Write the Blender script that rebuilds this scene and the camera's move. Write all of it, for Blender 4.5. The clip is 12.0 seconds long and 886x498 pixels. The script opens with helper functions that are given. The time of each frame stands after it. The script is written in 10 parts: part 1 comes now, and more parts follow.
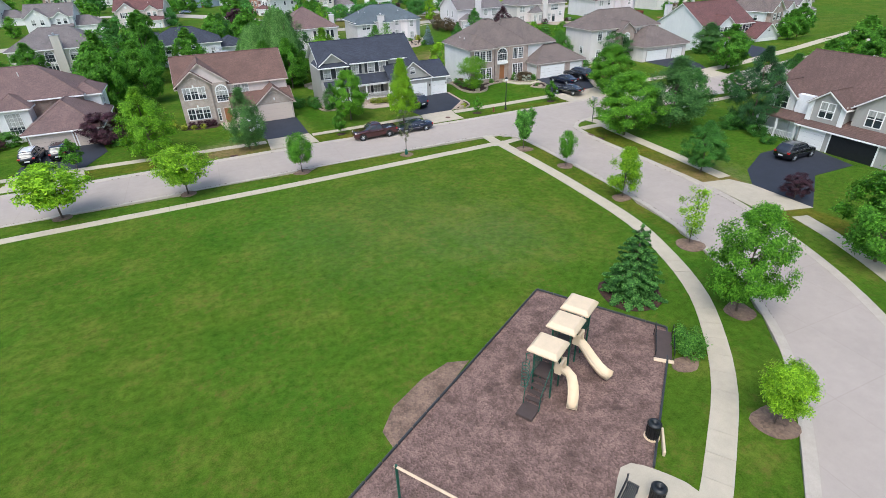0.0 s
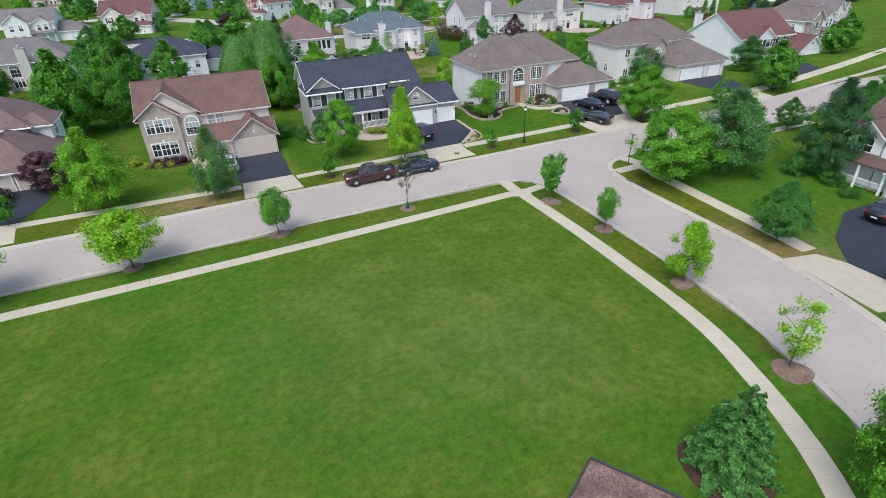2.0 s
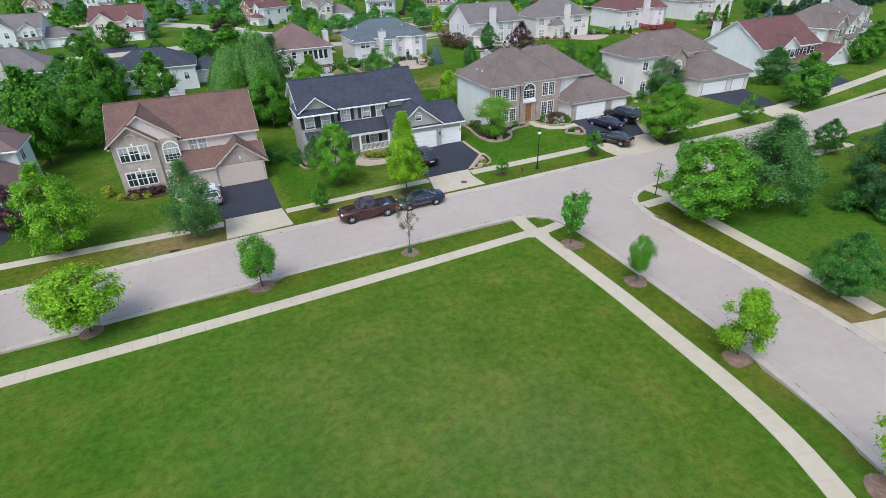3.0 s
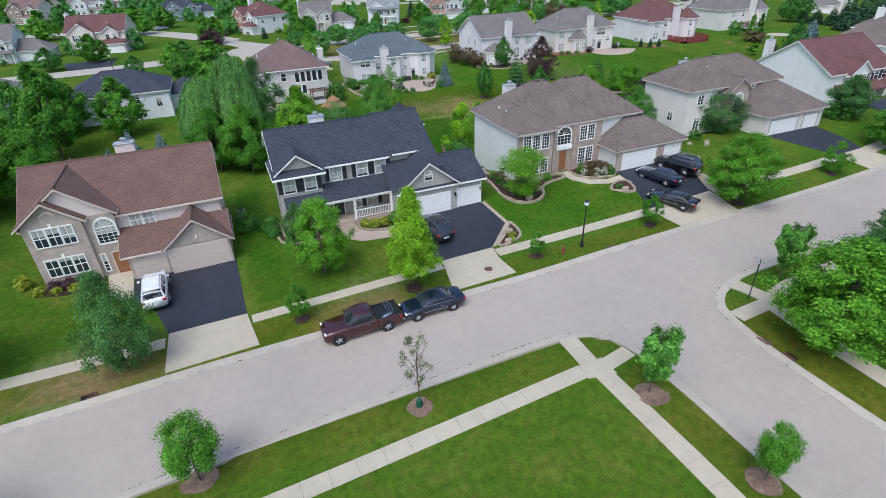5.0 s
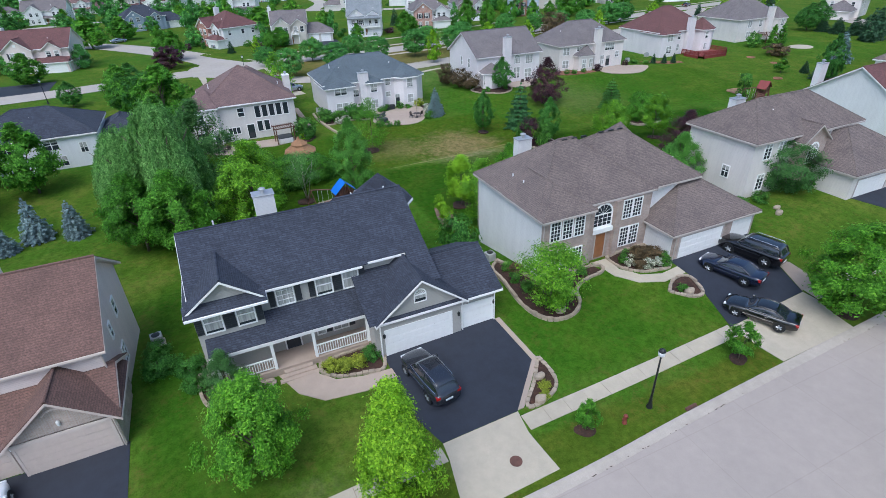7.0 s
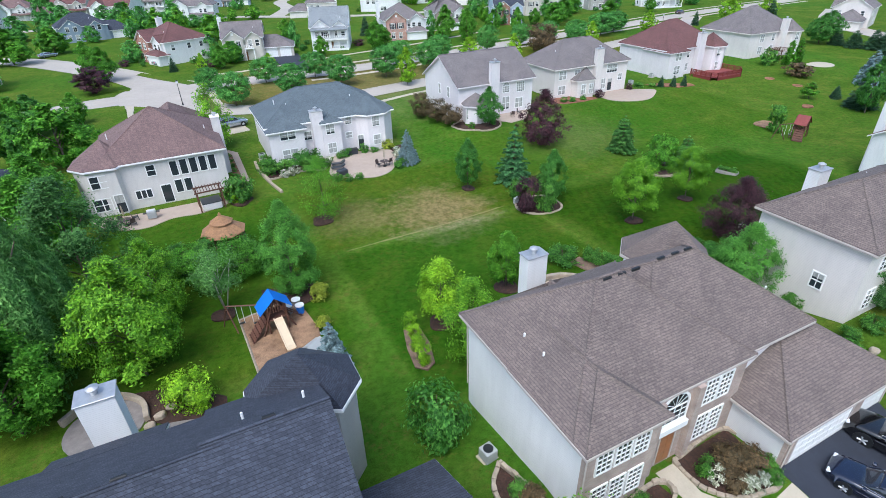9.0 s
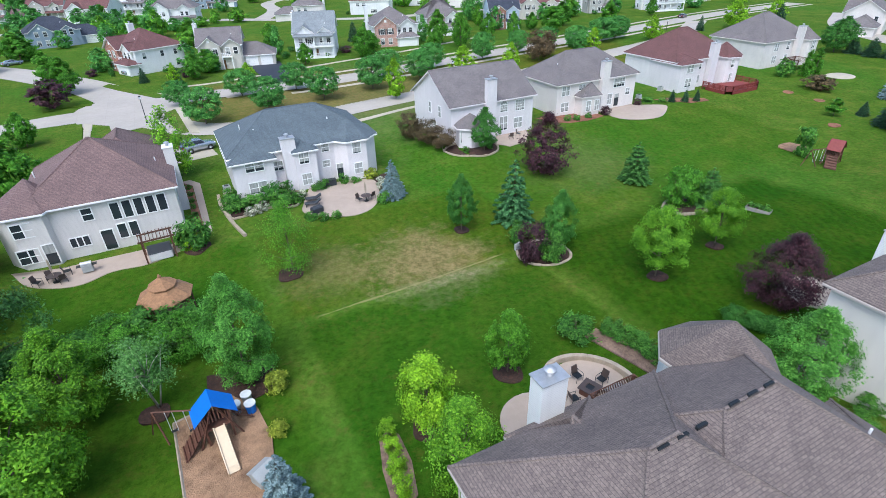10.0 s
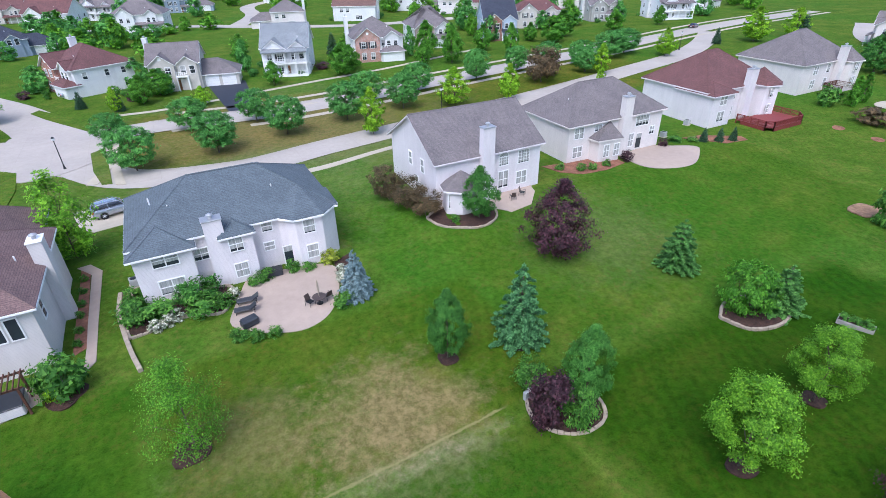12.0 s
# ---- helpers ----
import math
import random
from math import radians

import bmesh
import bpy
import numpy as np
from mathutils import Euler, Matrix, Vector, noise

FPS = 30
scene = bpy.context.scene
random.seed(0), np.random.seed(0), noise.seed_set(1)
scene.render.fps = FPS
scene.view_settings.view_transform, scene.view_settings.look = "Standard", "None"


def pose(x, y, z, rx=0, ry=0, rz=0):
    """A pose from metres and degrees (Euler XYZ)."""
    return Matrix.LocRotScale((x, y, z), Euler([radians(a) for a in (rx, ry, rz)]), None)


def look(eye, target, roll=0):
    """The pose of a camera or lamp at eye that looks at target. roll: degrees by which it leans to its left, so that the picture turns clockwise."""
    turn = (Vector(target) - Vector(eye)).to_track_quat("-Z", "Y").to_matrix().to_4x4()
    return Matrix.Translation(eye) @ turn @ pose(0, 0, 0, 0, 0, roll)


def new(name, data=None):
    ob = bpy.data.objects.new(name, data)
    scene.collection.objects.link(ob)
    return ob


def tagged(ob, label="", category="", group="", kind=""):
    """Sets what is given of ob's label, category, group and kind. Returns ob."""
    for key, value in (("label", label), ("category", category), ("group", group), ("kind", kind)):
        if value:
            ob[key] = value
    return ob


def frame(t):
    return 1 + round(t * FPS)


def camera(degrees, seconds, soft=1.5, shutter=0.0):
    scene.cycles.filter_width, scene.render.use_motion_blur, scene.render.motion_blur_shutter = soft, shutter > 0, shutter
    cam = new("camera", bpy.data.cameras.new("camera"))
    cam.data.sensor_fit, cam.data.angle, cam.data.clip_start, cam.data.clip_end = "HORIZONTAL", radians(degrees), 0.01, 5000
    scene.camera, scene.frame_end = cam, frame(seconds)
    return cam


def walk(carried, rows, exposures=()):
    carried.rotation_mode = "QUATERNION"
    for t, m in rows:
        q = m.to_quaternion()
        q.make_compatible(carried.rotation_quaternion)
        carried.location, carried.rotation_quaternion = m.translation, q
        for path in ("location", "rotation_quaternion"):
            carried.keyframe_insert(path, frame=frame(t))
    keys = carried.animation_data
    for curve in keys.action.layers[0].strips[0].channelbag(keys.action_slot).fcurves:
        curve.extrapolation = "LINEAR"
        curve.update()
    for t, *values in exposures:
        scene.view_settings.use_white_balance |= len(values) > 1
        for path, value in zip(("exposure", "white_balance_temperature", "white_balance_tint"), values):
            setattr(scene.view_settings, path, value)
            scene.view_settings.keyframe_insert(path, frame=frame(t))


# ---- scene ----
cam = camera(81.2, 12.0, soft=0.6)
PATH = [  # seconds, x, y, z, yaw, pitch, lean
    (0, 1.470, -0.610, 20.759, -22.929, -29.870, -1.847),
    (0.5, 2.557, 2.105, 20.965, -22.895, -29.948, -1.669),
    (1, 3.755, 5.073, 21.135, -22.735, -30.018, -1.687),
    (1.5, 5.105, 8.279, 21.414, -22.508, -30.048, -1.763),
    (2, 6.341, 11.612, 21.839, -22.476, -30.088, -1.797),
    (2.5, 7.530, 15.023, 22.170, -22.452, -30.063, -1.823),
    (3, 8.771, 18.523, 22.519, -22.372, -30.033, -1.875),
    (5, 14.089, 34.012, 23.790, -21.960, -30.096, -1.914),
    (5.5, 15.538, 38.144, 24.020, -22.035, -30.041, -1.971),
    (6, 17.030, 42.457, 24.254, -22.655, -30.039, -1.947),
    (6.5, 18.804, 46.914, 24.511, -23.020, -30.113, -1.977),
    (7, 20.762, 51.348, 24.808, -23.442, -30.163, -2.075),
    (9, 30.029, 69.687, 25.646, -25.790, -30.282, -1.817),
    (9.5, 32.675, 74.222, 25.882, -26.091, -30.333, -1.843),
    (10, 35.215, 78.671, 26.066, -26.421, -30.368, -1.688),
    (10.5, 37.993, 83.053, 26.282, -26.487, -30.386, -1.710),
    (11, 40.549, 87.358, 26.619, -26.707, -30.470, -1.691),
    (11.5, 42.920, 91.376, 26.939, -26.886, -30.542, -1.532),
    (12, 45.031, 95.131, 27.107, -27.214, -30.517, -1.350),
]

def eye_pose(x, y, z, yaw, pitch, lean):
    turn = pose(0, 0, 0, 90 + pitch, 0, yaw)
    return Matrix.Translation((x, y, z)) @ turn @ pose(0, 0, 0, 0, 0, lean)


walk(cam, [(row[0], eye_pose(*row[1:])) for row in PATH],
     [(0, 0.70, 6020, 4), (2.5, 0.64, 5920, 4), (5, 0.50, 5730, 4), (7, 0.45, 5480, 5), (9, 0.84, 5620, 4), (10.5, 0.84, 5540, 5), (12, 0.84, 5460, 12)])

# ---- light: a bright, thinly overcast sky ----
world = bpy.data.worlds.new("sky")
scene.world = world
world.use_nodes = True
wn = world.node_tree
sky = wn.nodes.new("ShaderNodeTexSky")
sky.sky_type = "NISHITA"
sky.sun_disc = False
sky.sun_elevation, sky.sun_rotation = radians(58), radians(223)
sky.air_density, sky.dust_density = 1.0, 4.0
wn.links.new(sky.outputs[0], wn.nodes["Background"].inputs[0])
wn.nodes["Background"].inputs[1].default_value = 0.15
sun_data = bpy.data.lights.new("sun", "SUN")
sun_data.energy, sun_data.angle, sun_data.color = 0.85, radians(35), (1.0, 0.97, 0.93)
sun = new("sun", sun_data)
sun.matrix_world = look((0, 0, 80), (34, 36, 0))


# ---- materials ----
def nodes_of(name):
    m = bpy.data.materials.new(name)
    m.use_nodes = True
    return m, m.node_tree, m.node_tree.nodes["Principled BSDF"]


def node(tree, kind, **values):
    n = tree.nodes.new(kind)
    for key, value in values.items():
        n.inputs[key].default_value = value
    return n


def noise_of(tree, vector, scale, detail=3.0, rough=0.55, stretch=None):
    n = node(tree, "ShaderNodeTexNoise", Scale=scale, Detail=detail, Roughness=rough)
    if stretch:
        m = tree.nodes.new("ShaderNodeMapping")
        m.inputs["Scale"].default_value = stretch
        tree.links.new(vector, m.inputs[0])
        vector = m.outputs[0]
    tree.links.new(vector, n.inputs["Vector"])
    return n.outputs["Fac"]


def ramp(tree, fac, stops):
    r = tree.nodes.new("ShaderNodeValToRGB")
    while len(r.color_ramp.elements) < len(stops):
        r.color_ramp.elements.new(0.5)
    for e, (at, c) in zip(r.color_ramp.elements, stops):
        e.position, e.color = at, (*c, 1)
    tree.links.new(fac, r.inputs[0])
    return r.outputs[0]


def mixed(tree, fac, a, b, mode="MIX"):
    m = tree.nodes.new("ShaderNodeMix")
    m.data_type, m.blend_type = "RGBA", mode
    for value, slot in ((fac, 0), (a, 6), (b, 7)):
        if isinstance(value, (int, float)):
            m.inputs[slot].default_value = value
        elif isinstance(value, tuple):
            m.inputs[slot].default_value = (*value, 1)
        else:
            tree.links.new(value, m.inputs[slot])
    return m.outputs[2]


def calc(tree, op, a, b=0.0, c=0.0):
    m = tree.nodes.new("ShaderNodeMath")
    m.operation = op
    for value, slot in ((a, 0), (b, 1), (c, 2)):
        if isinstance(value, (int, float)):
            m.inputs[slot].default_value = value
        else:
            tree.links.new(value, m.inputs[slot])
    return m.outputs[0]


def bumped(tree, bsdf, height, strength, distance):
    b = node(tree, "ShaderNodeBump", Strength=strength, Distance=distance)
    tree.links.new(height, b.inputs["Height"])
    tree.links.new(b.outputs[0], bsdf.inputs["Normal"])


def place_of(tree):
    return tree.nodes.new("ShaderNodeNewGeometry").outputs["Position"]


def own_place(tree):
    return tree.nodes.new("ShaderNodeTexCoord").outputs["Object"]


def tone(c, k):
    return tuple(min(1.0, v * k) for v in c)


def plain(name, c, rough=0.6, metal=0.0, vary=0.18, scale=3.0, bump=0.0):
    """A painted or moulded surface: base colour with two scales of unevenness."""
    m, t, b = nodes_of(name)
    p = own_place(t)
    big, small = noise_of(t, p, scale), noise_of(t, p, scale * 14, 2)
    col = ramp(t, calc(t, "ADD", calc(t, "MULTIPLY", big, 0.6), calc(t, "MULTIPLY", small, 0.4)),
               [(0.3, tone(c, 1 - vary)), (0.7, tone(c, 1 + vary))])
    t.links.new(col, b.inputs["Base Color"])
    b.inputs["Roughness"].default_value, b.inputs["Metallic"].default_value = rough, metal
    if bump:
        bumped(t, b, small, 0.6, bump)
    return m


def siding(name, c, course=0.115):
    """Lapped boards: a saw-tooth relief up the wall, weathered in broad patches."""
    m, t, b = nodes_of(name)
    p = place_of(t)
    z = t.nodes.new("ShaderNodeSeparateXYZ")
    t.links.new(p, z.inputs[0])
    saw = calc(t, "FRACT", calc(t, "DIVIDE", z.outputs[2], course))
    big, streak = noise_of(t, p, 0.35), noise_of(t, p, 1.6, 4, 0.6, (1, 1, 0.12))
    col = ramp(t, calc(t, "ADD", calc(t, "MULTIPLY", big, 0.5), calc(t, "MULTIPLY", streak, 0.5)),
               [(0.3, tone(c, 0.88)), (0.68, tone(c, 1.05))])
    # the shade under each lap is painted in as a darker line
    line = calc(t, "GREATER_THAN", saw, 0.88)
    t.links.new(mixed(t, calc(t, "MULTIPLY", line, 0.3), col, tone(c, 0.45)), b.inputs["Base Color"])
    b.inputs["Roughness"].default_value = 0.55
    bumped(t, b, calc(t, "SUBTRACT", 1.0, saw), 0.5, 0.012)
    return m


def masonry(name, a, c, mortar):
    """Face brick, laid from the wall's own two directions."""
    m, t, b = nodes_of(name)
    p = place_of(t)
    s = t.nodes.new("ShaderNodeSeparateXYZ")
    t.links.new(p, s.inputs[0])
    v = t.nodes.new("ShaderNodeCombineXYZ")
    t.links.new(calc(t, "ADD", s.outputs[0], s.outputs[1]), v.inputs[0])
    t.links.new(s.outputs[2], v.inputs[1])
    br = node(t, "ShaderNodeTexBrick", Scale=1.0, Color1=(*a, 1), Color2=(*c, 1), Mortar=(*mortar, 1))
    br.inputs["Mortar Size"].default_value = 0.009
    br.inputs["Brick Width"].default_value, br.inputs["Row Height"].default_value = 0.22, 0.075
    t.links.new(v.outputs[0], br.inputs["Vector"])
    patch = ramp(t, noise_of(t, p, 1.3, 4), [(0.3, (0.75, 0.75, 0.75)), (0.7, (1.1, 1.1, 1.1))])
    t.links.new(mixed(t, 1.0, br.outputs[0], patch, "MULTIPLY"), b.inputs["Base Color"])
    b.inputs["Roughness"].default_value = 0.85
    bumped(t, b, calc(t, "SUBTRACT", 1.0, br.outputs[1]), 0.5, 0.01)
    return m


def shingle(name, a, c, dark):
    """Asphalt shingles: tabs in courses that follow the height, mottled, streaked by weather."""
    m, t, b = nodes_of(name)
    p = place_of(t)
    s = t.nodes.new("ShaderNodeSeparateXYZ")
    t.links.new(p, s.inputs[0])
    v = t.nodes.new("ShaderNodeCombineXYZ")
    t.links.new(calc(t, "ADD", s.outputs[0], s.outputs[1]), v.inputs[0])
    t.links.new(s.outputs[2], v.inputs[1])
    br = node(t, "ShaderNodeTexBrick", Scale=1.0, Color1=(*a, 1), Color2=(*c, 1), Mortar=(*dark, 1))
    br.inputs["Mortar Size"].default_value, br.inputs["Bias"].default_value = 0.008, -0.1
    br.inputs["Brick Width"].default_value, br.inputs["Row Height"].default_value = 0.30, 0.085
    t.links.new(v.outputs[0], br.inputs["Vector"])
    patch = ramp(t, noise_of(t, p, 0.5, 5, 0.65), [(0.3, (0.82, 0.82, 0.82)), (0.7, (1.14, 1.12, 1.1))])
    grit = ramp(t, noise_of(t, p, 9.0, 3), [(0.3, (0.72, 0.72, 0.73)), (0.7, (1.25, 1.25, 1.24))])
    t.links.new(mixed(t, 1.0, mixed(t, 1.0, br.outputs[0], patch, "MULTIPLY"), grit, "MULTIPLY"), b.inputs["Base Color"])
    b.inputs["Roughness"].default_value = 0.9
    bumped(t, b, calc(t, "ADD", calc(t, "SUBTRACT", 1.0, br.outputs[1]), noise_of(t, p, 12, 2)), 0.6, 0.015)
    return m


def turf():
    """Mown lawn: broad drifts, clumps a hand wide, blades, a few worn and straw-coloured places."""
    m, t, b = nodes_of("lawn")
    p = place_of(t)
    broad, drift, clump, blade = noise_of(t, p, 0.035, 4), noise_of(t, p, 0.2, 8, 0.72), noise_of(t, p, 1.9, 6, 0.75), noise_of(t, p, 13, 4, 0.75)
    col = ramp(t, drift, [(0.30, (0.042, 0.100, 0.008)), (0.5, (0.070, 0.127, 0.012)), (0.70, (0.126, 0.150, 0.024))])
    col = mixed(t, ramp(t, broad, [(0.45, (0, 0, 0)), (0.65, (0.5, 0.5, 0.5))]), col, (0.038, 0.132, 0.010))
    fine = ramp(t, calc(t, "ADD", calc(t, "MULTIPLY", clump, 0.55), calc(t, "MULTIPLY", blade, 0.45)),
                [(0.36, (0.50, 0.55, 0.50)), (0.5, (1.0, 1.0, 1.0)), (0.64, (1.45, 1.36, 1.4))])
    col = mixed(t, 1.0, col, fine, "MULTIPLY")
    weeds = calc(t, "MULTIPLY", ramp(t, noise_of(t, p, 1.6, 6, 0.8), [(0.50, (0, 0, 0)), (0.66, (1, 1, 1))]), ramp(t, noise_of(t, p, 0.28, 3), [(0.42, (0, 0, 0)), (0.6, (0.75, 0.75, 0.75))]))
    col = mixed(t, weeds, col, (0.122, 0.110, 0.026))
    straw = mixed(t, ramp(t, noise_of(t, p, 1.7, 6, 0.8), [(0.36, (0, 0, 0)), (0.62, (1, 1, 1))]), (0.14, 0.125, 0.055), (0.33, 0.270, 0.165))
    for x, y, r, strength in ((53.5, 118.5, 8.0, 0.85), (27.5, 43.0, 3.0, 0.0), (44.5, 121.0, 6.0, 0.45), (21.0, 66.6, 5.0, 0.35), (2.0, 66.6, 6.0, 0.5),
                              (44.0, 33.0, 9.0, 0.35), (82.0, 130.0, 12.0, 0.25), (13.0, 39.0, 14.0, 0.08), (21.0, 33.0, 8.0, 0.10), (62.0, 180.0, 40.0, 0.35)):
        d = t.nodes.new("ShaderNodeVectorMath")
        d.operation = "DISTANCE"
        t.links.new(p, d.inputs[0])
        d.inputs[1].default_value = (x, y, 0)
        near = calc(t, "SUBTRACT", 1.0, calc(t, "DIVIDE", d.outputs["Value"], r))
        torn = calc(t, "ADD", near, calc(t, "MULTIPLY", calc(t, "SUBTRACT", noise_of(t, p, 0.5, 8, 0.82), 0.5), 2.2))
        mask = ramp(t, torn, [(0.05, (0, 0, 0)), (0.75, (strength,) * 3)])
        col = mixed(t, mask, col, straw)
    # each lot has its own tint and faint mowing stripes
    xy = t.nodes.new("ShaderNodeSeparateXYZ")
    t.links.new(p, xy.inputs[0])
    wob = calc(t, "MULTIPLY", calc(t, "SUBTRACT", noise_of(t, p, 0.3, 4, 0.7), 0.5), 1.6)
    ragged = calc(t, "MULTIPLY", calc(t, "SUBTRACT", noise_of(t, p, 0.7, 5, 0.8), 0.5), 7.0)

    def within(value, lo, hi, soft):
        a = calc(t, "DIVIDE", calc(t, "SUBTRACT", calc(t, "ADD", value, wob), lo), soft)
        b_ = calc(t, "DIVIDE", calc(t, "SUBTRACT", hi, calc(t, "ADD", value, wob)), soft)
        low = t.nodes.new("ShaderNodeClamp")
        t.links.new(calc(t, "MINIMUM", a, b_), low.inputs[0])
        return low.outputs[0]

    for x0, x1, y0, y1, soft, weight, tint, stripe in (
            (62.5, 100, 92, 117.5, 2.6, 0.85, (0.30, 0.50, 0.12), 0.6), (39.5, 62.5, 92, 114.6, 0.8, 0.7, (0.40, 0.60, 0.24), 0.3),
            (38.5, 66, 114.9, 131, 1.2, 0.7, (0.86, 0.74, 0.48), 0.25), (12, 38.5, 100, 131, 1.5, 0.7, (0.56, 0.72, 0.32), 0.35),
            (57, 68.2, 118, 165, 1.5, 0.5, (0.7, 0.95, 0.6), 0.4), (66, 120, 117.5, 142, 2.0, 0.55, (0.66, 0.80, 0.42), 0.3),
            (12.4, 15.8, 70, 98, 0.6, 0.6, (0.45, 0.72, 0.4), 0.2), (36.8, 53, 70.5, 80, 0.6, 0.5, (0.62, 0.9, 0.5), 0.25), (-40, 6, 70, 80, 0.6, 0.4, (0.75, 0.85, 0.6), 0.2),
            (-60, 34, 53.9, 57, 0.5, 0.55, (1.15, 0.86, 0.9), 0.1), (33.2, 36.5, 18, 53, 0.5, 0.6, (1.2, 0.84, 0.9), 0.1), (43.8, 48.2, 20, 54, 0.5, 0.8, (1.45, 0.86, 1.0), 0.1),
            (-60, 52, 64.6, 68.2, 0.5, 0.7, (1.3, 0.84, 0.95), 0.1), (36, 150, 172, 205, 3.0, 0.7, (1.3, 0.85, 0.9), 0.1)):
        zone = calc(t, "MULTIPLY", calc(t, "MULTIPLY", within(xy.outputs[0], x0, x1, soft), within(xy.outputs[1], y0, y1, soft)), weight)
        lane = calc(t, "ADD", calc(t, "ADD", calc(t, "MULTIPLY", xy.outputs[0], 5.2), calc(t, "MULTIPLY", xy.outputs[1], -2.6)), ragged)
        band = calc(t, "ADD", 1.0, calc(t, "MULTIPLY", calc(t, "SINE", lane), stripe * 0.14))
        shade = t.nodes.new("ShaderNodeVectorMath")
        shade.operation = "SCALE"
        shade.inputs[0].default_value = tint
        t.links.new(band, shade.inputs["Scale"])
        col = mixed(t, zone, col, mixed(t, 1.0, col, shade.outputs[0], "MULTIPLY"))
    # dry clippings along the edge between two lots
    edge = calc(t, "ABSOLUTE", calc(t, "ADD", calc(t, "SUBTRACT", calc(t, "SUBTRACT", xy.outputs[1], calc(t, "MULTIPLY", xy.outputs[0], 0.05)), 112.9), calc(t, "MULTIPLY", wob, 0.3)))
    strip = calc(t, "MULTIPLY", ramp(t, calc(t, "ADD", edge, calc(t, "MULTIPLY", ragged, 0.06)), [(0.04, (0.7, 0.7, 0.7)), (0.13, (0, 0, 0))]), within(xy.outputs[0], 41, 60.6, 1.0))
    col = mixed(t, strip, col, (0.26, 0.235, 0.10))
    t.links.new(col, b.inputs["Base Color"])
    b.inputs["Roughness"].default_value = 1.0
    b.inputs["Specular IOR Level"].default_value = 0.04
    bumped(t, b, calc(t, "ADD", clump, blade), 0.8, 0.05)
    return m


def slab(name, c, joint=0.0, rough=0.8, stain=0.22):
    """Cast concrete or asphalt: cloudy stains, grit, and sawn joints where there are any."""
    m, t, b = nodes_of(name)
    p = place_of(t)
    cloud, spot, grit = noise_of(t, p, 0.12, 5, 0.6), noise_of(t, p, 1.3, 5, 0.7), noise_of(t, p, 24, 2)
    v = calc(t, "ADD", calc(t, "MULTIPLY", cloud, 0.45), calc(t, "ADD", calc(t, "MULTIPLY", spot, 0.35), calc(t, "MULTIPLY", grit, 0.2)))
    col = ramp(t, v, [(0.34, tone(c, 1 - stain)), (0.64, tone(c, 1 + stain * 0.6))])
    if joint:
        br = node(t, "ShaderNodeTexBrick", Scale=1.0, Color1=(1, 1, 1, 1), Color2=(0.98, 0.98, 0.98, 1), Mortar=(0.915, 0.91, 0.905, 1))
        br.offset = 0.0
        br.inputs["Mortar Size"].default_value = 0.03
        br.inputs["Brick Width"].default_value, br.inputs["Row Height"].default_value = joint, joint
        t.links.new(p, br.inputs["Vector"])
        col = mixed(t, 1.0, col, br.outputs[0], "MULTIPLY")
    t.links.new(col, b.inputs["Base Color"])
    b.inputs["Roughness"].default_value = rough
    bumped(t, b, grit, 0.3, 0.006)
    return m


def loose(name, a, c, scale=7.0, spots=0.0):
    """Chips, bark and soil."""
    m, t, b = nodes_of(name)
    p = place_of(t)
    v = node(t, "ShaderNodeTexVoronoi", Scale=scale)
    t.links.new(p, v.inputs["Vector"])
    col = mixed(t, v.outputs["Color"], a, c)
    patch = ramp(t, noise_of(t, p, 0.9, 5, 0.7), [(0.32, (0.55, 0.53, 0.52)), (0.6, (1.1, 1.1, 1.1))])
    col = mixed(t, 1.0, col, patch, "MULTIPLY")
    if spots:
        damp = ramp(t, noise_of(t, p, 0.55, 6, 0.7), [(0.52, (0, 0, 0)), (0.68, (spots, spots, spots))])
        col = mixed(t, damp, col, tone(c, 0.55))
    t.links.new(col, b.inputs["Base Color"])
    b.inputs["Roughness"].default_value = 0.95
    bumped(t, b, v.outputs["Distance"], 0.8, 0.04)
    return m


def foliage(name, a, c, through_light=0.38):
    """Leaves: each its own tone between a and c, some light passing through."""
    m, t, b = nodes_of(name)
    g = t.nodes.new("ShaderNodeNewGeometry")
    info = t.nodes.new("ShaderNodeObjectInfo")
    col = ramp(t, g.outputs["Random Per Island"], [(0.0, tone(a, 0.50)), (0.45, tone(a, 0.90)), (1.0, tone(c, 1.02))])
    col = mixed(t, 1.0, col, ramp(t, info.outputs["Random"], [(0.0, (0.84, 0.86, 0.84)), (1.0, (1.16, 1.1, 1.08))]), "MULTIPLY")
    patch = ramp(t, noise_of(t, g.outputs["Position"], 1.1, 2), [(0.3, (0.78, 0.8, 0.78)), (0.7, (1.2, 1.18, 1.15))])
    col = mixed(t, 1.0, col, patch, "MULTIPLY")
    t.links.new(col, b.inputs["Base Color"])
    b.inputs["Roughness"].default_value = 0.6
    b.inputs["Specular IOR Level"].default_value = 0.25
    tr = t.nodes.new("ShaderNodeBsdfTranslucent")
    t.links.new(col, tr.inputs[0])
    mix = t.nodes.new("ShaderNodeMixShader")
    mix.inputs[0].default_value = through_light
    t.links.new(b.outputs[0], mix.inputs[1])
    t.links.new(tr.outputs[0], mix.inputs[2])
    t.links.new(mix.outputs[0], t.nodes["Material Output"].inputs[0])
    return m


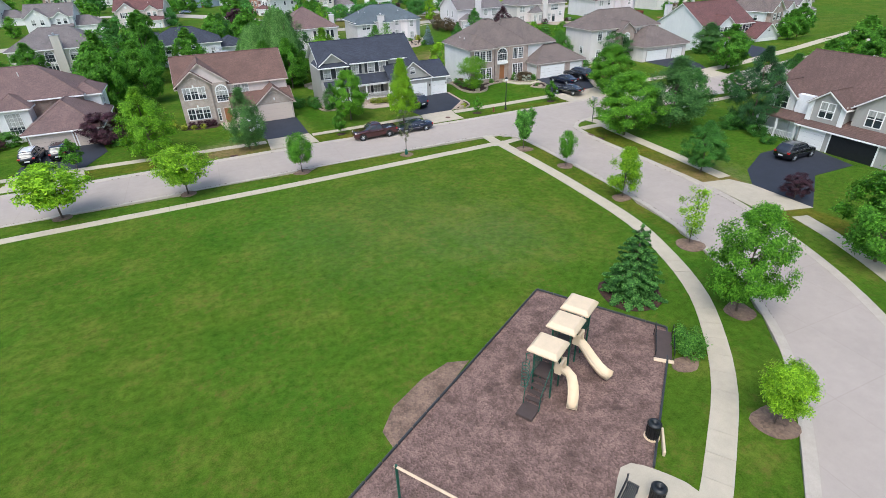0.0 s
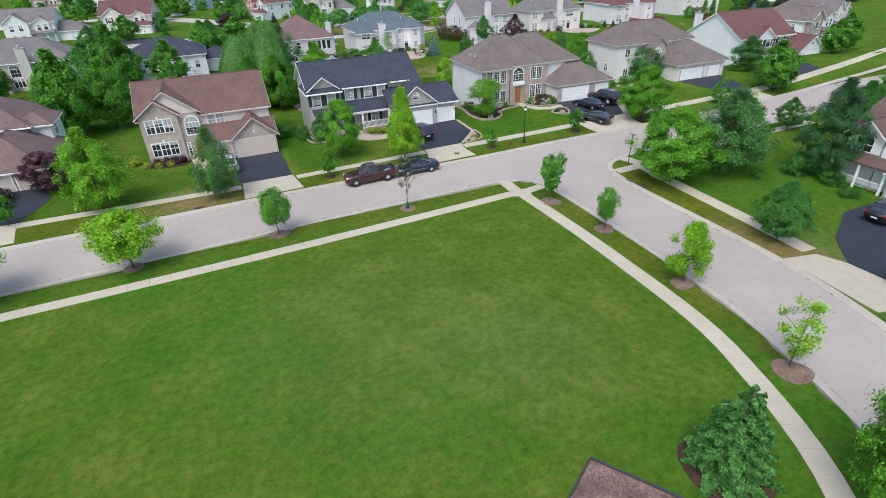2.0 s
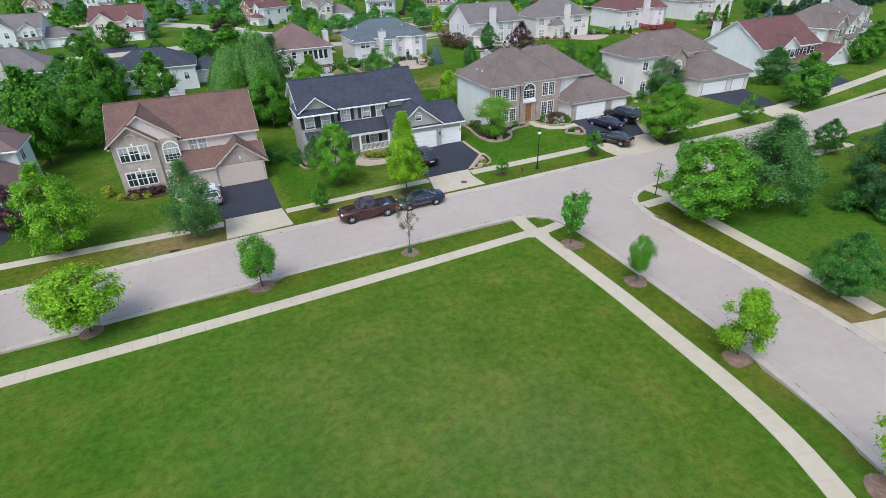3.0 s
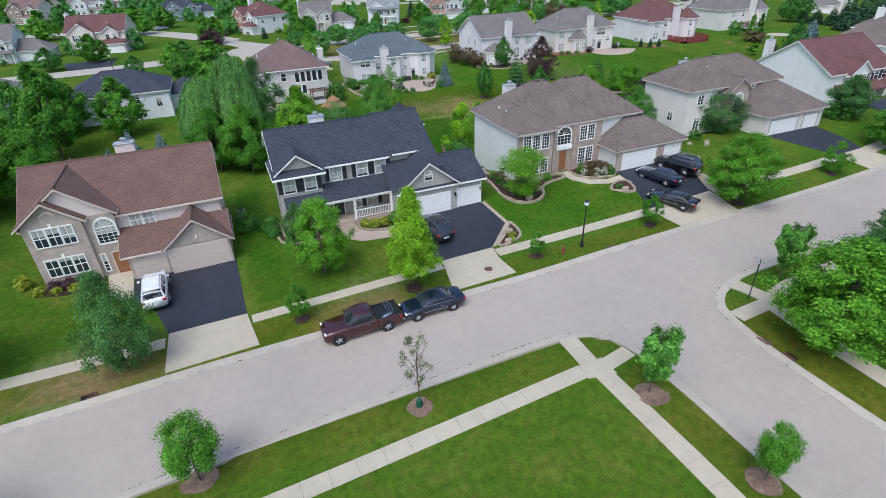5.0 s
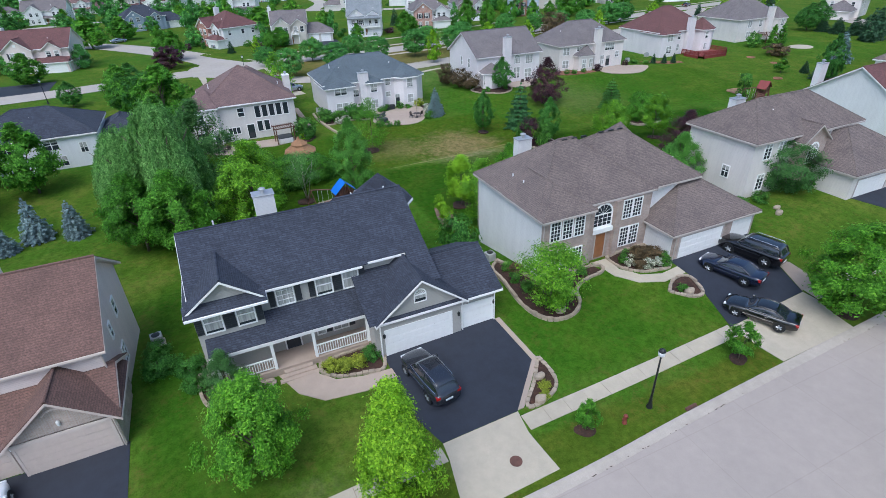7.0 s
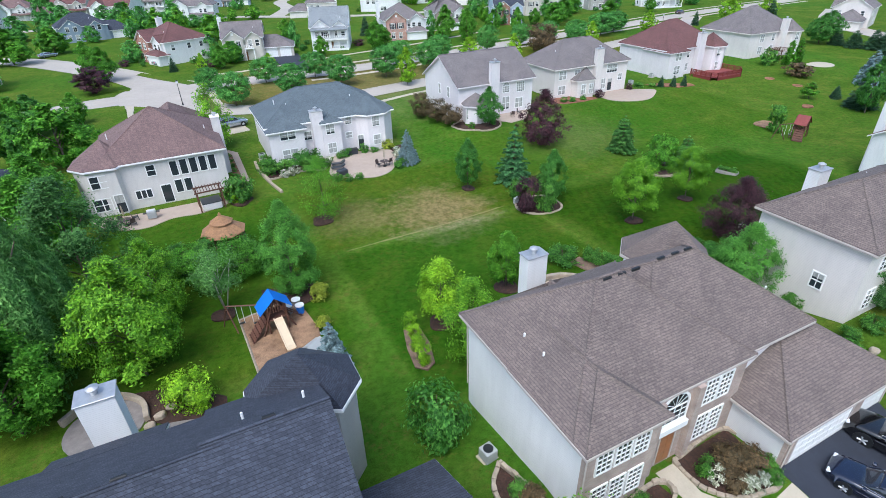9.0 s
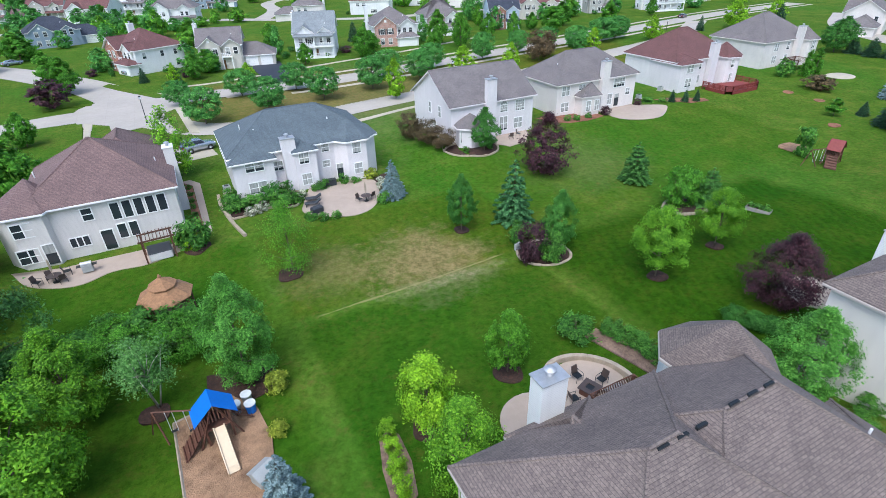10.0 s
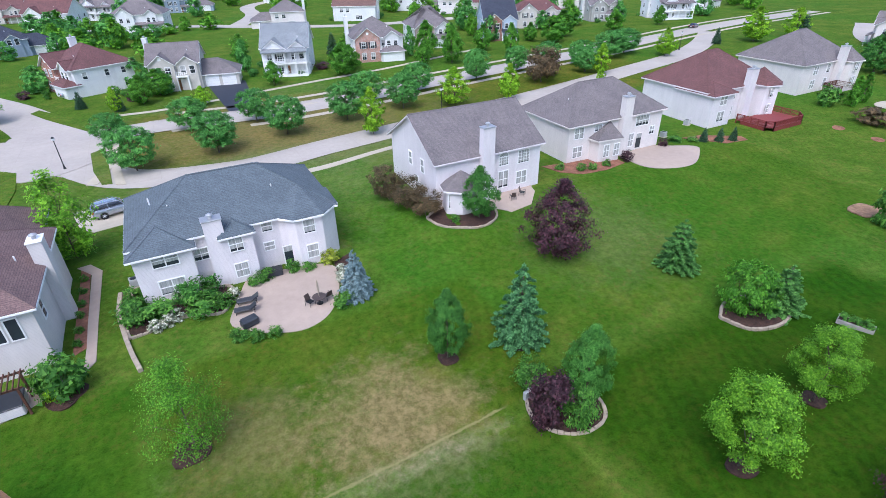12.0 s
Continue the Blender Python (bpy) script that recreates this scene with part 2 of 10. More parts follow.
def gloss(name, c, rough=0.08, metal=0.0, coat=0.0):
    m, t, b = nodes_of(name)
    p = own_place(t)
    t.links.new(ramp(t, noise_of(t, p, 2.0, 4), [(0.3, tone(c, 0.85)), (0.7, tone(c, 1.12))]), b.inputs["Base Color"])
    b.inputs["Roughness"].default_value, b.inputs["Metallic"].default_value = rough, metal
    b.inputs["Coat Weight"].default_value, b.inputs["Coat Roughness"].default_value = coat, 0.03
    return m


LAWN = turf()
ROAD = slab("road_concrete", (0.385, 0.328, 0.290), 4.6, stain=0.13)
# lighter copy of the road for rear streets, distance haze mixed into its colour
ROAD_PALE = slab("haze_paled_road_concrete", (0.415, 0.366, 0.318), 4.6, stain=0.16)
WALK = slab("pavement_concrete", (0.46, 0.40, 0.31), stain=0.2)
KERB = slab("kerb_concrete", (0.43, 0.375, 0.32), stain=0.25)
DRIVE = slab("drive_asphalt", (0.024, 0.028, 0.042), stain=0.4, rough=0.75)
PATIO = slab("patio_concrete", (0.40, 0.315, 0.255), stain=0.18)
BARK_CHIPS = loose("bark_chips", (0.27, 0.172, 0.146), (0.115, 0.069, 0.056), 11, 0.9)
MULCH = loose("brown_mulch", (0.075, 0.035, 0.022), (0.03, 0.016, 0.012), 9)
PALE_MULCH = loose("pale_mulch", (0.26, 0.17, 0.12), (0.15, 0.10, 0.075), 9)
SAND = loose("play_sand", (0.36, 0.22, 0.13), (0.27, 0.16, 0.09), 14)
STONE = plain("garden_stone", (0.36, 0.295, 0.225), 0.85, vary=0.3, scale=1.5, bump=0.02)
BRICK_TAN = masonry("tan_brick", (0.46, 0.35, 0.30), (0.37, 0.275, 0.235), (0.42, 0.38, 0.34))
BRICK_BEIGE = masonry("beige_brick", (0.50, 0.40, 0.34), (0.42, 0.33, 0.28), (0.50, 0.45, 0.41))
BRICK_RED = masonry("red_brick", (0.40, 0.15, 0.10), (0.32, 0.12, 0.08), (0.42, 0.38, 0.34))
BRICK_PINK = masonry("pink_brick", (0.55, 0.28, 0.22), (0.48, 0.24, 0.19), (0.5, 0.44, 0.4))
BRICK_BROWN = masonry("brown_brick", (0.30, 0.20, 0.16), (0.24, 0.16, 0.13), (0.35, 0.32, 0.28))
WHITE_TRIM = plain("white_trim", (0.83, 0.82, 0.81), 0.45, vary=0.06)
SIDE_PINK = siding("pinkish_siding", (0.72, 0.62, 0.585))
SIDE_GREY = siding("grey_siding", (0.40, 0.385, 0.36))
SIDE_PALE = siding("pale_siding", (0.74, 0.735, 0.73))
SIDE_WHITE = siding("white_siding", (0.78, 0.78, 0.80))
SIDE_CREAM = siding("cream_siding", (0.72, 0.665, 0.635))
SIDE_GREIGE = siding("greige_siding", (0.66, 0.62, 0.60))
SIDE_TAN = siding("tan_siding", (0.56, 0.52, 0.47))
SIDE_LILAC = siding("pale_lilac_siding", (0.74, 0.69, 0.70))
SIDE_BLUE = siding("blue_siding", (0.46, 0.54, 0.66))
SIDE_STEEL = siding("steel_blue_siding", (0.26, 0.32, 0.40))
ROOF_RUST = shingle("rust_shingles", (0.168, 0.096, 0.078), (0.145, 0.084, 0.069), (0.105, 0.062, 0.053))
ROOF_BLACK = shingle("charcoal_shingles", (0.036, 0.042, 0.062), (0.056, 0.063, 0.090), (0.021, 0.024, 0.036))
ROOF_TAUPE = shingle("taupe_shingles", (0.155, 0.122, 0.112), (0.195, 0.155, 0.140), (0.105, 0.082, 0.077))
ROOF_MAUVE = shingle("mauve_brown_shingles", (0.165, 0.105, 0.100), (0.20, 0.130, 0.122), (0.11, 0.072, 0.068))
ROOF_BLUE = shingle("slate_blue_shingles", (0.098, 0.122, 0.142), (0.118, 0.145, 0.166), (0.075, 0.092, 0.106))
ROOF_GREY = shingle("grey_shingles", (0.165, 0.145, 0.145), (0.195, 0.170, 0.170), (0.12, 0.105, 0.105))
ROOF_BROWN = shingle("red_brown_shingles", (0.120, 0.072, 0.062), (0.145, 0.088, 0.075), (0.085, 0.052, 0.046))
ROOF_PALE = shingle("pale_grey_shingles", (0.215, 0.235, 0.250), (0.25, 0.27, 0.285), (0.16, 0.175, 0.19))
ROOF_WINE = shingle("wine_shingles", (0.135, 0.062, 0.060), (0.165, 0.075, 0.070), (0.09, 0.042, 0.04))


def window_panes(name="window_glass", least=0.0, most=1.15):
    """Glass with a dark room behind, or a pale blind drawn to some height, pane by pane."""
    m, t, b = nodes_of(name)
    info = t.nodes.new("ShaderNodeObjectInfo")
    s = t.nodes.new("ShaderNodeSeparateXYZ")
    t.links.new(t.nodes.new("ShaderNodeTexCoord").outputs["Generated"], s.inputs[0])
    drawn = calc(t, "GREATER_THAN", s.outputs[2], calc(t, "SUBTRACT", 1.05 - least, calc(t, "MULTIPLY", info.outputs["Random"], most - least)))
    fold = ramp(t, noise_of(t, own_place(t), 9.0, 2, 0.5, (1, 1, 0.05)), [(0.35, (0.30, 0.30, 0.29)), (0.65, (0.48, 0.48, 0.46))])
    t.links.new(mixed(t, drawn, (0.030, 0.038, 0.046), fold), b.inputs["Base Color"])
    b.inputs["Roughness"].default_value = 0.05
    b.inputs["Specular IOR Level"].default_value = 0.6
    return m


GLASS = window_panes(most=0.75)
GLASS_DARK = window_panes("dark_window_glass", 0.0, 0.12)
GLASS_BLIND = window_panes("window_glass_with_blind", 0.75, 1.3)
SHUTTER = plain("dark_shutter", (0.030, 0.034, 0.042), 0.5)
WOOD_DOOR = plain("wood_door", (0.28, 0.12, 0.05), 0.4, vary=0.25, scale=2)
GARAGE_WHITE = plain("white_garage_door", (0.83, 0.82, 0.81), 0.5, vary=0.05)
GARAGE_TAN = plain("tan_garage_door", (0.60, 0.50, 0.44), 0.5, vary=0.06)
METAL = plain("galvanised_metal", (0.50, 0.50, 0.51), 0.5, 0.7, vary=0.15)
BLACK_METAL = plain("black_metal", (0.02, 0.022, 0.024), 0.4, 0.3)
TRUNK = plain("bark", (0.13, 0.10, 0.075), 0.95, vary=0.35, scale=6, bump=0.03)
BIRCH_BARK = plain("birch_bark", (0.50, 0.46, 0.40), 0.85, vary=0.3, scale=5, bump=0.02)

RED_MULCH = loose("reddish_mulch", (0.30, 0.13, 0.075), (0.19, 0.08, 0.05), 9)
STONE_PAVER = plain("grey_pavers", (0.20, 0.175, 0.165), 0.85, vary=0.25, scale=2.5, bump=0.01)
GREY_WOOD = plain("weathered_grey_wood", (0.30, 0.275, 0.26), 0.85, vary=0.25)
METAL_PAINT = plain("grey_painted_metal", (0.36, 0.37, 0.37), 0.5, vary=0.12)
RUST = plain("rusty_iron", (0.12, 0.055, 0.04), 0.75, vary=0.35)

LEAF = {
    "maple": foliage("maple_leaves", (0.100, 0.300, 0.024), (0.195, 0.470, 0.042), 0.42),
    "lime": foliage("bright_leaves", (0.235, 0.490, 0.018), (0.430, 0.700, 0.032), 0.36),
    "fresh": foliage("fresh_green_leaves", (0.115, 0.330, 0.020), (0.230, 0.510, 0.034), 0.34),
    "dark": foliage("dark_leaves", (0.070, 0.235, 0.036), (0.150, 0.375, 0.064)),
    "ball": foliage("blue_green_leaves", (0.110, 0.345, 0.070), (0.215, 0.520, 0.115), 0.42),
    "silver": foliage("grey_green_leaves", (0.085, 0.225, 0.055), (0.165, 0.350, 0.092)),
    "oak": foliage("oak_leaves", (0.097, 0.289, 0.039), (0.183, 0.443, 0.067), 0.3),
    "plum": foliage("plum_leaves", (0.058, 0.025, 0.036), (0.120, 0.045, 0.066), 0.15),
    "red": foliage("russet_leaves", (0.115, 0.085, 0.042), (0.20, 0.135, 0.068), 0.2),
    "pine": foliage("pine_needles", (0.090, 0.255, 0.052), (0.190, 0.420, 0.092), 0.35),
    "bluepine": foliage("blue_pine_needles", (0.078, 0.225, 0.080), (0.160, 0.375, 0.135), 0.3),
    "deep": foliage("deep_green_needles", (0.036, 0.120, 0.036), (0.085, 0.215, 0.066), 0.2),
    "limey": foliage("light_green_leaves", (0.145, 0.365, 0.018), (0.285, 0.560, 0.030), 0.32),
    "blue": foliage("blue_spruce_needles", (0.193, 0.289, 0.315), (0.324, 0.438, 0.481), 0.1),
    "spruce": foliage("dark_spruce_needles", (0.035, 0.098, 0.045), (0.074, 0.161, 0.074), 0.1),
    "willow": foliage("willow_leaves", (0.160, 0.370, 0.085), (0.285, 0.540, 0.150), 0.42),
    "box": foliage("shrub_leaves", (0.085, 0.250, 0.035), (0.190, 0.420, 0.060)),
    "flower": foliage("white_blossom", (0.30, 0.34, 0.22), (0.75, 0.76, 0.68), 0.1),
    "dry": foliage("pale_olive_leaves", (0.150, 0.180, 0.075), (0.270, 0.290, 0.140), 0.2),
    "gold": foliage("golden_shrub_leaves", (0.270, 0.350, 0.030), (0.440, 0.500, 0.055), 0.25),
}

# ---- shape helpers ----
GROUND_Y = (-10000, 83, 91, 102, 113, 123, 139, 195, 10000)
GROUND_Z = (0, 0, -0.6, -0.7, -0.9, -0.4, 0.4, 1.2, 1.2)
LOT_X, LOT_RISE = (-60, -20, 9, 31, 57, 79, 120), (0.4, 0.3, 0.1, 0.72, 1.15, 1.65, 1.6)


def ground_heights(x, y):
    """The land falls gently to the back lawns; each lot along the street is raised by its own height."""
    lots = np.interp(x, LOT_X, LOT_RISE) * np.interp(y, (68, 78, 83, 91), (0, 1, 1, 0))
    swell = 0.9 * np.interp(x, (45, 75), (0, 1)) * np.interp(y, (88, 96, 107, 117), (0, 1, 1, 0))
    rise = 0.9 * np.interp(x, (62, 69, 84, 104), (0, 1, 1, 0.35)) * np.interp(y, (132, 138, 156, 168), (0, 1, 1, 0))
    return np.interp(y, GROUND_Y, GROUND_Z) + lots + swell + rise


def ground_z(x, y):
    return float(ground_heights(x, y))


class Shape:
    """Corners and faces that are gathered into one mesh."""

    def __init__(self):
        self.v, self.f = [], []

    def add(self, verts, faces):
        k = len(self.v)
        self.v += [tuple(p) for p in verts]
        self.f += [tuple(i + k for i in f) for f in faces]
        return self

    def box(self, x0, x1, y0, y1, z0, z1):
        return self.add([(x0, y0, z0), (x1, y0, z0), (x1, y1, z0), (x0, y1, z0), (x0, y0, z1), (x1, y0, z1), (x1, y1, z1), (x0, y1, z1)],
                        [(3, 2, 1, 0), (4, 5, 6, 7), (0, 1, 5, 4), (1, 2, 6, 5), (2, 3, 7, 6), (3, 0, 4, 7)])

    def prism(self, pts, z0, z1):
        n = len(pts)
        return self.add([(x, y, z0) for x, y in pts] + [(x, y, z1) for x, y in pts],
                        [tuple(range(n - 1, -1, -1)), tuple(range(n, 2 * n))] + [(i, (i + 1) % n, n + (i + 1) % n, n + i) for i in range(n)])

    def slab(self, top, faces, thick):
        """A closed sheet under the given top faces, thick in z."""
        n = len(top)
        edges = {}
        for f in faces:
            for a, b in zip(f, f[1:] + f[:1]):
                edges[(a, b)] = 1
        rim = [(a, b) for a, b in edges if (b, a) not in edges]
        return self.add(list(top) + [(x, y, z - thick) for x, y, z in top],
                        list(faces) + [tuple(i + n for i in reversed(f)) for f in faces] + [(b, a, a + n, b + n) for a, b in rim])

    def tube(self, pts, radii, sides=6):
        """A tapered round bar along pts."""
        rings = []
        for i, p in enumerate(pts):
            a, b = Vector(pts[max(0, i - 1)]), Vector(pts[min(len(pts) - 1, i + 1)])
            q = (b - a).to_track_quat("Z", "Y")
            r = radii[i] if isinstance(radii, (list, tuple)) else radii
            rings.append([Vector(p) + q @ Vector((r * math.cos(t), r * math.sin(t), 0)) for t in [2 * math.pi * k / sides for k in range(sides)]])
        faces = [(i * sides + k, i * sides + (k + 1) % sides, (i + 1) * sides + (k + 1) % sides, (i + 1) * sides + k)
                 for i in range(len(pts) - 1) for k in range(sides)]
        faces += [tuple(range(sides - 1, -1, -1)), tuple(range((len(pts) - 1) * sides, len(pts) * sides))]
        return self.add([v for r in rings for v in r], faces)

    def limb(self, pts, radii, sides=5):
        """A branch grown on to the first corner of the trunk."""
        k = len(self.v)
        self.tube(pts, radii, sides)
        if k:
            self.f.append((k, k + 1, 0 if k < 6 else 6))
        return self

    def lathe(self, profile, x=0, y=0, sides=12):
        """A turned body: (radius, z) up the axis, closed at both ends."""
        v = [(x + r * math.cos(2 * math.pi * k / sides), y + r * math.sin(2 * math.pi * k / sides), z) for r, z in profile for k in range(sides)]
        n = len(profile)
        f = [(i * sides + k, i * sides + (k + 1) % sides, (i + 1) * sides + (k + 1) % sides, (i + 1) * sides + k) for i in range(n - 1) for k in range(sides)]
        return self.add(v, f + [tuple(range(sides - 1, -1, -1)), tuple(range((n - 1) * sides, n * sides))])

    def lattice(self, xs, zs, solid, y0, y1):
        """A pierced plate: cells of the grid xs by zs for which solid(i, k) holds, from y0 back to y1, in one piece."""
        nx, nz = len(xs), len(zs)
        on = lambda i, k: 0 <= i < nx - 1 and 0 <= k < nz - 1 and solid(i, k)
        v = [(x, y, z) for y in (y0, y1) for z in zs for x in xs]
        at = lambda i, k, b=0: b * nx * nz + k * nx + i
        f = []
        for i in range(nx - 1):
            for k in range(nz - 1):
                if not on(i, k):
                    continue
                f.append((at(i, k), at(i + 1, k), at(i + 1, k + 1), at(i, k + 1)))
                for di, dk, a, b in ((0, -1, (i, k), (i + 1, k)), (1, 0, (i + 1, k), (i + 1, k + 1)), (0, 1, (i + 1, k + 1), (i, k + 1)), (-1, 0, (i, k + 1), (i, k))):
                    if not on(i + di, k + dk):
                        f.append((at(*b), at(*a), at(*a, 1), at(*b, 1)))
        used = sorted({j for q in f for j in q})
        back = {j: n for n, j in enumerate(used)}
        return self.add([v[j] for j in used], [tuple(back[j] for j in q) for q in f])

    def mesh(self, name, material, smooth=False, bevel=0.0):
        m = bpy.data.meshes.new(name)
        m.from_pydata(self.v, [], self.f)
        m.materials.append(material)
        if bevel:
            bm = bmesh.new()
            bm.from_mesh(m)
            bmesh.ops.bevel(bm, geom=[e for e in bm.edges if e.calc_face_angle(0) > 0.5], offset=bevel, segments=1, affect="EDGES")
            bm.to_mesh(m)
            bm.free()
        if smooth:
            m.polygons.foreach_set("use_smooth", [True] * len(m.polygons))
        m.update()
        return m


def part(name, shape, material, parent, label="", smooth=False, bevel=0.0):
    ob = new(name, shape if isinstance(shape, bpy.types.Mesh) else shape.mesh(name, material, smooth, bevel))
    ob.parent = parent
    return tagged(ob, label)


def thing(name, x, y, z=None, rz=0.0, label="", category="", group=""):
    ob = new(name)
    ob.matrix_world = pose(x, y, ground_z(x, y) if z is None else z, 0, 0, rz)
    ob.empty_display_size = 0.3
    return tagged(ob, label, category, group)


def structure(name, shape, material, label, smooth=False):
    return tagged(new(name, shape.mesh(name, material, smooth)), label, name.split("_")[0], "", "structure")


def smooth_line(pts, step=1.0):
    """Points at even steps on a smooth line through pts."""
    p = [Vector((*q, 0)) for q in pts]
    p = [2 * p[0] - p[1]] + p + [2 * p[-1] - p[-2]]
    dense = []
    for a, b, c, d in zip(p, p[1:], p[2:], p[3:]):
        n = max(2, int((c - b).length / step * 3))
        for i in range(n):
            t = i / n
            dense.append(0.5 * (2 * b + (c - a) * t + (2 * a - 5 * b + 4 * c - d) * t * t + (3 * b - a - 3 * c + d) * t ** 3))
    dense.append(p[-2])
    out, left = [dense[0]], step
    for a, b in zip(dense, dense[1:]):
        gap = (b - a).length
        while gap >= left:
            a = a.lerp(b, left / gap)
            out.append(a)
            gap, left = (b - a).length, step
        left -= gap
    return [(v.x, v.y) for v in out] + [tuple(pts[-1])]


def side_points(line, off):
    """The line moved sideways, to its left where off is positive."""
    out = []
    for i, (x, y) in enumerate(line):
        a, b = line[max(0, i - 1)], line[min(len(line) - 1, i + 1)]
        d = math.hypot(b[0] - a[0], b[1] - a[1]) or 1
        out.append((x - (b[1] - a[1]) / d * off, y + (b[0] - a[0]) / d * off))
    return out


def ribbon(shape, line, left, right, lift, lift_right=None):
    a, b = side_points(line, left), side_points(line, right)
    n = len(line)
    lr = lift if lift_right is None else lift_right
    return shape.add([(x, y, ground_z(x, y) + lift) for x, y in a] + [(x, y, ground_z(x, y) + lr) for x, y in b],
                     [(n + i, n + i + 1, i + 1, i) for i in range(n - 1)])


def draped(pts, lift, step=None):
    """A flat outline laid on the ground, cut where the ground bends."""
    bm = bmesh.new()
    f = bm.faces.new([bm.verts.new((x, y, 0)) for x, y in pts])
    if f.normal.z < 0 or f.calc_area() and sum((a[0] * b[1] - b[0] * a[1]) for a, b in zip(pts, pts[1:] + pts[:1])) < 0:
        bmesh.ops.reverse_faces(bm, faces=[f])
    low, high = ([f(p[k] for p in pts) for k in (0, 1)] for f in (min, max))
    cuts = [(1, y) for y in (68, 78) + GROUND_Y[1:-1]]
    if high[1] > 68 and low[1] < 117:
        cuts += [(1, y) for y in range(70, 118, 2)] + [(0, x) for x in range(-60, 120, 2)]
    if high[1] > 132 and low[1] < 168 and high[0] > 62:
        cuts += [(1, y) for y in range(132, 170, 2)] + [(0, x) for x in range(62, 110, 2)]
    for k, at in cuts:
        if low[k] < at < high[k]:
            axis = (1, 0, 0) if k == 0 else (0, 1, 0)
            bmesh.ops.bisect_plane(bm, geom=bm.verts[:] + bm.edges[:] + bm.faces[:], plane_co=[at * a for a in axis], plane_no=axis)
    bmesh.ops.triangulate(bm, faces=bm.faces[:])
    s = Shape()
    for v in bm.verts:
        v.co.z = ground_z(v.co.x, v.co.y) + lift
    bm.verts.index_update()
    s.slab([tuple(v.co) for v in bm.verts], [tuple(v.index for v in f.verts) for f in bm.faces], 0.12)
    bm.free()
    return s


def inside(px, py, poly):
    """Which of many points lie inside an outline."""
    hit = np.zeros(px.shape, bool)
    for (x0, y0), (x1, y1) in zip(poly, poly[1:] + poly[:1]):
        if y0 != y1:
            hit ^= ((y0 > py) != (y1 > py)) & (px < (x1 - x0) * (py - y0) / (y1 - y0) + x0)
    return hit


def rounded(cx, cy, rx, ry, wobble=0.0, n=28, seed=0):
    rnd = random.Random(seed)
    k = [(rnd.uniform(-1, 1), rnd.uniform(-1, 1)) for _ in range(3)]
    out = []
    for i in range(n):
        a = 2 * math.pi * i / n
        r = 1 + wobble * sum(c * math.cos((j + 2) * a) + s * math.sin((j + 2) * a) for j, (c, s) in enumerate(k)) / 2
        out.append((cx + rx * r * math.cos(a), cy + ry * r * math.sin(a)))
    return out


# ---- ground, roads, pavements ----
NORTH_KERB = [(-120, 59.6), (-40, 62.6), (-20, 63.5), (-3, 64.05), (12, 64.75), (33, 65.05), (42, 65.5), (52, 65.9), (66, 66.4), (80, 67.2), (102, 69.3), (140, 75.0), (200, 90.0)]
EAST_SOUTH_KERB = [(200, 81.2), (140, 66.2), (102, 60.6), (80, 58.6), (66, 57.8), (54, 57.6), (49.6, 57.3), (46.6, 56.3), (45.0, 54.8), (44.4, 52.3), (44.1, 48.7), (44.2, 40.7),
                   (44.1, 32.9), (43.1, 26.5), (41.2, 20.6), (38.9, 15.4), (35.6, 10.0), (31.5, 4.6), (26, -0.8), (14, -9), (-6, -19), (-60, -40)]
WEST_KERB = [(-60, -31), (-2, -11.5), (10, -3.0), (20.5, 5.6), (22.9, 7.5), (26.1, 10.3), (29.3, 13.8), (32.2, 18.5), (34.2, 24.5), (35.5, 31.1), (36.0, 40.0), (36.0, 45.9), (36.0, 50.1), (35.7, 54.3),
             (34.5, 56.2), (32.3, 56.9), (30, 57.0), (23.5, 56.8), (9.6, 56.2), (3.7, 55.8), (-20, 54.5), (-120, 50.5)]
north_kerb, east_kerb, west_kerb = (smooth_line(k, 1.0) for k in (NORTH_KERB, EAST_SOUTH_KERB, WEST_KERB))
road_outline = north_kerb + east_kerb + west_kerb


def lay_ground():
    xs = np.concatenate([np.linspace(-1500, -130, 30), np.arange(-120, -30, 3.0), np.arange(-30, 95, 0.9), np.arange(95, 240, 2.5), np.linspace(250, 1500, 30)])
    ys = np.concatenate([np.linspace(-1500, -70, 25), np.arange(-60, -14, 2.0), np.arange(-14, 96, 0.9), np.arange(96, 240, 1.5), np.linspace(245, 2000, 45)])
    gx, gy = np.meshgrid(xs, ys)
    gz = ground_heights(gx, gy)
    gz = gz - 0.3 * inside(gx, gy, road_outline)
    gz += 0.10 * (np.sin(gx * 0.21) * np.sin(gy * 0.17 + 1) - 1) * ((gy > 95) & (gy < 130))
    nx, ny = len(xs), len(ys)
    i = (np.arange(ny - 1)[:, None] * nx + np.arange(nx - 1)[None, :]).ravel()
    m = bpy.data.meshes.new("ground")
    m.from_pydata(np.stack([gx, gy, gz], -1).reshape(-1, 3).tolist(), [], np.stack([i, i + 1, i + nx + 1, i + nx], 1).tolist())
    m.materials.append(LAWN)
    m.polygons.foreach_set("use_smooth", [True] * len(m.polygons))
    tagged(new("ground", m), "mown green suburban lawn with drier patches", "lawn", "", "structure")


lay_ground()


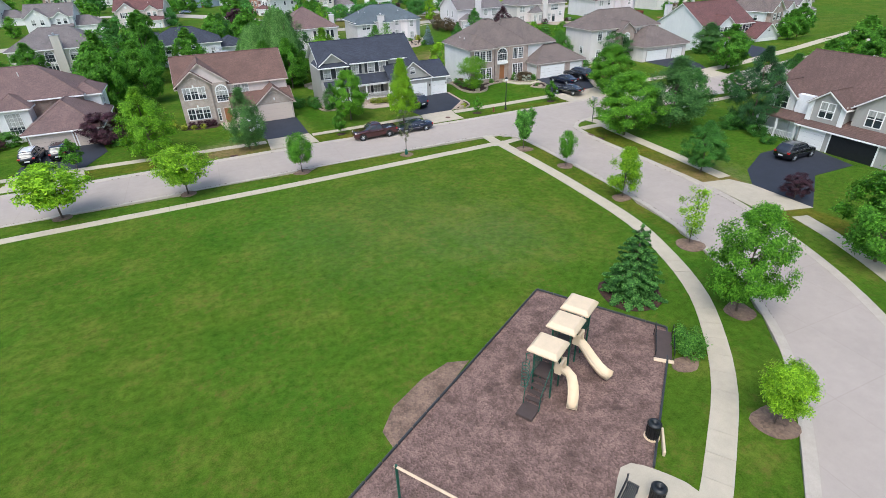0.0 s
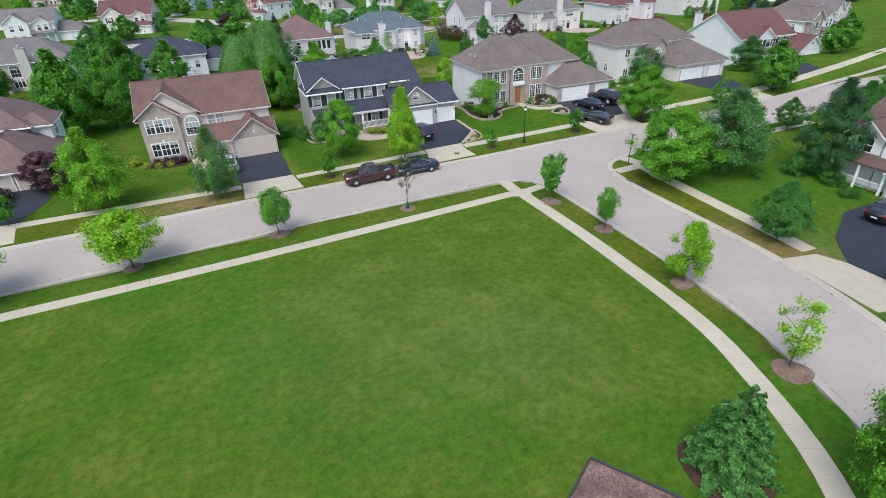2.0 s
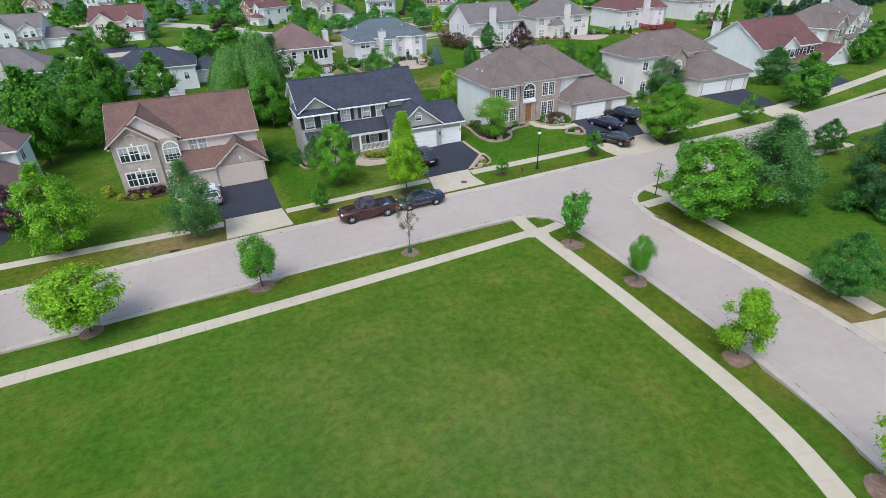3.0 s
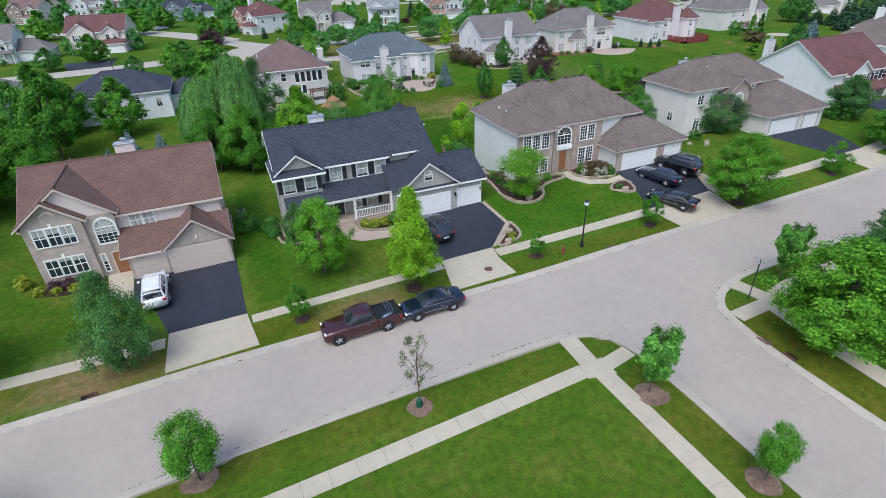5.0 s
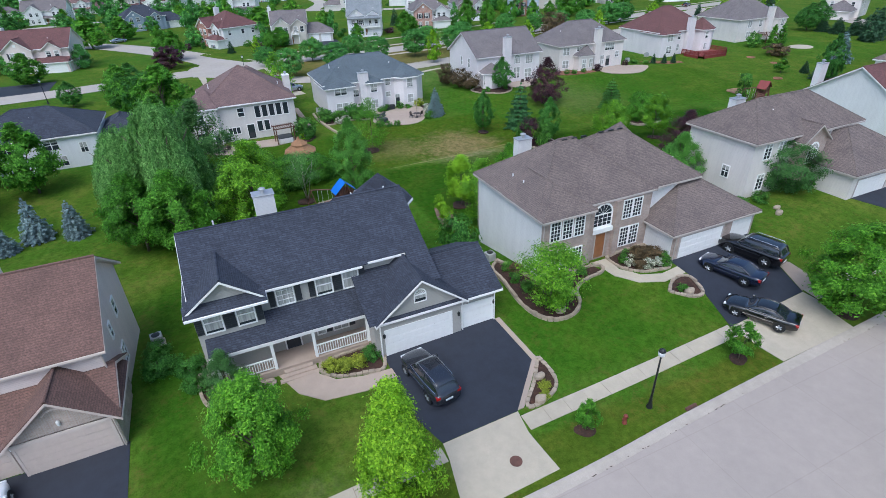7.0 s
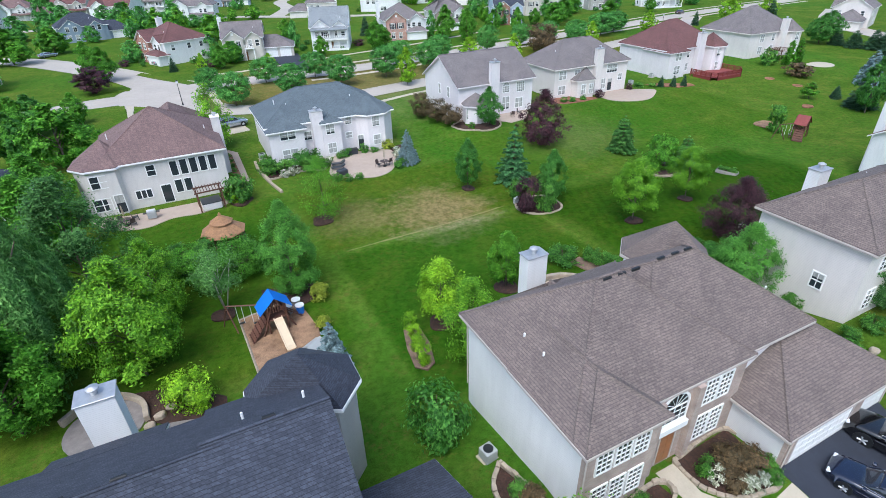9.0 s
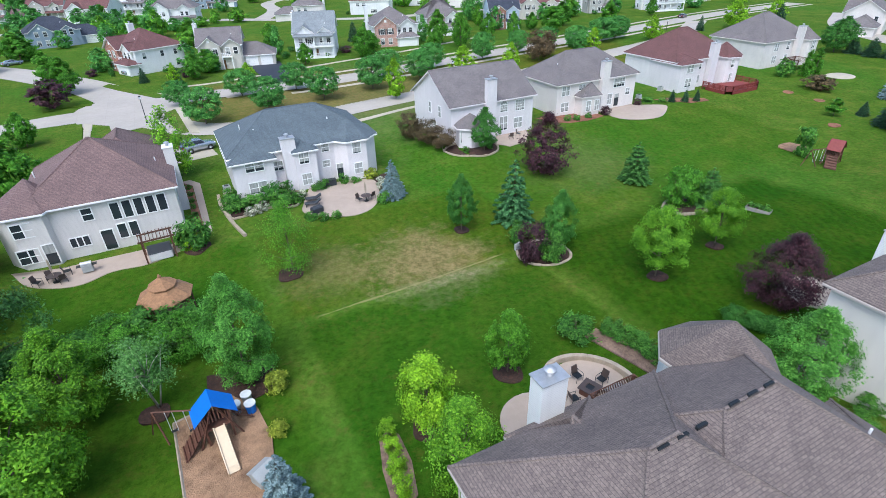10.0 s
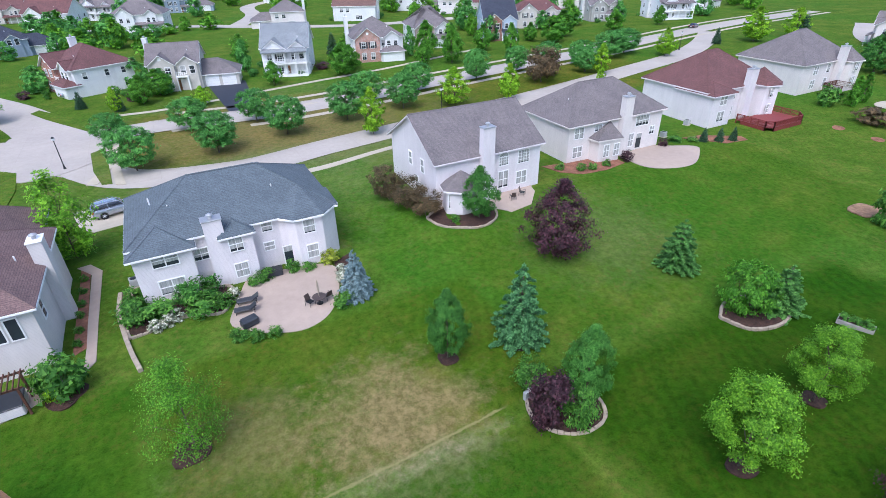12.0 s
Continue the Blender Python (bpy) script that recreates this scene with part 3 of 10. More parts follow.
def lay_front_road():
    bm = bmesh.new()
    f = bm.faces.new([bm.verts.new((x, y, -0.07)) for x, y in road_outline])
    bmesh.ops.triangulate(bm, faces=[f])
    bm.normal_update()
    if bm.faces[:][0].normal.z < 0:
        bmesh.ops.reverse_faces(bm, faces=bm.faces[:])
    m = bpy.data.meshes.new("road")
    bm.to_mesh(m)
    bm.free()
    m.materials.append(ROAD)
    tagged(new("road", m), "pale concrete residential street with sawn joints", "road", "", "structure")


lay_front_road()
for line, inner in ((north_kerb, -1), (east_kerb, -1), (west_kerb, -1)):
    s = Shape()
    for a, b, za, zb in ((0.16, 0.0, 0.025, 0.03), (0.0, -0.12, 0.03, 0.005), (-0.12, -0.5, 0.005, -0.055), (0.16, 0.161, 0.025, -0.3), (-0.5, -0.52, -0.055, -0.12)):
        if a == 0.16 and zb == -0.3:
            ribbon(s, line, 0.161, 0.16, zb, za)
        else:
            ribbon(s, line, a, b, za, zb)
    structure("kerb", s, KERB, "pale concrete kerb and gutter along the street")

REAR_ROADS = (
    ([(24, 188), (31, 180), (38, 171.6), (50, 168.4), (57, 169), (66.5, 171), (100, 176.4), (120, 180.2), (140, 184.8), (164, 190.8), (184, 200), (204, 213)], 3.0, 0.03),
    ([(26, 190), (33, 194.2), (41, 195.2), (50, 194.6), (62.5, 193.8), (80, 195.6), (100, 199.4), (130, 204.4), (160, 209.4), (192, 216), (228, 222), (280, 226)], 3.6, 0.045),
    ([(27, 192), (24, 205), (14, 226), (-5, 254), (-20, 266), (-40, 272), (-80, 278)], 4.6, 0.06),
    ([(28, 190), (20, 190.6), (14, 190.2), (3, 187.2), (-19, 183.5), (-80, 180)], 3.9, 0.075),
    ([(-80, 318), (0, 346), (56, 338), (84, 318), (130, 296), (240, 300)], 3.6, 0.02),
    ([(200, 140), (225, 175), (260, 195)], 4.0, 0.06),
    ([(74, 322), (88, 360), (96, 410), (140, 460)], 3.6, 0.03),
)
for k, (pts, half, lift) in enumerate(REAR_ROADS):
    line = smooth_line(pts, 2.0)
    structure("road_rear", ribbon(Shape(), line, half, -half, lift), ROAD_PALE, "pale concrete street behind the houses")
    for sgn in (1, -1):
        if k > 1:
            continue
        s = Shape()
        ribbon(s, line[8:], sgn * half + 0.15, sgn * half - 0.15, lift + 0.06)
        structure("kerb", s, KERB, "pale concrete kerb along the far street")
structure("road_junction", draped(rounded(27, 191, 9.5, 13, 0.08, seed=3), 0.09), ROAD_PALE, "wide concrete street junction")

slab_count = 0
stray = Shape()


def paved_walk(pts, half, lift=0.035, step=1.52, name="pavement"):
    """A footpath of cast slabs with open joints; the slabs are pieces of the path."""
    global slab_count
    line = smooth_line(pts, step)
    bed = structure(name, ribbon(Shape(), smooth_line(pts, 1.0), half - 0.02, -half + 0.02, lift - 0.028), PALE_MULCH, "footpath of pale concrete slabs beside the lawn")
    left, right = side_points(line, half), side_points(line, -half)
    for i in range(len(line) - 1):
        quad = [right[i], right[i + 1], left[i + 1], left[i]]
        c = (sum(q[0] for q in quad) / 4, sum(q[1] for q in quad) / 4)
        quad = [(c[0] + (x - c[0]) * 0.987, c[1] + (y - c[1]) * 0.99) for x, y in quad]
        g = ground_z(*c)
        near = -30 < c[0] < 60 and c[1] < 75
        s = Shape() if near and slab_count < 290 else stray
        top = [(x, y, ground_z(x, y) + lift + 0.004 * math.sin(i * 1.7)) for x, y in quad]
        s.add(top + [(x, y, z - 0.1) for x, y, z in top], [(0, 1, 2, 3), (0, 4, 5, 1), (1, 5, 6, 2), (2, 6, 7, 3), (3, 7, 4, 0)])
        if s is not stray:
            slab_count += 1
            part("paving_slab", s, WALK, bed)


paved_walk([(-90, 48.5), (-20, 51.0), (0, 51.75), (11, 52.3), (22, 53.0), (31.5, 53.65)], 0.58)
paved_walk([(32.5, 53.3), (32.7, 46), (32.7, 39.6), (32.3, 30.4), (31, 24.9), (28.9, 19.6), (26, 15.4), (23, 12.1), (19.8, 9.5), (17, 7.4), (11, 3.2), (2, -4)], 0.66, 0.04)
paved_walk([(32.3, 54.1), (32.4, 56.75)], 0.68, 0.032)
paved_walk([(33.0, 53.5), (35.4, 54.0)], 0.55, 0.032)
paved_walk([(-90, 68.3), (-30, 68.4), (-12.6, 68.4), (-4, 68.3), (6.3, 68.35)], 0.58)
paved_walk([(12.3, 68.6), (21, 69.0), (28.2, 69.3)], 0.5)
paved_walk([(33.5, 69.2), (42, 69.4), (51.5, 69.75)], 0.56)
paved_walk([(60.4, 70.1), (72, 70.4), (81.6, 70.9)], 0.62)
paved_walk([(86.8, 70.9), (100, 72.5), (130, 78), (170, 88)], 0.75)
paved_walk([(48.5, 53.6), (48.1, 50), (47.7, 41), (47.3, 33.2)], 0.75)
paved_walk([(45.6, 24.0), (44.3, 19.6), (42, 14.4), (38.8, 9.0), (34, 3), (28, -3)], 0.75)
paved_walk([(48.7, 53.9), (44.9, 53.7)], 0.62, 0.045)
paved_walk([(49.0, 54.0), (48.2, 56.9)], 0.7, 0.05)
paved_walk([(49.0, 54.2), (53, 55.0), (66, 55.6), (80, 56.2)], 0.6, 0.055)
paved_walk([(58.5, 162.6), (67, 163.6), (74, 165.2)], 0.7)
paved_walk([(33.2, 172), (35.2, 180), (35.6, 188)], 0.7, 0.1)
paved_walk([(36, 206.5), (46, 206.8), (73, 213.6), (93, 218), (124, 228)], 0.7)
paved_walk([(44, 191), (60, 193.5), (80, 199)], 0.6, 0.03)
tagged(new("far_paving", stray.mesh("far_paving", WALK)), "concrete footpath slabs of the farther footpaths", "pavement", "", "stuff")


def patch(name, pts, material, label, lift=0.02, category="", kind="structure"):
    if name == "patio" and len(pts) > 6:
        pts = smooth_line(pts + pts[:1], 0.6)[:-1]
    ob = new(name, draped(pts, lift).mesh(name, material))
    return tagged(ob, label, category or name, "", kind)


# driveways and their concrete aprons
patch("driveway", [(3.6, 78.5), (11.8, 78.2), (12.0, 69.5), (6.5, 69.4), (5.4, 73.0), (3.7, 75.0)], DRIVE, "fresh black asphalt driveway before the garage", 0.03)
patch("driveway_apron", [(6.5, 69.36), (12.0, 69.46), (12.5, 65.3), (6.4, 65.0)], WALK, "pale concrete driveway apron", 0.034)
patch("driveway", [(27.6, 78.2), (36.3, 78.2), (36.6, 73.3), (33.5, 70.15), (28.4, 70.0), (27.7, 72)], DRIVE, "fresh black asphalt driveway beside the porch house", 0.03)
patch("driveway_apron", [(28.4, 69.96), (33.5, 70.11), (33.3, 68.6), (33.5, 65.75), (27.6, 65.5), (28.3, 68.9)], WALK, "pale concrete driveway apron", 0.034)
patch("driveway", [(53.4, 78.4), (62.9, 78.4), (61.6, 74.4), (60.1, 70.6), (51.6, 70.1), (52.8, 73.6), (53.5, 75.8)], DRIVE, "black asphalt driveway with parked cars", 0.03)
patch("driveway_apron", [(51.6, 70.06), (60.1, 70.56), (60.3, 69.6), (59.6, 66.3), (51.9, 66.1)], WALK, "pale concrete driveway apron", 0.034)
patch("driveway", [(77.4, 78.4), (86.6, 78.4), (87.2, 74.0), (86.6, 71.6), (81.6, 71.3), (79.6, 74.6)], DRIVE, "black asphalt driveway", 0.03)
patch("driveway_apron", [(81.6, 71.26), (86.6, 71.56), (88.0, 68.0), (82.2, 67.5)], WALK, "pale concrete driveway apron", 0.034)
patch("driveway", [(-21.0, 77.9), (-13.4, 77.9), (-12.4, 74.0), (-14.4, 68.8), (-21.4, 68.6)], DRIVE, "black asphalt driveway", 0.03)
patch("driveway_apron", [(-21.4, 68.6), (-14.4, 68.76), (-13.6, 64.4), (-22.2, 64.3)], WALK, "pale concrete driveway apron", 0.034)
patch("driveway", [(48.2, 24.6), (55.5, 29.4), (61.5, 29.4), (63.2, 36.6), (56.5, 36.4), (51.0, 33.6), (48.0, 30.6)], DRIVE, "curved black asphalt driveway", 0.03)
patch("driveway_apron", [(43.6, 25.8), (48.2, 24.6), (48.0, 30.6), (47.2, 32.6), (44.3, 33.2)], WALK, "pale concrete driveway apron", 0.037)
patch("driveway", [(53.2, 225.6), (61.4, 224.0), (59.4, 198.4), (54.2, 198.0)], DRIVE, "black asphalt driveway of a far house", 0.05)
patch("driveway", [(31.5, 164), (37.5, 164), (38.5, 158), (33.0, 157)], WALK, "concrete driveway beside the slate-roofed house", 0.03)
patch("driveway", [(-22, 199), (-10, 199), (-10, 186), (-19, 186)], DRIVE, "black asphalt driveway of a far house", 0.05)
patch("driveway", [(104, 100), (110, 88), (108, 73), (101, 73), (102, 86)], DRIVE, "black asphalt driveway", 0.03)
patch("pavement_corner", [(31.4, 52.95), (33.3, 52.6), (33.3, 54.2), (31.5, 54.2)], WALK, "concrete corner where two footpaths meet", 0.046)
for name, off, run in (("footpath", 7.2, 0), ("footpath", -6.4, 6)):
    far_walk = side_points(smooth_line(REAR_ROADS[1][0], 2.0), off)[10 + run:]
    structure(name, ribbon(Shape(), far_walk, 0.75, -0.75, 0.05), WALK, "pale concrete footpath along the far street")
# grass corners and short walks at the far junction
for pts in ([(21.3, 216.6), (22.4, 218.7), (27.1, 211.3), (31.1, 203.8), (33.9, 198.4), (31.6, 197.8), (24.3, 210.5)],
            [(32.5, 185.4), (34.4, 187.2), (35.6, 171.2), (34.4, 171.4), (33.2, 177)],
            [(12.5, 204.6), (15.8, 207.0), (17.6, 206.4), (20.4, 200.8), (20.2, 198.4), (16.2, 199.6), (12.5, 197.6)],
            [(8.0, 186.0), (15.2, 186.4), (19.6, 185.4), (20.4, 172.0), (18.2, 167.0), (9.0, 170.0)],
            [(21.2, 184.1), (23.8, 181.8), (24.6, 174.8), (24.2, 166.0), (21.6, 168.0)]):
    patch("verge", pts, LAWN, "mown grass corner between kerb and footpath", 0.125, "lawn")
patch("path", [(19.8, 185.5), (21.0, 184.8), (21.4, 172.0), (20.6, 171.0)], WALK, "short concrete footpath to the junction", 0.13)
patch("path", [(34.6, 187.4), (35.5, 187.9), (37.2, 170.1), (36.0, 170.6)], WALK, "short concrete footpath across the grass", 0.13)

# ---- houses ----
class House:
    """A house under one Empty: walls, roofs, windows, doors, chimneys. Plans are given in the world's x and y, heights from the ground."""

    cache = {}

    def __init__(self, x, y, label, wall, roof, rz=0.0, trim=None, group="", own_plan=False, glass=None):
        self.ox, self.oy = (0, 0) if own_plan else (x, y)
        self.glass = glass or GLASS
        self.ob = thing("house", x, y, None, rz, label, "house", group)
        self.wall, self.roof, self.trim = wall, roof, trim or WHITE_TRIM

    def block(self, x0, x1, y0, y1, z1, kind="hip", pitch=0.62, over=0.4, wall=None, roof=None, z0=-1.6, axis=None, bare=""):
        """A box of walls with a roof: hip, or gables ('gable', 'hip0', 'hip1' name which ends are hipped), or None for flat walls. bare: ends ('0', '1') where the fascia stays under the shingles."""
        x0, x1, y0, y1 = x0 - self.ox, x1 - self.ox, y0 - self.oy, y1 - self.oy
        axis = axis or ("x" if x1 - x0 >= y1 - y0 else "y")
        wall, roof = wall or self.wall, roof or self.roof
        if kind is None:
            part("wall", Shape().box(x0, x1, y0, y1, z0, z1), wall, self.ob)
            return z1
        sw = (lambda a, b: (a, b)) if axis == "x" else (lambda a, b: (b, a))
        a0, a1, b0, b1 = (x0, x1, y0, y1) if axis == "x" else (y0, y1, x0, x1)
        bm = (b0 + b1) / 2
        top = z1 + (b1 - b0) / 2 * pitch
        # walls, with gable peaks
        s = Shape()
        h0, h1 = kind in ("hip", "hip0"), kind in ("hip", "hip1")
        ring = [(a0, b0, z1 - 0.02), (a1, b0, z1 - 0.02)] + ([] if h1 else [(a1, bm, top - 0.02)]) + [(a1, b1, z1 - 0.02), (a0, b1, z1 - 0.02)] + ([] if h0 else [(a0, bm, top - 0.02)])
        base = [(a0, b0), (a1, b0), (a1, b1), (a0, b1)]
        verts = [(*sw(a, b), z0) for a, b in base] + [(*sw(a, b), z) for a, b, z in ring]
        i1 = 4
        e0, e1 = 4, 5
        if h1:
            e2, e3, side1 = 6, 7, (1, 2, 6, 5)
            k = 8
        else:
            e2, e3, side1 = 7, 8, (1, 2, 7, 6, 5)
            k = 9
        side0 = (3, 0, e0, e3) if h0 else (3, 0, e0, k, e3)
        faces = [(0, 1, e1, e0), side1, (2, 3, e3, e2), side0]
        if axis == "y":
            faces = [tuple(reversed(f)) for f in faces]
        part("wall", s.add(verts, faces), wall, self.ob)
        # roof
        A0, A1, B0, B1 = a0 - over, a1 + over, b0 - over, b1 + over
        ze, hs = z1 - over * pitch, (b1 - b0) / 2 + over
        r0, r1 = A0 + (hs if h0 else 0), A1 - (hs if h1 else 0)
        v = [(*sw(A0, B0), ze), (*sw(A1, B0), ze), (*sw(A1, B1), ze), (*sw(A0, B1), ze), (*sw(r0, bm), ze + hs * pitch), (*sw(r1, bm), ze + hs * pitch)]
        f = [(0, 1, 5, 4), (2, 3, 4, 5)] + ([(1, 2, 5)] if h1 else []) + ([(3, 0, 4)] if h0 else [])
        if axis == "y":
            f = [tuple(reversed(q)) for q in f]
        lift = lambda d: [(x, y, z + d) for x, y, z in v]
        part("roof", Shape().slab(lift(0.09), f, 0.07), roof, self.ob)
        # the fascia and its gutter stand a little proud of the shingles
        g, zg = 0.035, ze - 0.035 * pitch
        ev = [(*sw(A0 - g, B0 - g), zg), (*sw(A1 + g, B0 - g), zg), (*sw(A1 + g, B1 + g), zg), (*sw(A0 - g, B1 + g), zg), (*sw(r0 - (0 if h0 else g), bm), v[4][2]), (*sw(r1 + (0 if h1 else g), bm), v[5][2])]
        k0, k1 = (0.45 if "0" in bare else 0), (-0.45 if "1" in bare else 0)
        pull = (k0, k1, k1, k0, k0, k1)
        ev = [(x + (d if axis == "x" else 0), y + (d if axis == "y" else 0), z) for (x, y, z), d in zip(ev, pull)]
        part("fascia", Shape().slab([(x, y, z + 0.02) for x, y, z in ev], f, 0.15), self.trim, self.ob)
        part("ridge_cap", Shape().tube([(p[0], p[1], p[2] + 0.07) for p in (v[4], v[5])], 0.10, 5), roof, self.ob)
        for end, (c0, c1), peak in ((h0, (0, 3), 4), (h1, (1, 2), 5)):
            if end:
                for c in (c0, c1):
                    part("hip_cap", Shape().tube([(v[c][0], v[c][1], v[c][2] + 0.06), (v[peak][0], v[peak][1], v[peak][2] + 0.06)], 0.085, 5), roof, self.ob)
        return ze + hs * pitch

    def bay(self, pts, z1, apex, wall=None, over=0.35, z0=-1.6, drop=0.2, skip=()):
        """A many-sided projection under a peaked roof; pts anticlockwise."""
        pts = [(x - self.ox, y - self.oy) for x, y in pts]
        apex = (apex[0] - self.ox, apex[1] - self.oy, apex[2])
        part("wall", Shape().prism(pts, z0, z1), wall or self.wall, self.ob)
        cx, cy = sum(p[0] for p in pts) / len(pts), sum(p[1] for p in pts) / len(pts)
        out = []
        for x, y in pts:
            d = math.hypot(x - cx, y - cy)
            out.append((x + (x - cx) / d * over, y + (y - cy) / d * over, z1 - drop))
        v, n = out + [apex], len(pts)
        f = [(i, (i + 1) % n, n) for i in range(n) if i not in skip]
        up = lambda d: [(x, y, z + d) for x, y, z in v]
        part("roof", Shape().slab(up(0.09), f, 0.07), self.roof, self.ob)
        rim = []
        for x, y, z in v[:-1]:
            d = math.hypot(x - cx, y - cy)
            rim.append((x + (x - cx) / d * 0.045, y + (y - cy) / d * 0.045, z + 0.0))
        part("fascia", Shape().slab(rim + [(v[-1][0], v[-1][1], v[-1][2] - 0.02)], f, 0.17), self.trim, self.ob)

    def on(self, ob, face, at, u, z):
        """Stand a flat part against a wall: face s, n, e or w, whose plane lies at 'at'."""
        turn = {"s": 0, "e": 90, "n": 180, "w": 270}[face]
        x, y = (u, at) if face in "sn" else (at, u)
        x, y = x - self.ox, y - self.oy
        ob.matrix_parent_inverse = Matrix()
        ob.matrix_basis = pose(x, y, z, 0, 0, turn)
        return ob

    def window(self, face, at, u, z, w, h, cols=2, rows=2, shutters=False, arch=False, frame_mat=None):
        """A window: frame and bars stand proud, panes lie back; z is the sill's height."""
        key = (round(w, 2), round(h, 2), cols, rows, arch, self.glass.name)
        if key not in House.cache:
            fr, ps, b, bars = Shape(), Shape(), 0.09, []
            if arch:
                n = 10
                arc = [(w / 2 * math.cos(math.pi * i / n), h - w / 2 + w / 2 * math.sin(math.pi * i / n)) for i in range(n + 1)]
                ring = [(-w / 2, 0)] + [(w / 2, 0)] + arc
                ps.add([(x, -0.03, z_) for x, z_ in ring], [tuple(range(len(ring)))])
                m = len(ring)
                cz = h * 0.5
                rim = [(x * k, y_, cz + (z_ - cz) * k) for k, y_ in ((1.06, -0.07), (0.92, -0.07), (0.92, 0.0), (1.06, 0.0)) for x, z_ in ring]
                fr.add(rim, [(q * m + i, q * m + (i + 1) % m, (q + 1) % 4 * m + (i + 1) % m, (q + 1) % 4 * m + i) for q in range(4) for i in range(m)])
                bars.append(Shape().box(-w / 2, w / 2, -0.06, -0.02, h - w / 2 - 0.05, h - w / 2 + 0.05))
                for i in range(1, 6):
                    a = math.pi * i / 6
                    bars.append(Shape().tube([(0, -0.04, h - w / 2), (w / 2 * math.cos(a), -0.04, h - w / 2 + w / 2 * math.sin(a))], 0.014, 4))
                top = h - w / 2
                for i in range(1, cols):
                    x = -w / 2 + w * i / cols
                    bars.append(Shape().box(x - 0.013, x + 0.013, -0.062, -0.02, 0, h - w / 2))
                for i in range(1, rows):
                    zz = (h - w / 2) * i / rows
                    bars.append(Shape().box(-w / 2, w / 2, -0.055, -0.021, zz - 0.011, zz + 0.011))
            else:
                bx = 0.05 if cols <= 3 and w > 1.2 else 0.022 if cols < 3 else 0.012
                bz = 0.032 if rows == 2 else 0.011
                xs, zs = [-w / 2 - b, -w / 2], [-b, 0.0]
                for i in range(1, cols):
                    xs += [-w / 2 + w * i / cols - bx, -w / 2 + w * i / cols + bx]
                for i in range(1, rows):
                    zs += [h * i / rows - bz, h * i / rows + bz]
                xs += [w / 2, w / 2 + b]
                zs += [h, h + b]
                fr.lattice(xs, zs, lambda i, k: i % 2 == 0 or k % 2 == 0, -0.075, 0.0)
                ps.add([(-w / 2, -0.025, 0), (w / 2, -0.025, 0), (w / 2, -0.025, h), (-w / 2, -0.025, h)], [(0, 1, 2, 3)])
            House.cache[key] = (fr.mesh("window", WHITE_TRIM), ps.mesh("pane", self.glass), [b.mesh("glazing_bar", WHITE_TRIM) for b in bars])
        fm, pm, bar_meshes = House.cache[key]
        win = self.on(part("window", fm, None, self.ob), face, at, u, z)
        part("pane", pm, None, win)
        for bm_ in bar_meshes:
            part("glazing_bar", bm_, None, win)
        if shutters:
            skey = ("shutter", round(h, 2))
            if skey not in House.cache:
                n = int(h / 0.14)
                zs = [0.0] + [h * j / (2 * n) for j in range(1, 2 * n)] + [h]
                sh = Shape().lattice([-0.2, -0.15, 0.15, 0.2], zs, lambda i, k: i != 1 or k % 2 == 0, -0.065, -0.02)
                House.cache[skey] = (sh.mesh("shutter", SHUTTER), Shape().box(-0.19, 0.19, -0.03, 0, 0.01, h - 0.01).mesh("louvre_board", SHUTTER))
            for sgn in (-1, 1):
                d = sgn * (w / 2 + 0.33) * (1 if face in "se" else -1)
                s = self.on(part("shutter", House.cache[skey][0], None, self.ob, "dark louvred shutter"), face, at, u + d, z)
                part("louvre_board", House.cache[skey][1], None, s)
        return win

    def garage(self, face, at, u, w, h=2.15, material=None, z=0.0):
        """An overhead door of ribbed panels in a white casing."""
        fr = Shape().box(-w / 2 - 0.14, -w / 2, -0.05, 0, 0, h + 0.14).box(w / 2, w / 2 + 0.14, -0.05, 0, 0, h + 0.14).box(-w / 2, w / 2, -0.05, 0, h, h + 0.14)
        d = self.on(part("garage_door", fr, self.trim, self.ob), face, at, u, z)
        for i in range(4):
            s = Shape().box(-w / 2, w / 2, -0.022, 0, h * i / 4 + 0.012, h * (i + 1) / 4 - 0.008)
            n = max(2, int(w / 0.6))
            for k in range(n):
                x0 = -w / 2 + w * k / n
                s.box(x0 + 0.06, x0 + w / n - 0.06, -0.034, -0.022, h * i / 4 + 0.09, h * (i + 1) / 4 - 0.09)
            part("door_panel", s, material or GARAGE_WHITE, d)

    def door(self, face, at, u, w=0.95, h=2.1, material=None, z=0.0, glass=False):
        fr = Shape().box(-w / 2 - 0.1, -w / 2, -0.07, 0, 0, h + 0.1).box(w / 2, w / 2 + 0.1, -0.07, 0, 0, h + 0.1).box(-w / 2, w / 2, -0.07, 0, h, h + 0.1)
        d = self.on(part("door", fr, self.trim, self.ob), face, at, u, z)
        leaf = Shape().box(-w / 2, w / 2, -0.03, 0, 0.01, h)
        for x0, x1 in ((-w / 2 + 0.1, -0.05), (0.05, w / 2 - 0.1)):
            leaf.box(x0, x1, -0.045, -0.03, 0.2, 0.95).box(x0, x1, -0.045, -0.03, 1.1, h - 0.15)
        part("leaf", leaf, GLASS if glass else material or WOOD_DOOR, d)
        part("handle", Shape().lathe([(0.02, -0.02), (0.045, 0.0), (0.02, 0.03)], w / 2 - 0.1, -0.06, 6), METAL, d)

    def chimney(self, x, y, w, d, top, wall=None, z0=-1.6):
        x, y = x - self.ox, y - self.oy
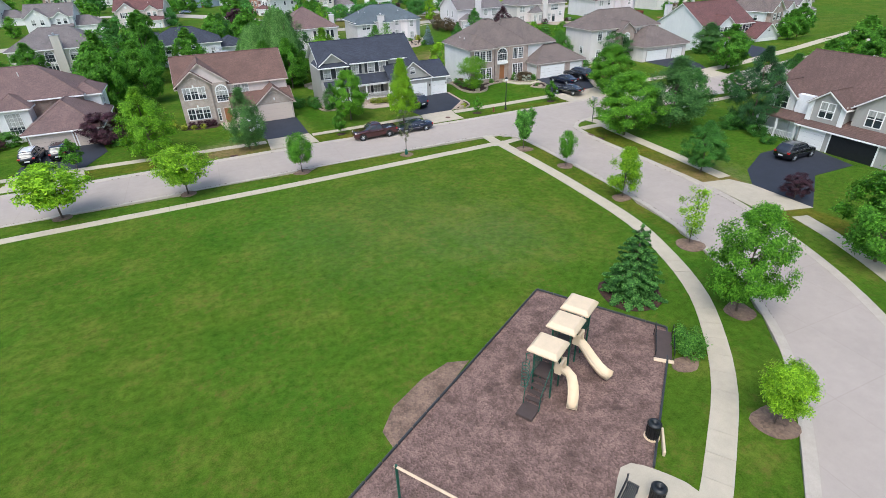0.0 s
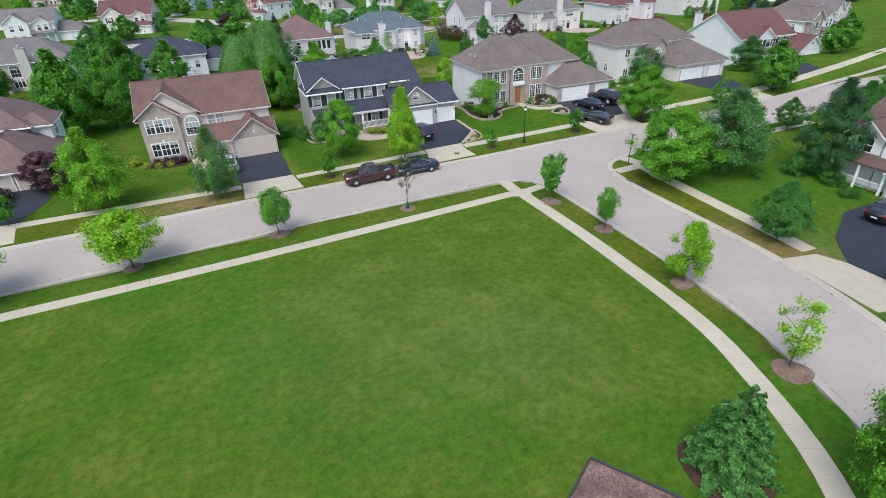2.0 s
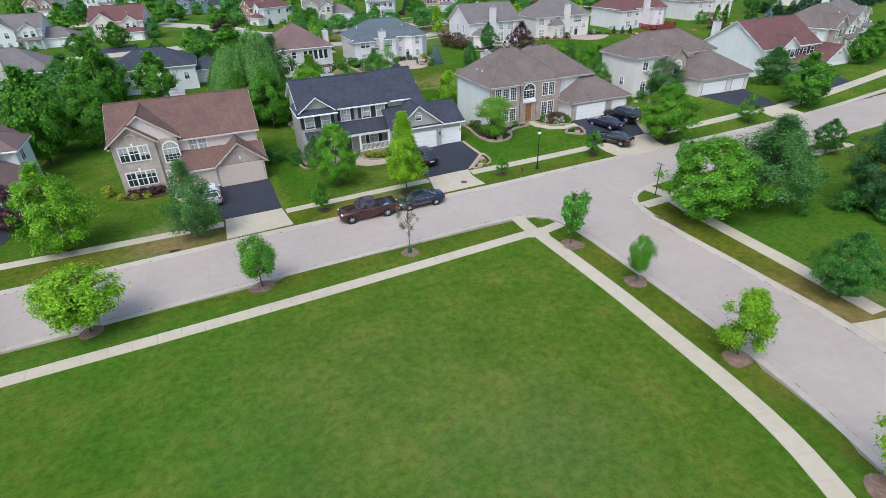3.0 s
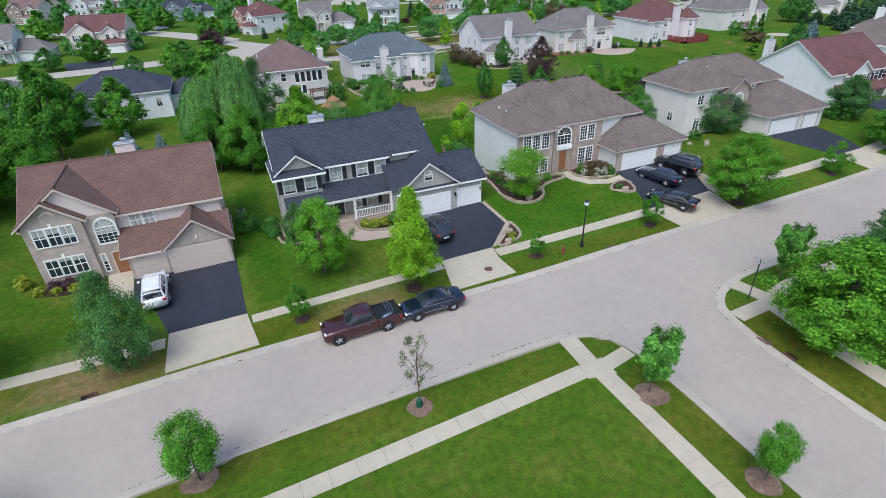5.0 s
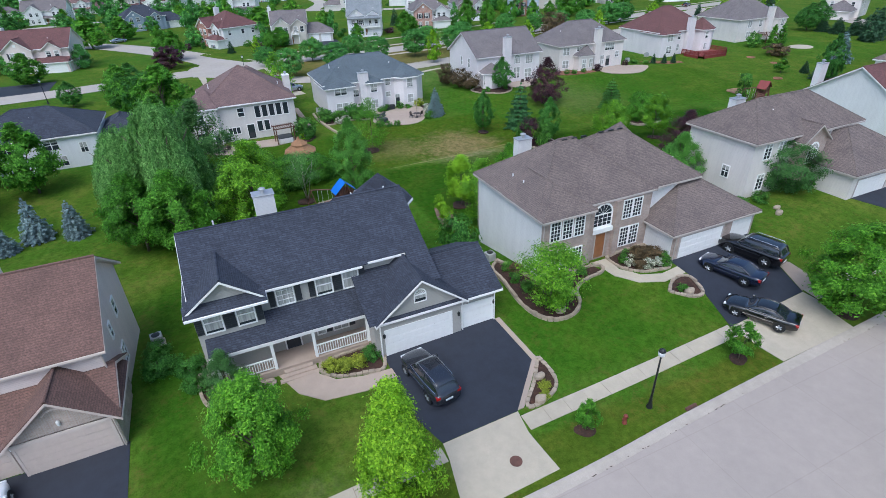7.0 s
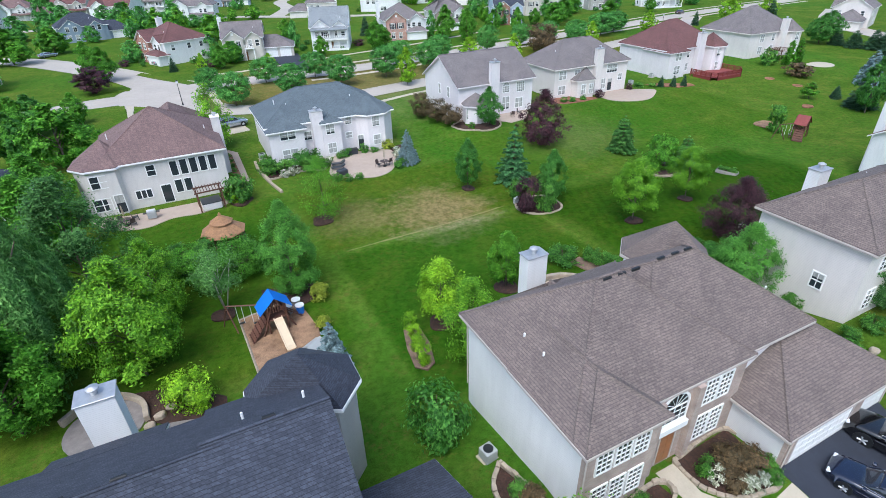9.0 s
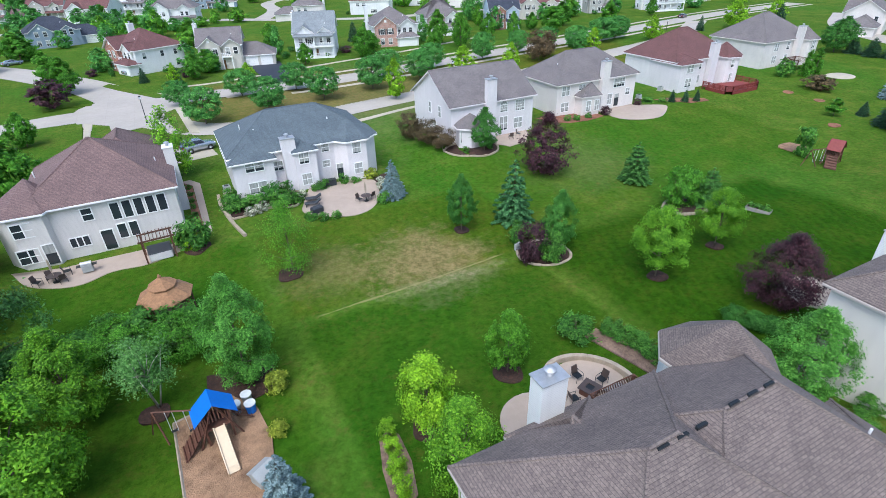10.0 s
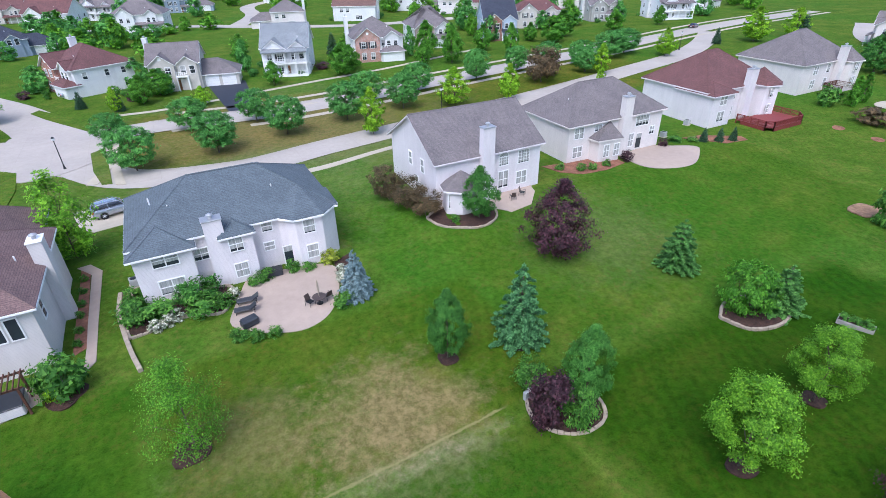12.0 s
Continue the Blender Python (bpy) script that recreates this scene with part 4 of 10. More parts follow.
        c = part("chimney", Shape().box(x - w / 2, x + w / 2, y - d / 2, y + d / 2, z0, top), wall or self.wall, self.ob)
        part("cap", Shape().box(x - w / 2 - 0.07, x + w / 2 + 0.07, y - d / 2 - 0.07, y + d / 2 + 0.07, top, top + 0.09), METAL if w > 1.2 else self.trim, c, bevel=0.02)
        part("flue", Shape().lathe([(0.16, top + 0.09), (0.16, top + 0.36), (0.30, top + 0.38), (0.30, top + 0.45), (0.1, top + 0.56)], x, y, 12), METAL, c)

    def vents(self, places):
        """Box vents and pipes that stand on the roof."""
        for x, y, z, kind in places:
            x, y = x - self.ox, y - self.oy
            if kind == "ridge":
                part("ridge_vent", Shape().prism([(x - 0.3, y - 0.08), (x + 0.3, y - 0.08), (x + 0.26, y + 0.08), (x - 0.26, y + 0.08)], z - 0.12, z + 0.07), BLACK_METAL, self.ob, bevel=0.03)
            elif kind == "pipe":
                part("vent_pipe", Shape().tube([(x, y, z - 0.3), (x, y, z + 0.35)], 0.06, 8), WHITE_TRIM, self.ob)
            else:
                part("roof_vent", Shape().lathe([(0.26, z - 0.15), (0.26, z + 0.08), (0.2, z + 0.17), (0.05, z + 0.2)], x, y, 8), self.roof, self.ob)

    def gutter(self, x, y, z0, z1):
        x, y = x - self.ox, y - self.oy
        part("downspout", Shape().tube([(x, y, z0), (x, y, z1)], 0.05, 4), self.trim, self.ob)
GREY_TRIM = plain("greige_trim", (0.44, 0.39, 0.36), 0.5, vary=0.06)
TAN_TRIM = plain("tan_trim", (0.60, 0.51, 0.46), 0.5, vary=0.06)
RED_WOOD = plain("red_stained_wood", (0.20, 0.036, 0.032), 0.6, vary=0.25)


def rust_roof_house():
    h = House(4, 80, "two-storey pinkish house with tan brick front and rust shingle roof", SIDE_PINK, ROOF_RUST, trim=TAN_TRIM)
    h.block(-3.0, 11.5, 80.8, 91.0, 5.5, "gable", 0.62, axis="x")
    h.block(-2.95, 3.35, 80.3, 87, 6.02, "gable", 0.78, axis="y", wall=SIDE_PINK)
    h.block(-3.0, 1.15, 79.9, 84, 5.98, "gable", 0.78, axis="y", wall=BRICK_BEIGE)
    h.block(1.15, 3.4, 80.24, 80.6, 5.7, None, wall=BRICK_BEIGE)
    h.block(3.6, 11.6, 78.5, 83.4, 2.6, "gable", 0.55, axis="x", wall=BRICK_BEIGE)
    h.block(6.75, 11.7, 78.1, 82.4, 2.75, "gable", 0.84, axis="y", wall=BRICK_BEIGE)
    h.garage("s", 78.5, 5.15, 2.3, material=GARAGE_TAN)
    h.garage("s", 78.1, 9.1, 4.5, material=GARAGE_TAN)
    for z in (1.1, 3.85):
        for x in (-1.97, -1.0, -0.03):
            h.window("s", 79.9, x, z, 0.82, 1.5, 2, 2)
    h.window("s", 80.24, 2.5, 3.05, 1.6, 2.3, 4, 5, arch=True)
    h.window("s", 80.24, 1.6, 0.5, 0.28, 1.6, 1, 5)
    h.glass = GLASS_BLIND
    for x in (4.8, 5.7):
        h.window("s", 80.8, x, 3.65, 0.92, 1.6, 2, 2)
    h.glass = GLASS
    h.window("e", 11.5, 84.3, 3.6, 0.5, 1.0, 1, 2)
    h.window("e", 11.5, 85.2, 0.9, 0.9, 1.3, 2, 3)
    h.window("e", 11.5, 87.0, 3.6, 0.7, 1.2, 1, 2)
    h.vents([(9.2, 80.6, 4.4, "box")])
    for x, y, z, w in ((-0.93, 79.88, 6.35, 0.5), (9.2, 78.08, 3.75, 0.55)):
        part("brick_arch", Shape().tube([(x - 4 - w, y - 80, z), (x - 4 - w * 0.6, y - 80, z + 0.22), (x - 4, y - 80, z + 0.3), (x - 4 + w * 0.6, y - 80, z + 0.22), (x - 4 + w, y - 80, z)], 0.06, 4), TAN_TRIM, h.ob)
    for z in (2.72, 5.45):
        part("keystone", Shape().prism([(-5.1, -0.16), (-4.9, -0.16), (-4.9, -0.1), (-5.1, -0.1)], z, z + 0.28), WHITE_TRIM, h.ob)
    for x, y, z in ((6.55, 78.44, 1.75), (9.2, 78.04, 2.85)):
        part("wall_lamp", Shape().lathe([(0.03, z), (0.09, z + 0.1), (0.11, z + 0.3), (0.03, z + 0.4)], x - 4, y - 80, 6), WHITE_TRIM, h.ob)
    h.door("s", 80.24, 2.75, 0.9)
    h.chimney(3.9, 91.7, 1.7, 1.0, 8.1, SIDE_PINK)
    h.gutter(11.62, 78.0, 0, 2.4)
    h.gutter(11.56, 80.7, 0, 5.2)
    return h


def porch_house():
    h = House(25, 80, "two-storey grey house with charcoal roof, white porch and dark shutters", SIDE_GREY, ROOF_BLACK, glass=GLASS_BLIND)
    h.block(17.0, 27.6, 81.4, 90.35, 5.99, "gable", 0.573, axis="x", bare="1")
    h.block(27.6, 32.0, 81.55, 90.6, 6.08, "gable", 0.58, axis="x", bare="01")
    h.block(16.7, 20.75, 80.65, 84.5, 6.06, "gable", 0.757, axis="y")
    h.block(27.2, 36.35, 78.15, 84.9, 3.22, "gable", 0.5, axis="x", bare="0")
    h.block(27.6, 33.5, 77.95, 83.5, 3.34, "gable", 0.80, axis="y")
    h.bay([(29.35, 90.2), (33.0, 88.2), (34.3, 89.6), (34.25, 91.4), (32.3, 93.0), (30.75, 92.8), (29.4, 91.35)], 6.1, (31.8, 89.6, 8.6))
    slope = [(30.7 - 25, 1.4, 6.2), (32.35 - 25, 1.4, 6.2), (32.35 - 25, -1.3, 4.63), (30.7 - 25, -1.3, 4.63)]
    part("roof", Shape().slab([(x, y, z + 0.1) for x, y, z in slope], [(0, 3, 2, 1)], 0.07), ROOF_BLACK, h.ob)
    # the chimney stands in a shallow bay under the rear slope
    part("wall", Shape().box(20.9 - 25, 25.0 - 25, 9.0, 11.5, -1.6, 5.35), SIDE_GREY, h.ob)
    low = [(20.5 - 25, 10.4, 5.97), (25.4 - 25, 10.4, 5.97), (25.4 - 25, 11.85, 5.14), (20.5 - 25, 11.85, 5.14)]
    part("roof", Shape().slab([(x, y, z + 0.1) for x, y, z in low], [(0, 3, 2, 1)], 0.07), ROOF_BLACK, h.ob)
    part("fascia", Shape().slab([(x, y + (0.04 if k > 1 else 0), z + 0.02) for k, (x, y, z) in enumerate(low)], [(0, 3, 2, 1)], 0.16), WHITE_TRIM, h.ob)
    # the pent roof that closes the gable
    pent = [(16.3 - 25, 0.0, 5.62), (21.15 - 25, 0.0, 5.62), (21.15 - 25, 0.67, 6.12), (16.3 - 25, 0.67, 6.12)]
    part("pent_roof", Shape().slab([(x, y, z + 0.09) for x, y, z in pent], [(0, 1, 2, 3)], 0.07), ROOF_BLACK, h.ob)
    part("pent_soffit", Shape().slab([(x, y - (0.05 if k < 2 else 0), z + 0.02) for k, (x, y, z) in enumerate(pent)], [(0, 1, 2, 3)], 0.14), WHITE_TRIM, h.ob)
    # porch: lean-to roof on posts, white balustrade, pale deck
    x0, x1 = 17.0 - 25, 27.4 - 25
    v = [(x0, -0.45, 2.8), (x1, -0.45, 2.8), (x1, 1.45, 3.94), (x0, 1.45, 3.94)]
    part("porch_roof", Shape().slab([(x, y, z + 0.09) for x, y, z in v], [(0, 1, 2, 3)], 0.07), ROOF_BLACK, h.ob)
    part("porch_beam", Shape().box(x0, x1 - 0.1, -0.40, -0.18, 2.52, 2.82), WHITE_TRIM, h.ob)
    part("porch_soffit", Shape().slab(v, [(0, 1, 2, 3)], 0.1), WHITE_TRIM, h.ob)
    part("porch_deck", Shape().box(x0 + 0.2, x1 - 0.1, -0.45, 1.4, -0.6, 0.4), PATIO, h.ob)
    for x in (17.3, 20.7, 23.4, 27.1):
        part("porch_post", Shape().box(x - 25.1, x - 24.9, -0.39, -0.19, 0.4, 2.52), WHITE_TRIM, h.ob, bevel=0.02)
    for a, b in ((17.4, 20.6), (23.5, 27.0)):
        r = part("railing", Shape().box(a - 25, b - 25, -0.33, -0.25, 1.3, 1.37).box(a - 25, b - 25, -0.32, -0.26, 0.52, 0.58), WHITE_TRIM, h.ob)
        n = int((b - a) / 0.16)
        bal = Shape().box(-0.022, 0.022, -0.312, -0.268, 0.58, 1.3).mesh("baluster", WHITE_TRIM)
        for i in range(n):
            o = part("baluster", bal, None, r)
            o.location.x = a - 25 + (i + 0.5) * (b - a) / n
    for i in range(3):
        part("step", Shape().box(-3.9 - 0.2 * i, -2.0 + 0.2 * i, -0.75 - 0.3 * i, -0.45 - 0.3 * i + 0.02, -0.5, 0.2 - 0.1 * i), PATIO, h.ob)
    for x in (17.75, 19.7):
        h.window("s", 80.65, x, 3.95, 1.0, 1.5, 1, 2, shutters=True)
        h.window("s", 81.4, x, 0.9, 0.9, 1.3, 2, 2)
    h.window("s", 81.4, 22.3, 4.15, 1.05, 1.45, 3, 4, shutters=True)
    for x in (24.9, 26.75):
        h.window("s", 81.4, x, 4.15, 1.0, 1.45, 1, 2, shutters=True)
    h.window("s", 81.4, 25.6, 0.9, 1.0, 1.4, 2, 2, shutters=True)
    h.window("s", 81.4, 24.2, 0.9, 0.5, 1.4, 1, 2)
    h.door("s", 81.4, 22.2, 0.95, material=SHUTTER, z=0.3)
    h.window("s", 77.95, 30.5, 3.85, 0.85, 1.0, 1, 1, arch=True)
    h.garage("s", 77.95, 30.3, 4.75)
    h.garage("s", 78.15, 34.85, 2.5)
    h.window("e", 34.3, 90.5, 3.9, 1.0, 1.4, 1, 2)
    h.window("e", 34.3, 90.5, 0.9, 1.0, 1.4, 1, 2)
    h.chimney(22.9, 92.75, 1.62, 1.1, 7.5, SIDE_PALE)
    h.vents([(18.98, 87.6, 7.95, "pipe"), (28.9, 87.4, 8.05, "pipe"), (31.5, 87.4, 8.05, "pipe"), (20.6, 86.2, 8.5, "ridge"), (22.4, 86.2, 8.5, "ridge"), (24.4, 86.2, 8.5, "ridge"), (29.9, 86.4, 8.65, "ridge")])
    for x, y, z in ((33.65, 78.0, 2.9), (36.25, 78.0, 2.9), (27.5, 77.85, 2.9), (16.95, 81.2, 5.7)):
        h.gutter(x, y, 0, z)
    for x in (27.75, 33.3, 36.22):
        part("wall_lamp", Shape().lathe([(0.03, 1.65), (0.09, 1.75), (0.11, 1.95), (0.03, 2.05)], x - 25, (77.88 if x < 33.4 else 78.06) - 80, 6), BLACK_METAL, h.ob)
    return h


def taupe_roof_house():
    h = House(50, 81, "large two-storey house with taupe shingle roof, brick front and arched window", SIDE_PALE, ROOF_TAUPE, trim=GREY_TRIM, glass=GLASS_DARK)
    h.block(42.05, 53.45, 81.47, 91.35, 5.76, "hip", 0.72)
    h.block(46.4, 58.9, 81.75, 91.15, 5.74, "hip", 0.72)
    h.block(42.02, 46.35, 80.55, 86.0, 5.74, "hip0", 0.72, axis="y")
    h.block(41.99, 46.38, 80.47, 80.8, 5.5, None, wall=BRICK_TAN)
    h.block(46.38, 53.48, 81.2, 81.6, 5.45, None, wall=BRICK_TAN)
    h.block(53.45, 63.1, 78.2, 87.0, 2.78, "hip", 0.62, axis="x")
    h.block(53.5, 60.2, 77.95, 78.25, 2.62, None, wall=BRICK_TAN)
    h.block(60.2, 63.14, 78.1, 78.3, 2.62, None, wall=BRICK_TAN)
    h.bay([(55.3, 89.0), (58.8, 88.4), (60.2, 90.0), (60.4, 92.5), (58.6, 93.3), (56.7, 93.6), (55.2, 92.2)], 5.75, (57.4, 90.4, 8.3))
    h.block(45.3, 49.6, 88.5, 91.85, 5.3, "hip", 0.6, axis="y")
    for x in (43.05, 44.2, 45.35):
        h.window("s", 80.47, x, 3.45, 0.85, 1.65, 3, 5)
        h.window("s", 80.47, x, 0.65, 0.85, 1.65, 3, 5)
    for x in (50.9, 51.95):
        h.window("s", 81.2, x, 3.35, 0.85, 1.65, 3, 5)
        h.window("s", 81.2, x, 0.65, 0.85, 1.75, 3, 5)
    h.window("s", 81.2, 48.3, 3.15, 1.9, 2.1, 4, 3, arch=True)
    h.door("s", 81.2, 48.3, 1.0, 2.3, z=0.15)
    h.block(47.25, 49.35, 80.95, 81.2, 3.05, None, wall=WHITE_TRIM, z0=2.65)
    for x in (46.95, 49.65):
        part("entry_pillar", Shape().box(x - 50 - 0.22, x - 50 + 0.22, -0.15, 0.2, 0, 5.3), BRICK_TAN, h.ob)
    h.garage("s", 77.95, 56.6, 4.9)
    h.garage("s", 78.1, 61.6, 2.5)
    h.chimney(47.3, 92.3, 1.45, 0.95, 7.75, SIDE_PALE)
    h.vents([(43.1, 87.1, 6.45, "pipe"), (43.1, 85.4, 6.45, "pipe"), (45.9, 86.4, 8.2, "box"), (47.6, 86.3, 9.3, "ridge"), (48.6, 86.3, 9.3, "ridge"), (49.6, 86.3, 9.3, "ridge"),
             (51.6, 86.45, 9.3, "ridge"), (52.7, 86.45, 9.3, "ridge"), (53.7, 86.45, 9.3, "ridge"), (58.2, 84.0, 6.3, "pipe")])
    for x, y, z in ((41.95, 80.43, 5.3), (53.6, 77.9, 2.6), (62.9, 78.05, 2.6), (42.0, 91.4, 5.3)):
        h.gutter(x, y, 0, z)
    return h


def cream_house():
    h = House(80, 84, "two-storey cream house with taupe hipped roof and wide garage", SIDE_CREAM, ROOF_TAUPE, trim=GREY_TRIM)
    h.block(68.6, 84.4, 83.4, 91.4, 6.2, "hip", 0.66)
    h.block(76.8, 87.4, 78.1, 87, 3.15, "hip", 0.60, axis="x")
    h.block(74.4, 78.0, 82.4, 87, 5.5, "gable", 0.80, axis="y", wall=BRICK_TAN, over=0.3)
    h.window("s", 82.4, 76.2, 3.0, 1.5, 2.1, 4, 3, arch=True)
    h.window("s", 83.4, 79.0, 4.0, 1.9, 1.5, 3, 4)
    h.window("s", 83.4, 79.6, 0.7, 1.6, 1.6, 3, 4)
    for x in (70.6, 72.6):
        h.window("s", 83.4, x, 4.0, 0.9, 1.5, 2, 4)
        h.window("s", 83.4, x, 0.7, 0.9, 1.6, 2, 4)
    h.window("w", 68.6, 86.0, 1.6, 0.8, 1.2, 2, 2)
    h.garage("s", 78.1, 80.2, 4.9)
    h.garage("s", 78.1, 85.2, 2.6)
    h.chimney(75.6, 91.8, 1.5, 1.0, 7.6, SIDE_PALE)
    h.vents([(73.5, 86.0, 7.7, "pipe"), (79, 90, 6.9, "pipe"), (76, 87.4, 8.8, "box"), (78, 87.4, 8.8, "box")])
    return h


def wine_roof_house():
    h = House(109, 90, "two-storey pale house with wine-red gabled roof", SIDE_PALE, ROOF_WINE)
    h.block(101.2, 116, 87, 100, 5.5, "gable", 0.62, axis="x")
    h.block(104.6, 109.4, 86.2, 91, 5.3, "gable", 0.75, axis="y")
    h.block(113.5, 120.5, 83.2, 94, 2.6, "gable", 0.75, axis="y")
    for x in (105.9, 108.1):
        h.window("s", 86.2, x, 3.5, 1.1, 1.4, 1, 2, shutters=True)
    for x in (110.6, 112.6, 114.6):
        h.window("s", 87.0, x, 3.5, 1.0, 1.4, 1, 2, shutters=True)
    h.window("s", 83.2, 117, 3.6, 0.6, 0.7, 1, 1, arch=True)
    h.garage("s", 83.2, 117, 4.9)
    h.chimney(104, 100.6, 1.4, 0.9, 8.6)
    v = [(-6.2, -5.2, 2.7), (4.0, -5.2, 2.7), (4.0, -2.9, 3.6), (-6.2, -2.9, 3.6)]
    part("porch_roof", Shape().slab(v, [(0, 1, 2, 3)], 0.2), ROOF_WINE, h.ob)
    for x in (-6, -2.6, 0.8, 3.8):
        part("porch_post", Shape().box(x - 0.1, x + 0.1, -5.1, -4.9, 0, 2.6), WHITE_TRIM, h.ob)


def brown_brick_house():
    h = House(-20, 84, "brown brick house with mauve hipped roof and three-bay garage", BRICK_BROWN, ROOF_MAUVE)
    h.block(-31, -15.4, 86.4, 97, 5.1, "hip", 0.62)
    h.block(-21.2, -12.9, 78.0, 89.0, 2.5, "hip", 0.62)
    h.block(-25.2, -21.4, 83.8, 88, 4.6, "hip", 0.7, axis="y", wall=SIDE_PALE)
    h.block(-16.8, -13.4, 87.4, 93, 4.9, "hip", 0.6, wall=SIDE_PALE, axis="y")
    h.garage("s", 78.0, -18.6, 4.6, material=GARAGE_TAN)
    h.garage("s", 78.0, -14.6, 2.5, material=GARAGE_TAN)
    h.window("s", 83.8, -23.3, 1.2, 1.7, 2.6, 4, 5)
    h.window("e", -13.4, 89.4, 3.0, 1.2, 1.5, 2, 2)
    h.window("e", -15.4, 92, 3.0, 1.0, 1.4, 2, 2)
    h.window("s", 86.4, -28, 3.0, 2.0, 1.4, 3, 2)
    h.vents([(-22.5, 90, 7.6, "pipe"), (-17, 84, 4.9, "pipe")])


def corner_house():
    h = House(70, 35, "two-storey tan house with brown roof, white porch and open garage", SIDE_GREY, ROOF_BROWN)
    h.block(65.2, 77, 26.5, 42.6, 5.3, "gable", 0.62, axis="y")
    h.block(64.2, 68, 39.2, 42.4, 5.1, "gable", 0.8, axis="x", wall=SIDE_PALE)
    h.block(63.6, 68, 33.2, 36.9, 5.0, "gable", 0.72, axis="x")
    h.block(64.4, 69, 25.2, 32.6, 5.2, "gable", 0.7, axis="x")
    h.block(62.8, 70, 26.5, 37.0, 2.5, "gable", 0.3, axis="y")
    h.window("w", 64.2, 40.8, 3.3, 1.5, 1.3, 2, 2)
    h.window("w", 63.6, 35.0, 3.4, 1.5, 1.6, 2, 2)
    h.window("w", 64.4, 30.5, 3.4, 1.5, 1.6, 2, 2)
    h.garage("w", 62.8, 35.3, 2.6)
    fr = part("garage_door", Shape().box(62.72 - 70, 62.8 - 70, 33.2 - 35, 33.35 - 35, 0, 2.3).box(62.72 - 70, 62.8 - 70, 28.3 - 35, 28.45 - 35, 0, 2.3), WHITE_TRIM, h.ob)
    # a flat black sheet imitates the unlit inside of the open bay
    part("bay_shade_sheet", Shape().box(62.76 - 70, 62.79 - 70, 28.45 - 35, 33.2 - 35, 0, 2.2), BLACK_METAL, h.ob, "black sheet for the shade inside the open garage")
    for y in (33.25, 36.85):
        part("corner_board", Shape().box(63.5 - 70, 63.62 - 70, y - 0.28 - 35, y + 0.28 - 35, 2.6, 5.0), WHITE_TRIM, h.ob)
    part("gable_vent", Shape().prism([(64.36 - 70, -6.7), (64.42 - 70, -6.7), (64.42 - 70, -5.9), (64.36 - 70, -5.9)], 5.9, 7.0), WHITE_TRIM, h.ob)
    h.block(64.1, 66, 37.2, 39.0, 5.2, None, wall=SIDE_WHITE)
    v = [(62.6 - 70, 2.2, 2.6), (62.6 - 70, 7.6, 2.6), (65.3 - 70, 7.6, 3.6), (65.3 - 70, 2.2, 3.6)]
    part("porch_roof", Shape().slab(v, [(3, 2, 1, 0)], 0.2), ROOF_BROWN, h.ob)
    for y in (2.4, 4.8, 7.4):
        part("porch_post", Shape().box(62.7 - 70, 62.9 - 70, y - 0.1, y + 0.1, 0, 2.5), WHITE_TRIM, h.ob)
    r = part("railing", Shape().box(62.76 - 70, 62.84 - 70, 2.4, 7.4, 1.0, 1.07), WHITE_TRIM, h.ob)
    for i in range(24):
        part("baluster", Shape().box(62.78 - 70, 62.82 - 70, 2.5 + i * 0.2, 2.54 + i * 0.2, 0.25, 1.0), WHITE_TRIM, r)


def patio_house():
    h = House(25, 136, "two-storey greige house with mauve hipped roof and walk-out patio doors", SIDE_GREIGE, ROOF_MAUVE, glass=GLASS_DARK)
    h.block(19.4, 32.6, 132.2, 145.2, 5.7, "hip", 0.62)
    h.block(24.4, 31.4, 140, 151, 5.5, "hip", 0.75, axis="y")
    h.bay([(17.0, 133.4), (18.4, 131.8), (21.2, 131.6), (22.0, 133), (22, 136), (17.2, 136)], 5.6, (20.2, 135.6, 7.6))
    for i in range(5):
        h.window("s", 132.2, 27.0 + i * 1.05, 3.15, 0.72, 1.75, 1, 1)
        if i in (0, 1):
            h.window("s", 132.2, 27.0 + i * 1.05, 1.05, 0.72, 1.5, 1, 1)
    h.window("s", 132.2, 24.6, 3.6, 0.85, 1.2, 1, 2)
    h.window("s", 132.2, 23.2, 1.1, 1.6, 0.95, 3, 1)
    h.door("s", 132.2, 25.6, 1.0, 2.1, z=0.1, glass=True)
    h.window("s", 131.75, 19.4, 3.3, 1.7, 1.35, 2, 2)
    h.window("s", 131.75, 19.0, 0.6, 1.7, 1.4, 2, 2)
    h.door("s", 131.62, 20.7, 0.9, 2.1, z=0.1, glass=True)
    h.chimney(32.9, 138.8, 1.0, 1.4, 7.6)
    h.window("e", 32.6, 134.4, 3.2, 0.8, 1.5, 1, 2)
    h.vents([(21, 136, 7.7, "pipe"), (31.4, 138, 6.6, "pipe"), (26, 138.7, 9.7, "box")])
    h.ob.location.y += 2.6


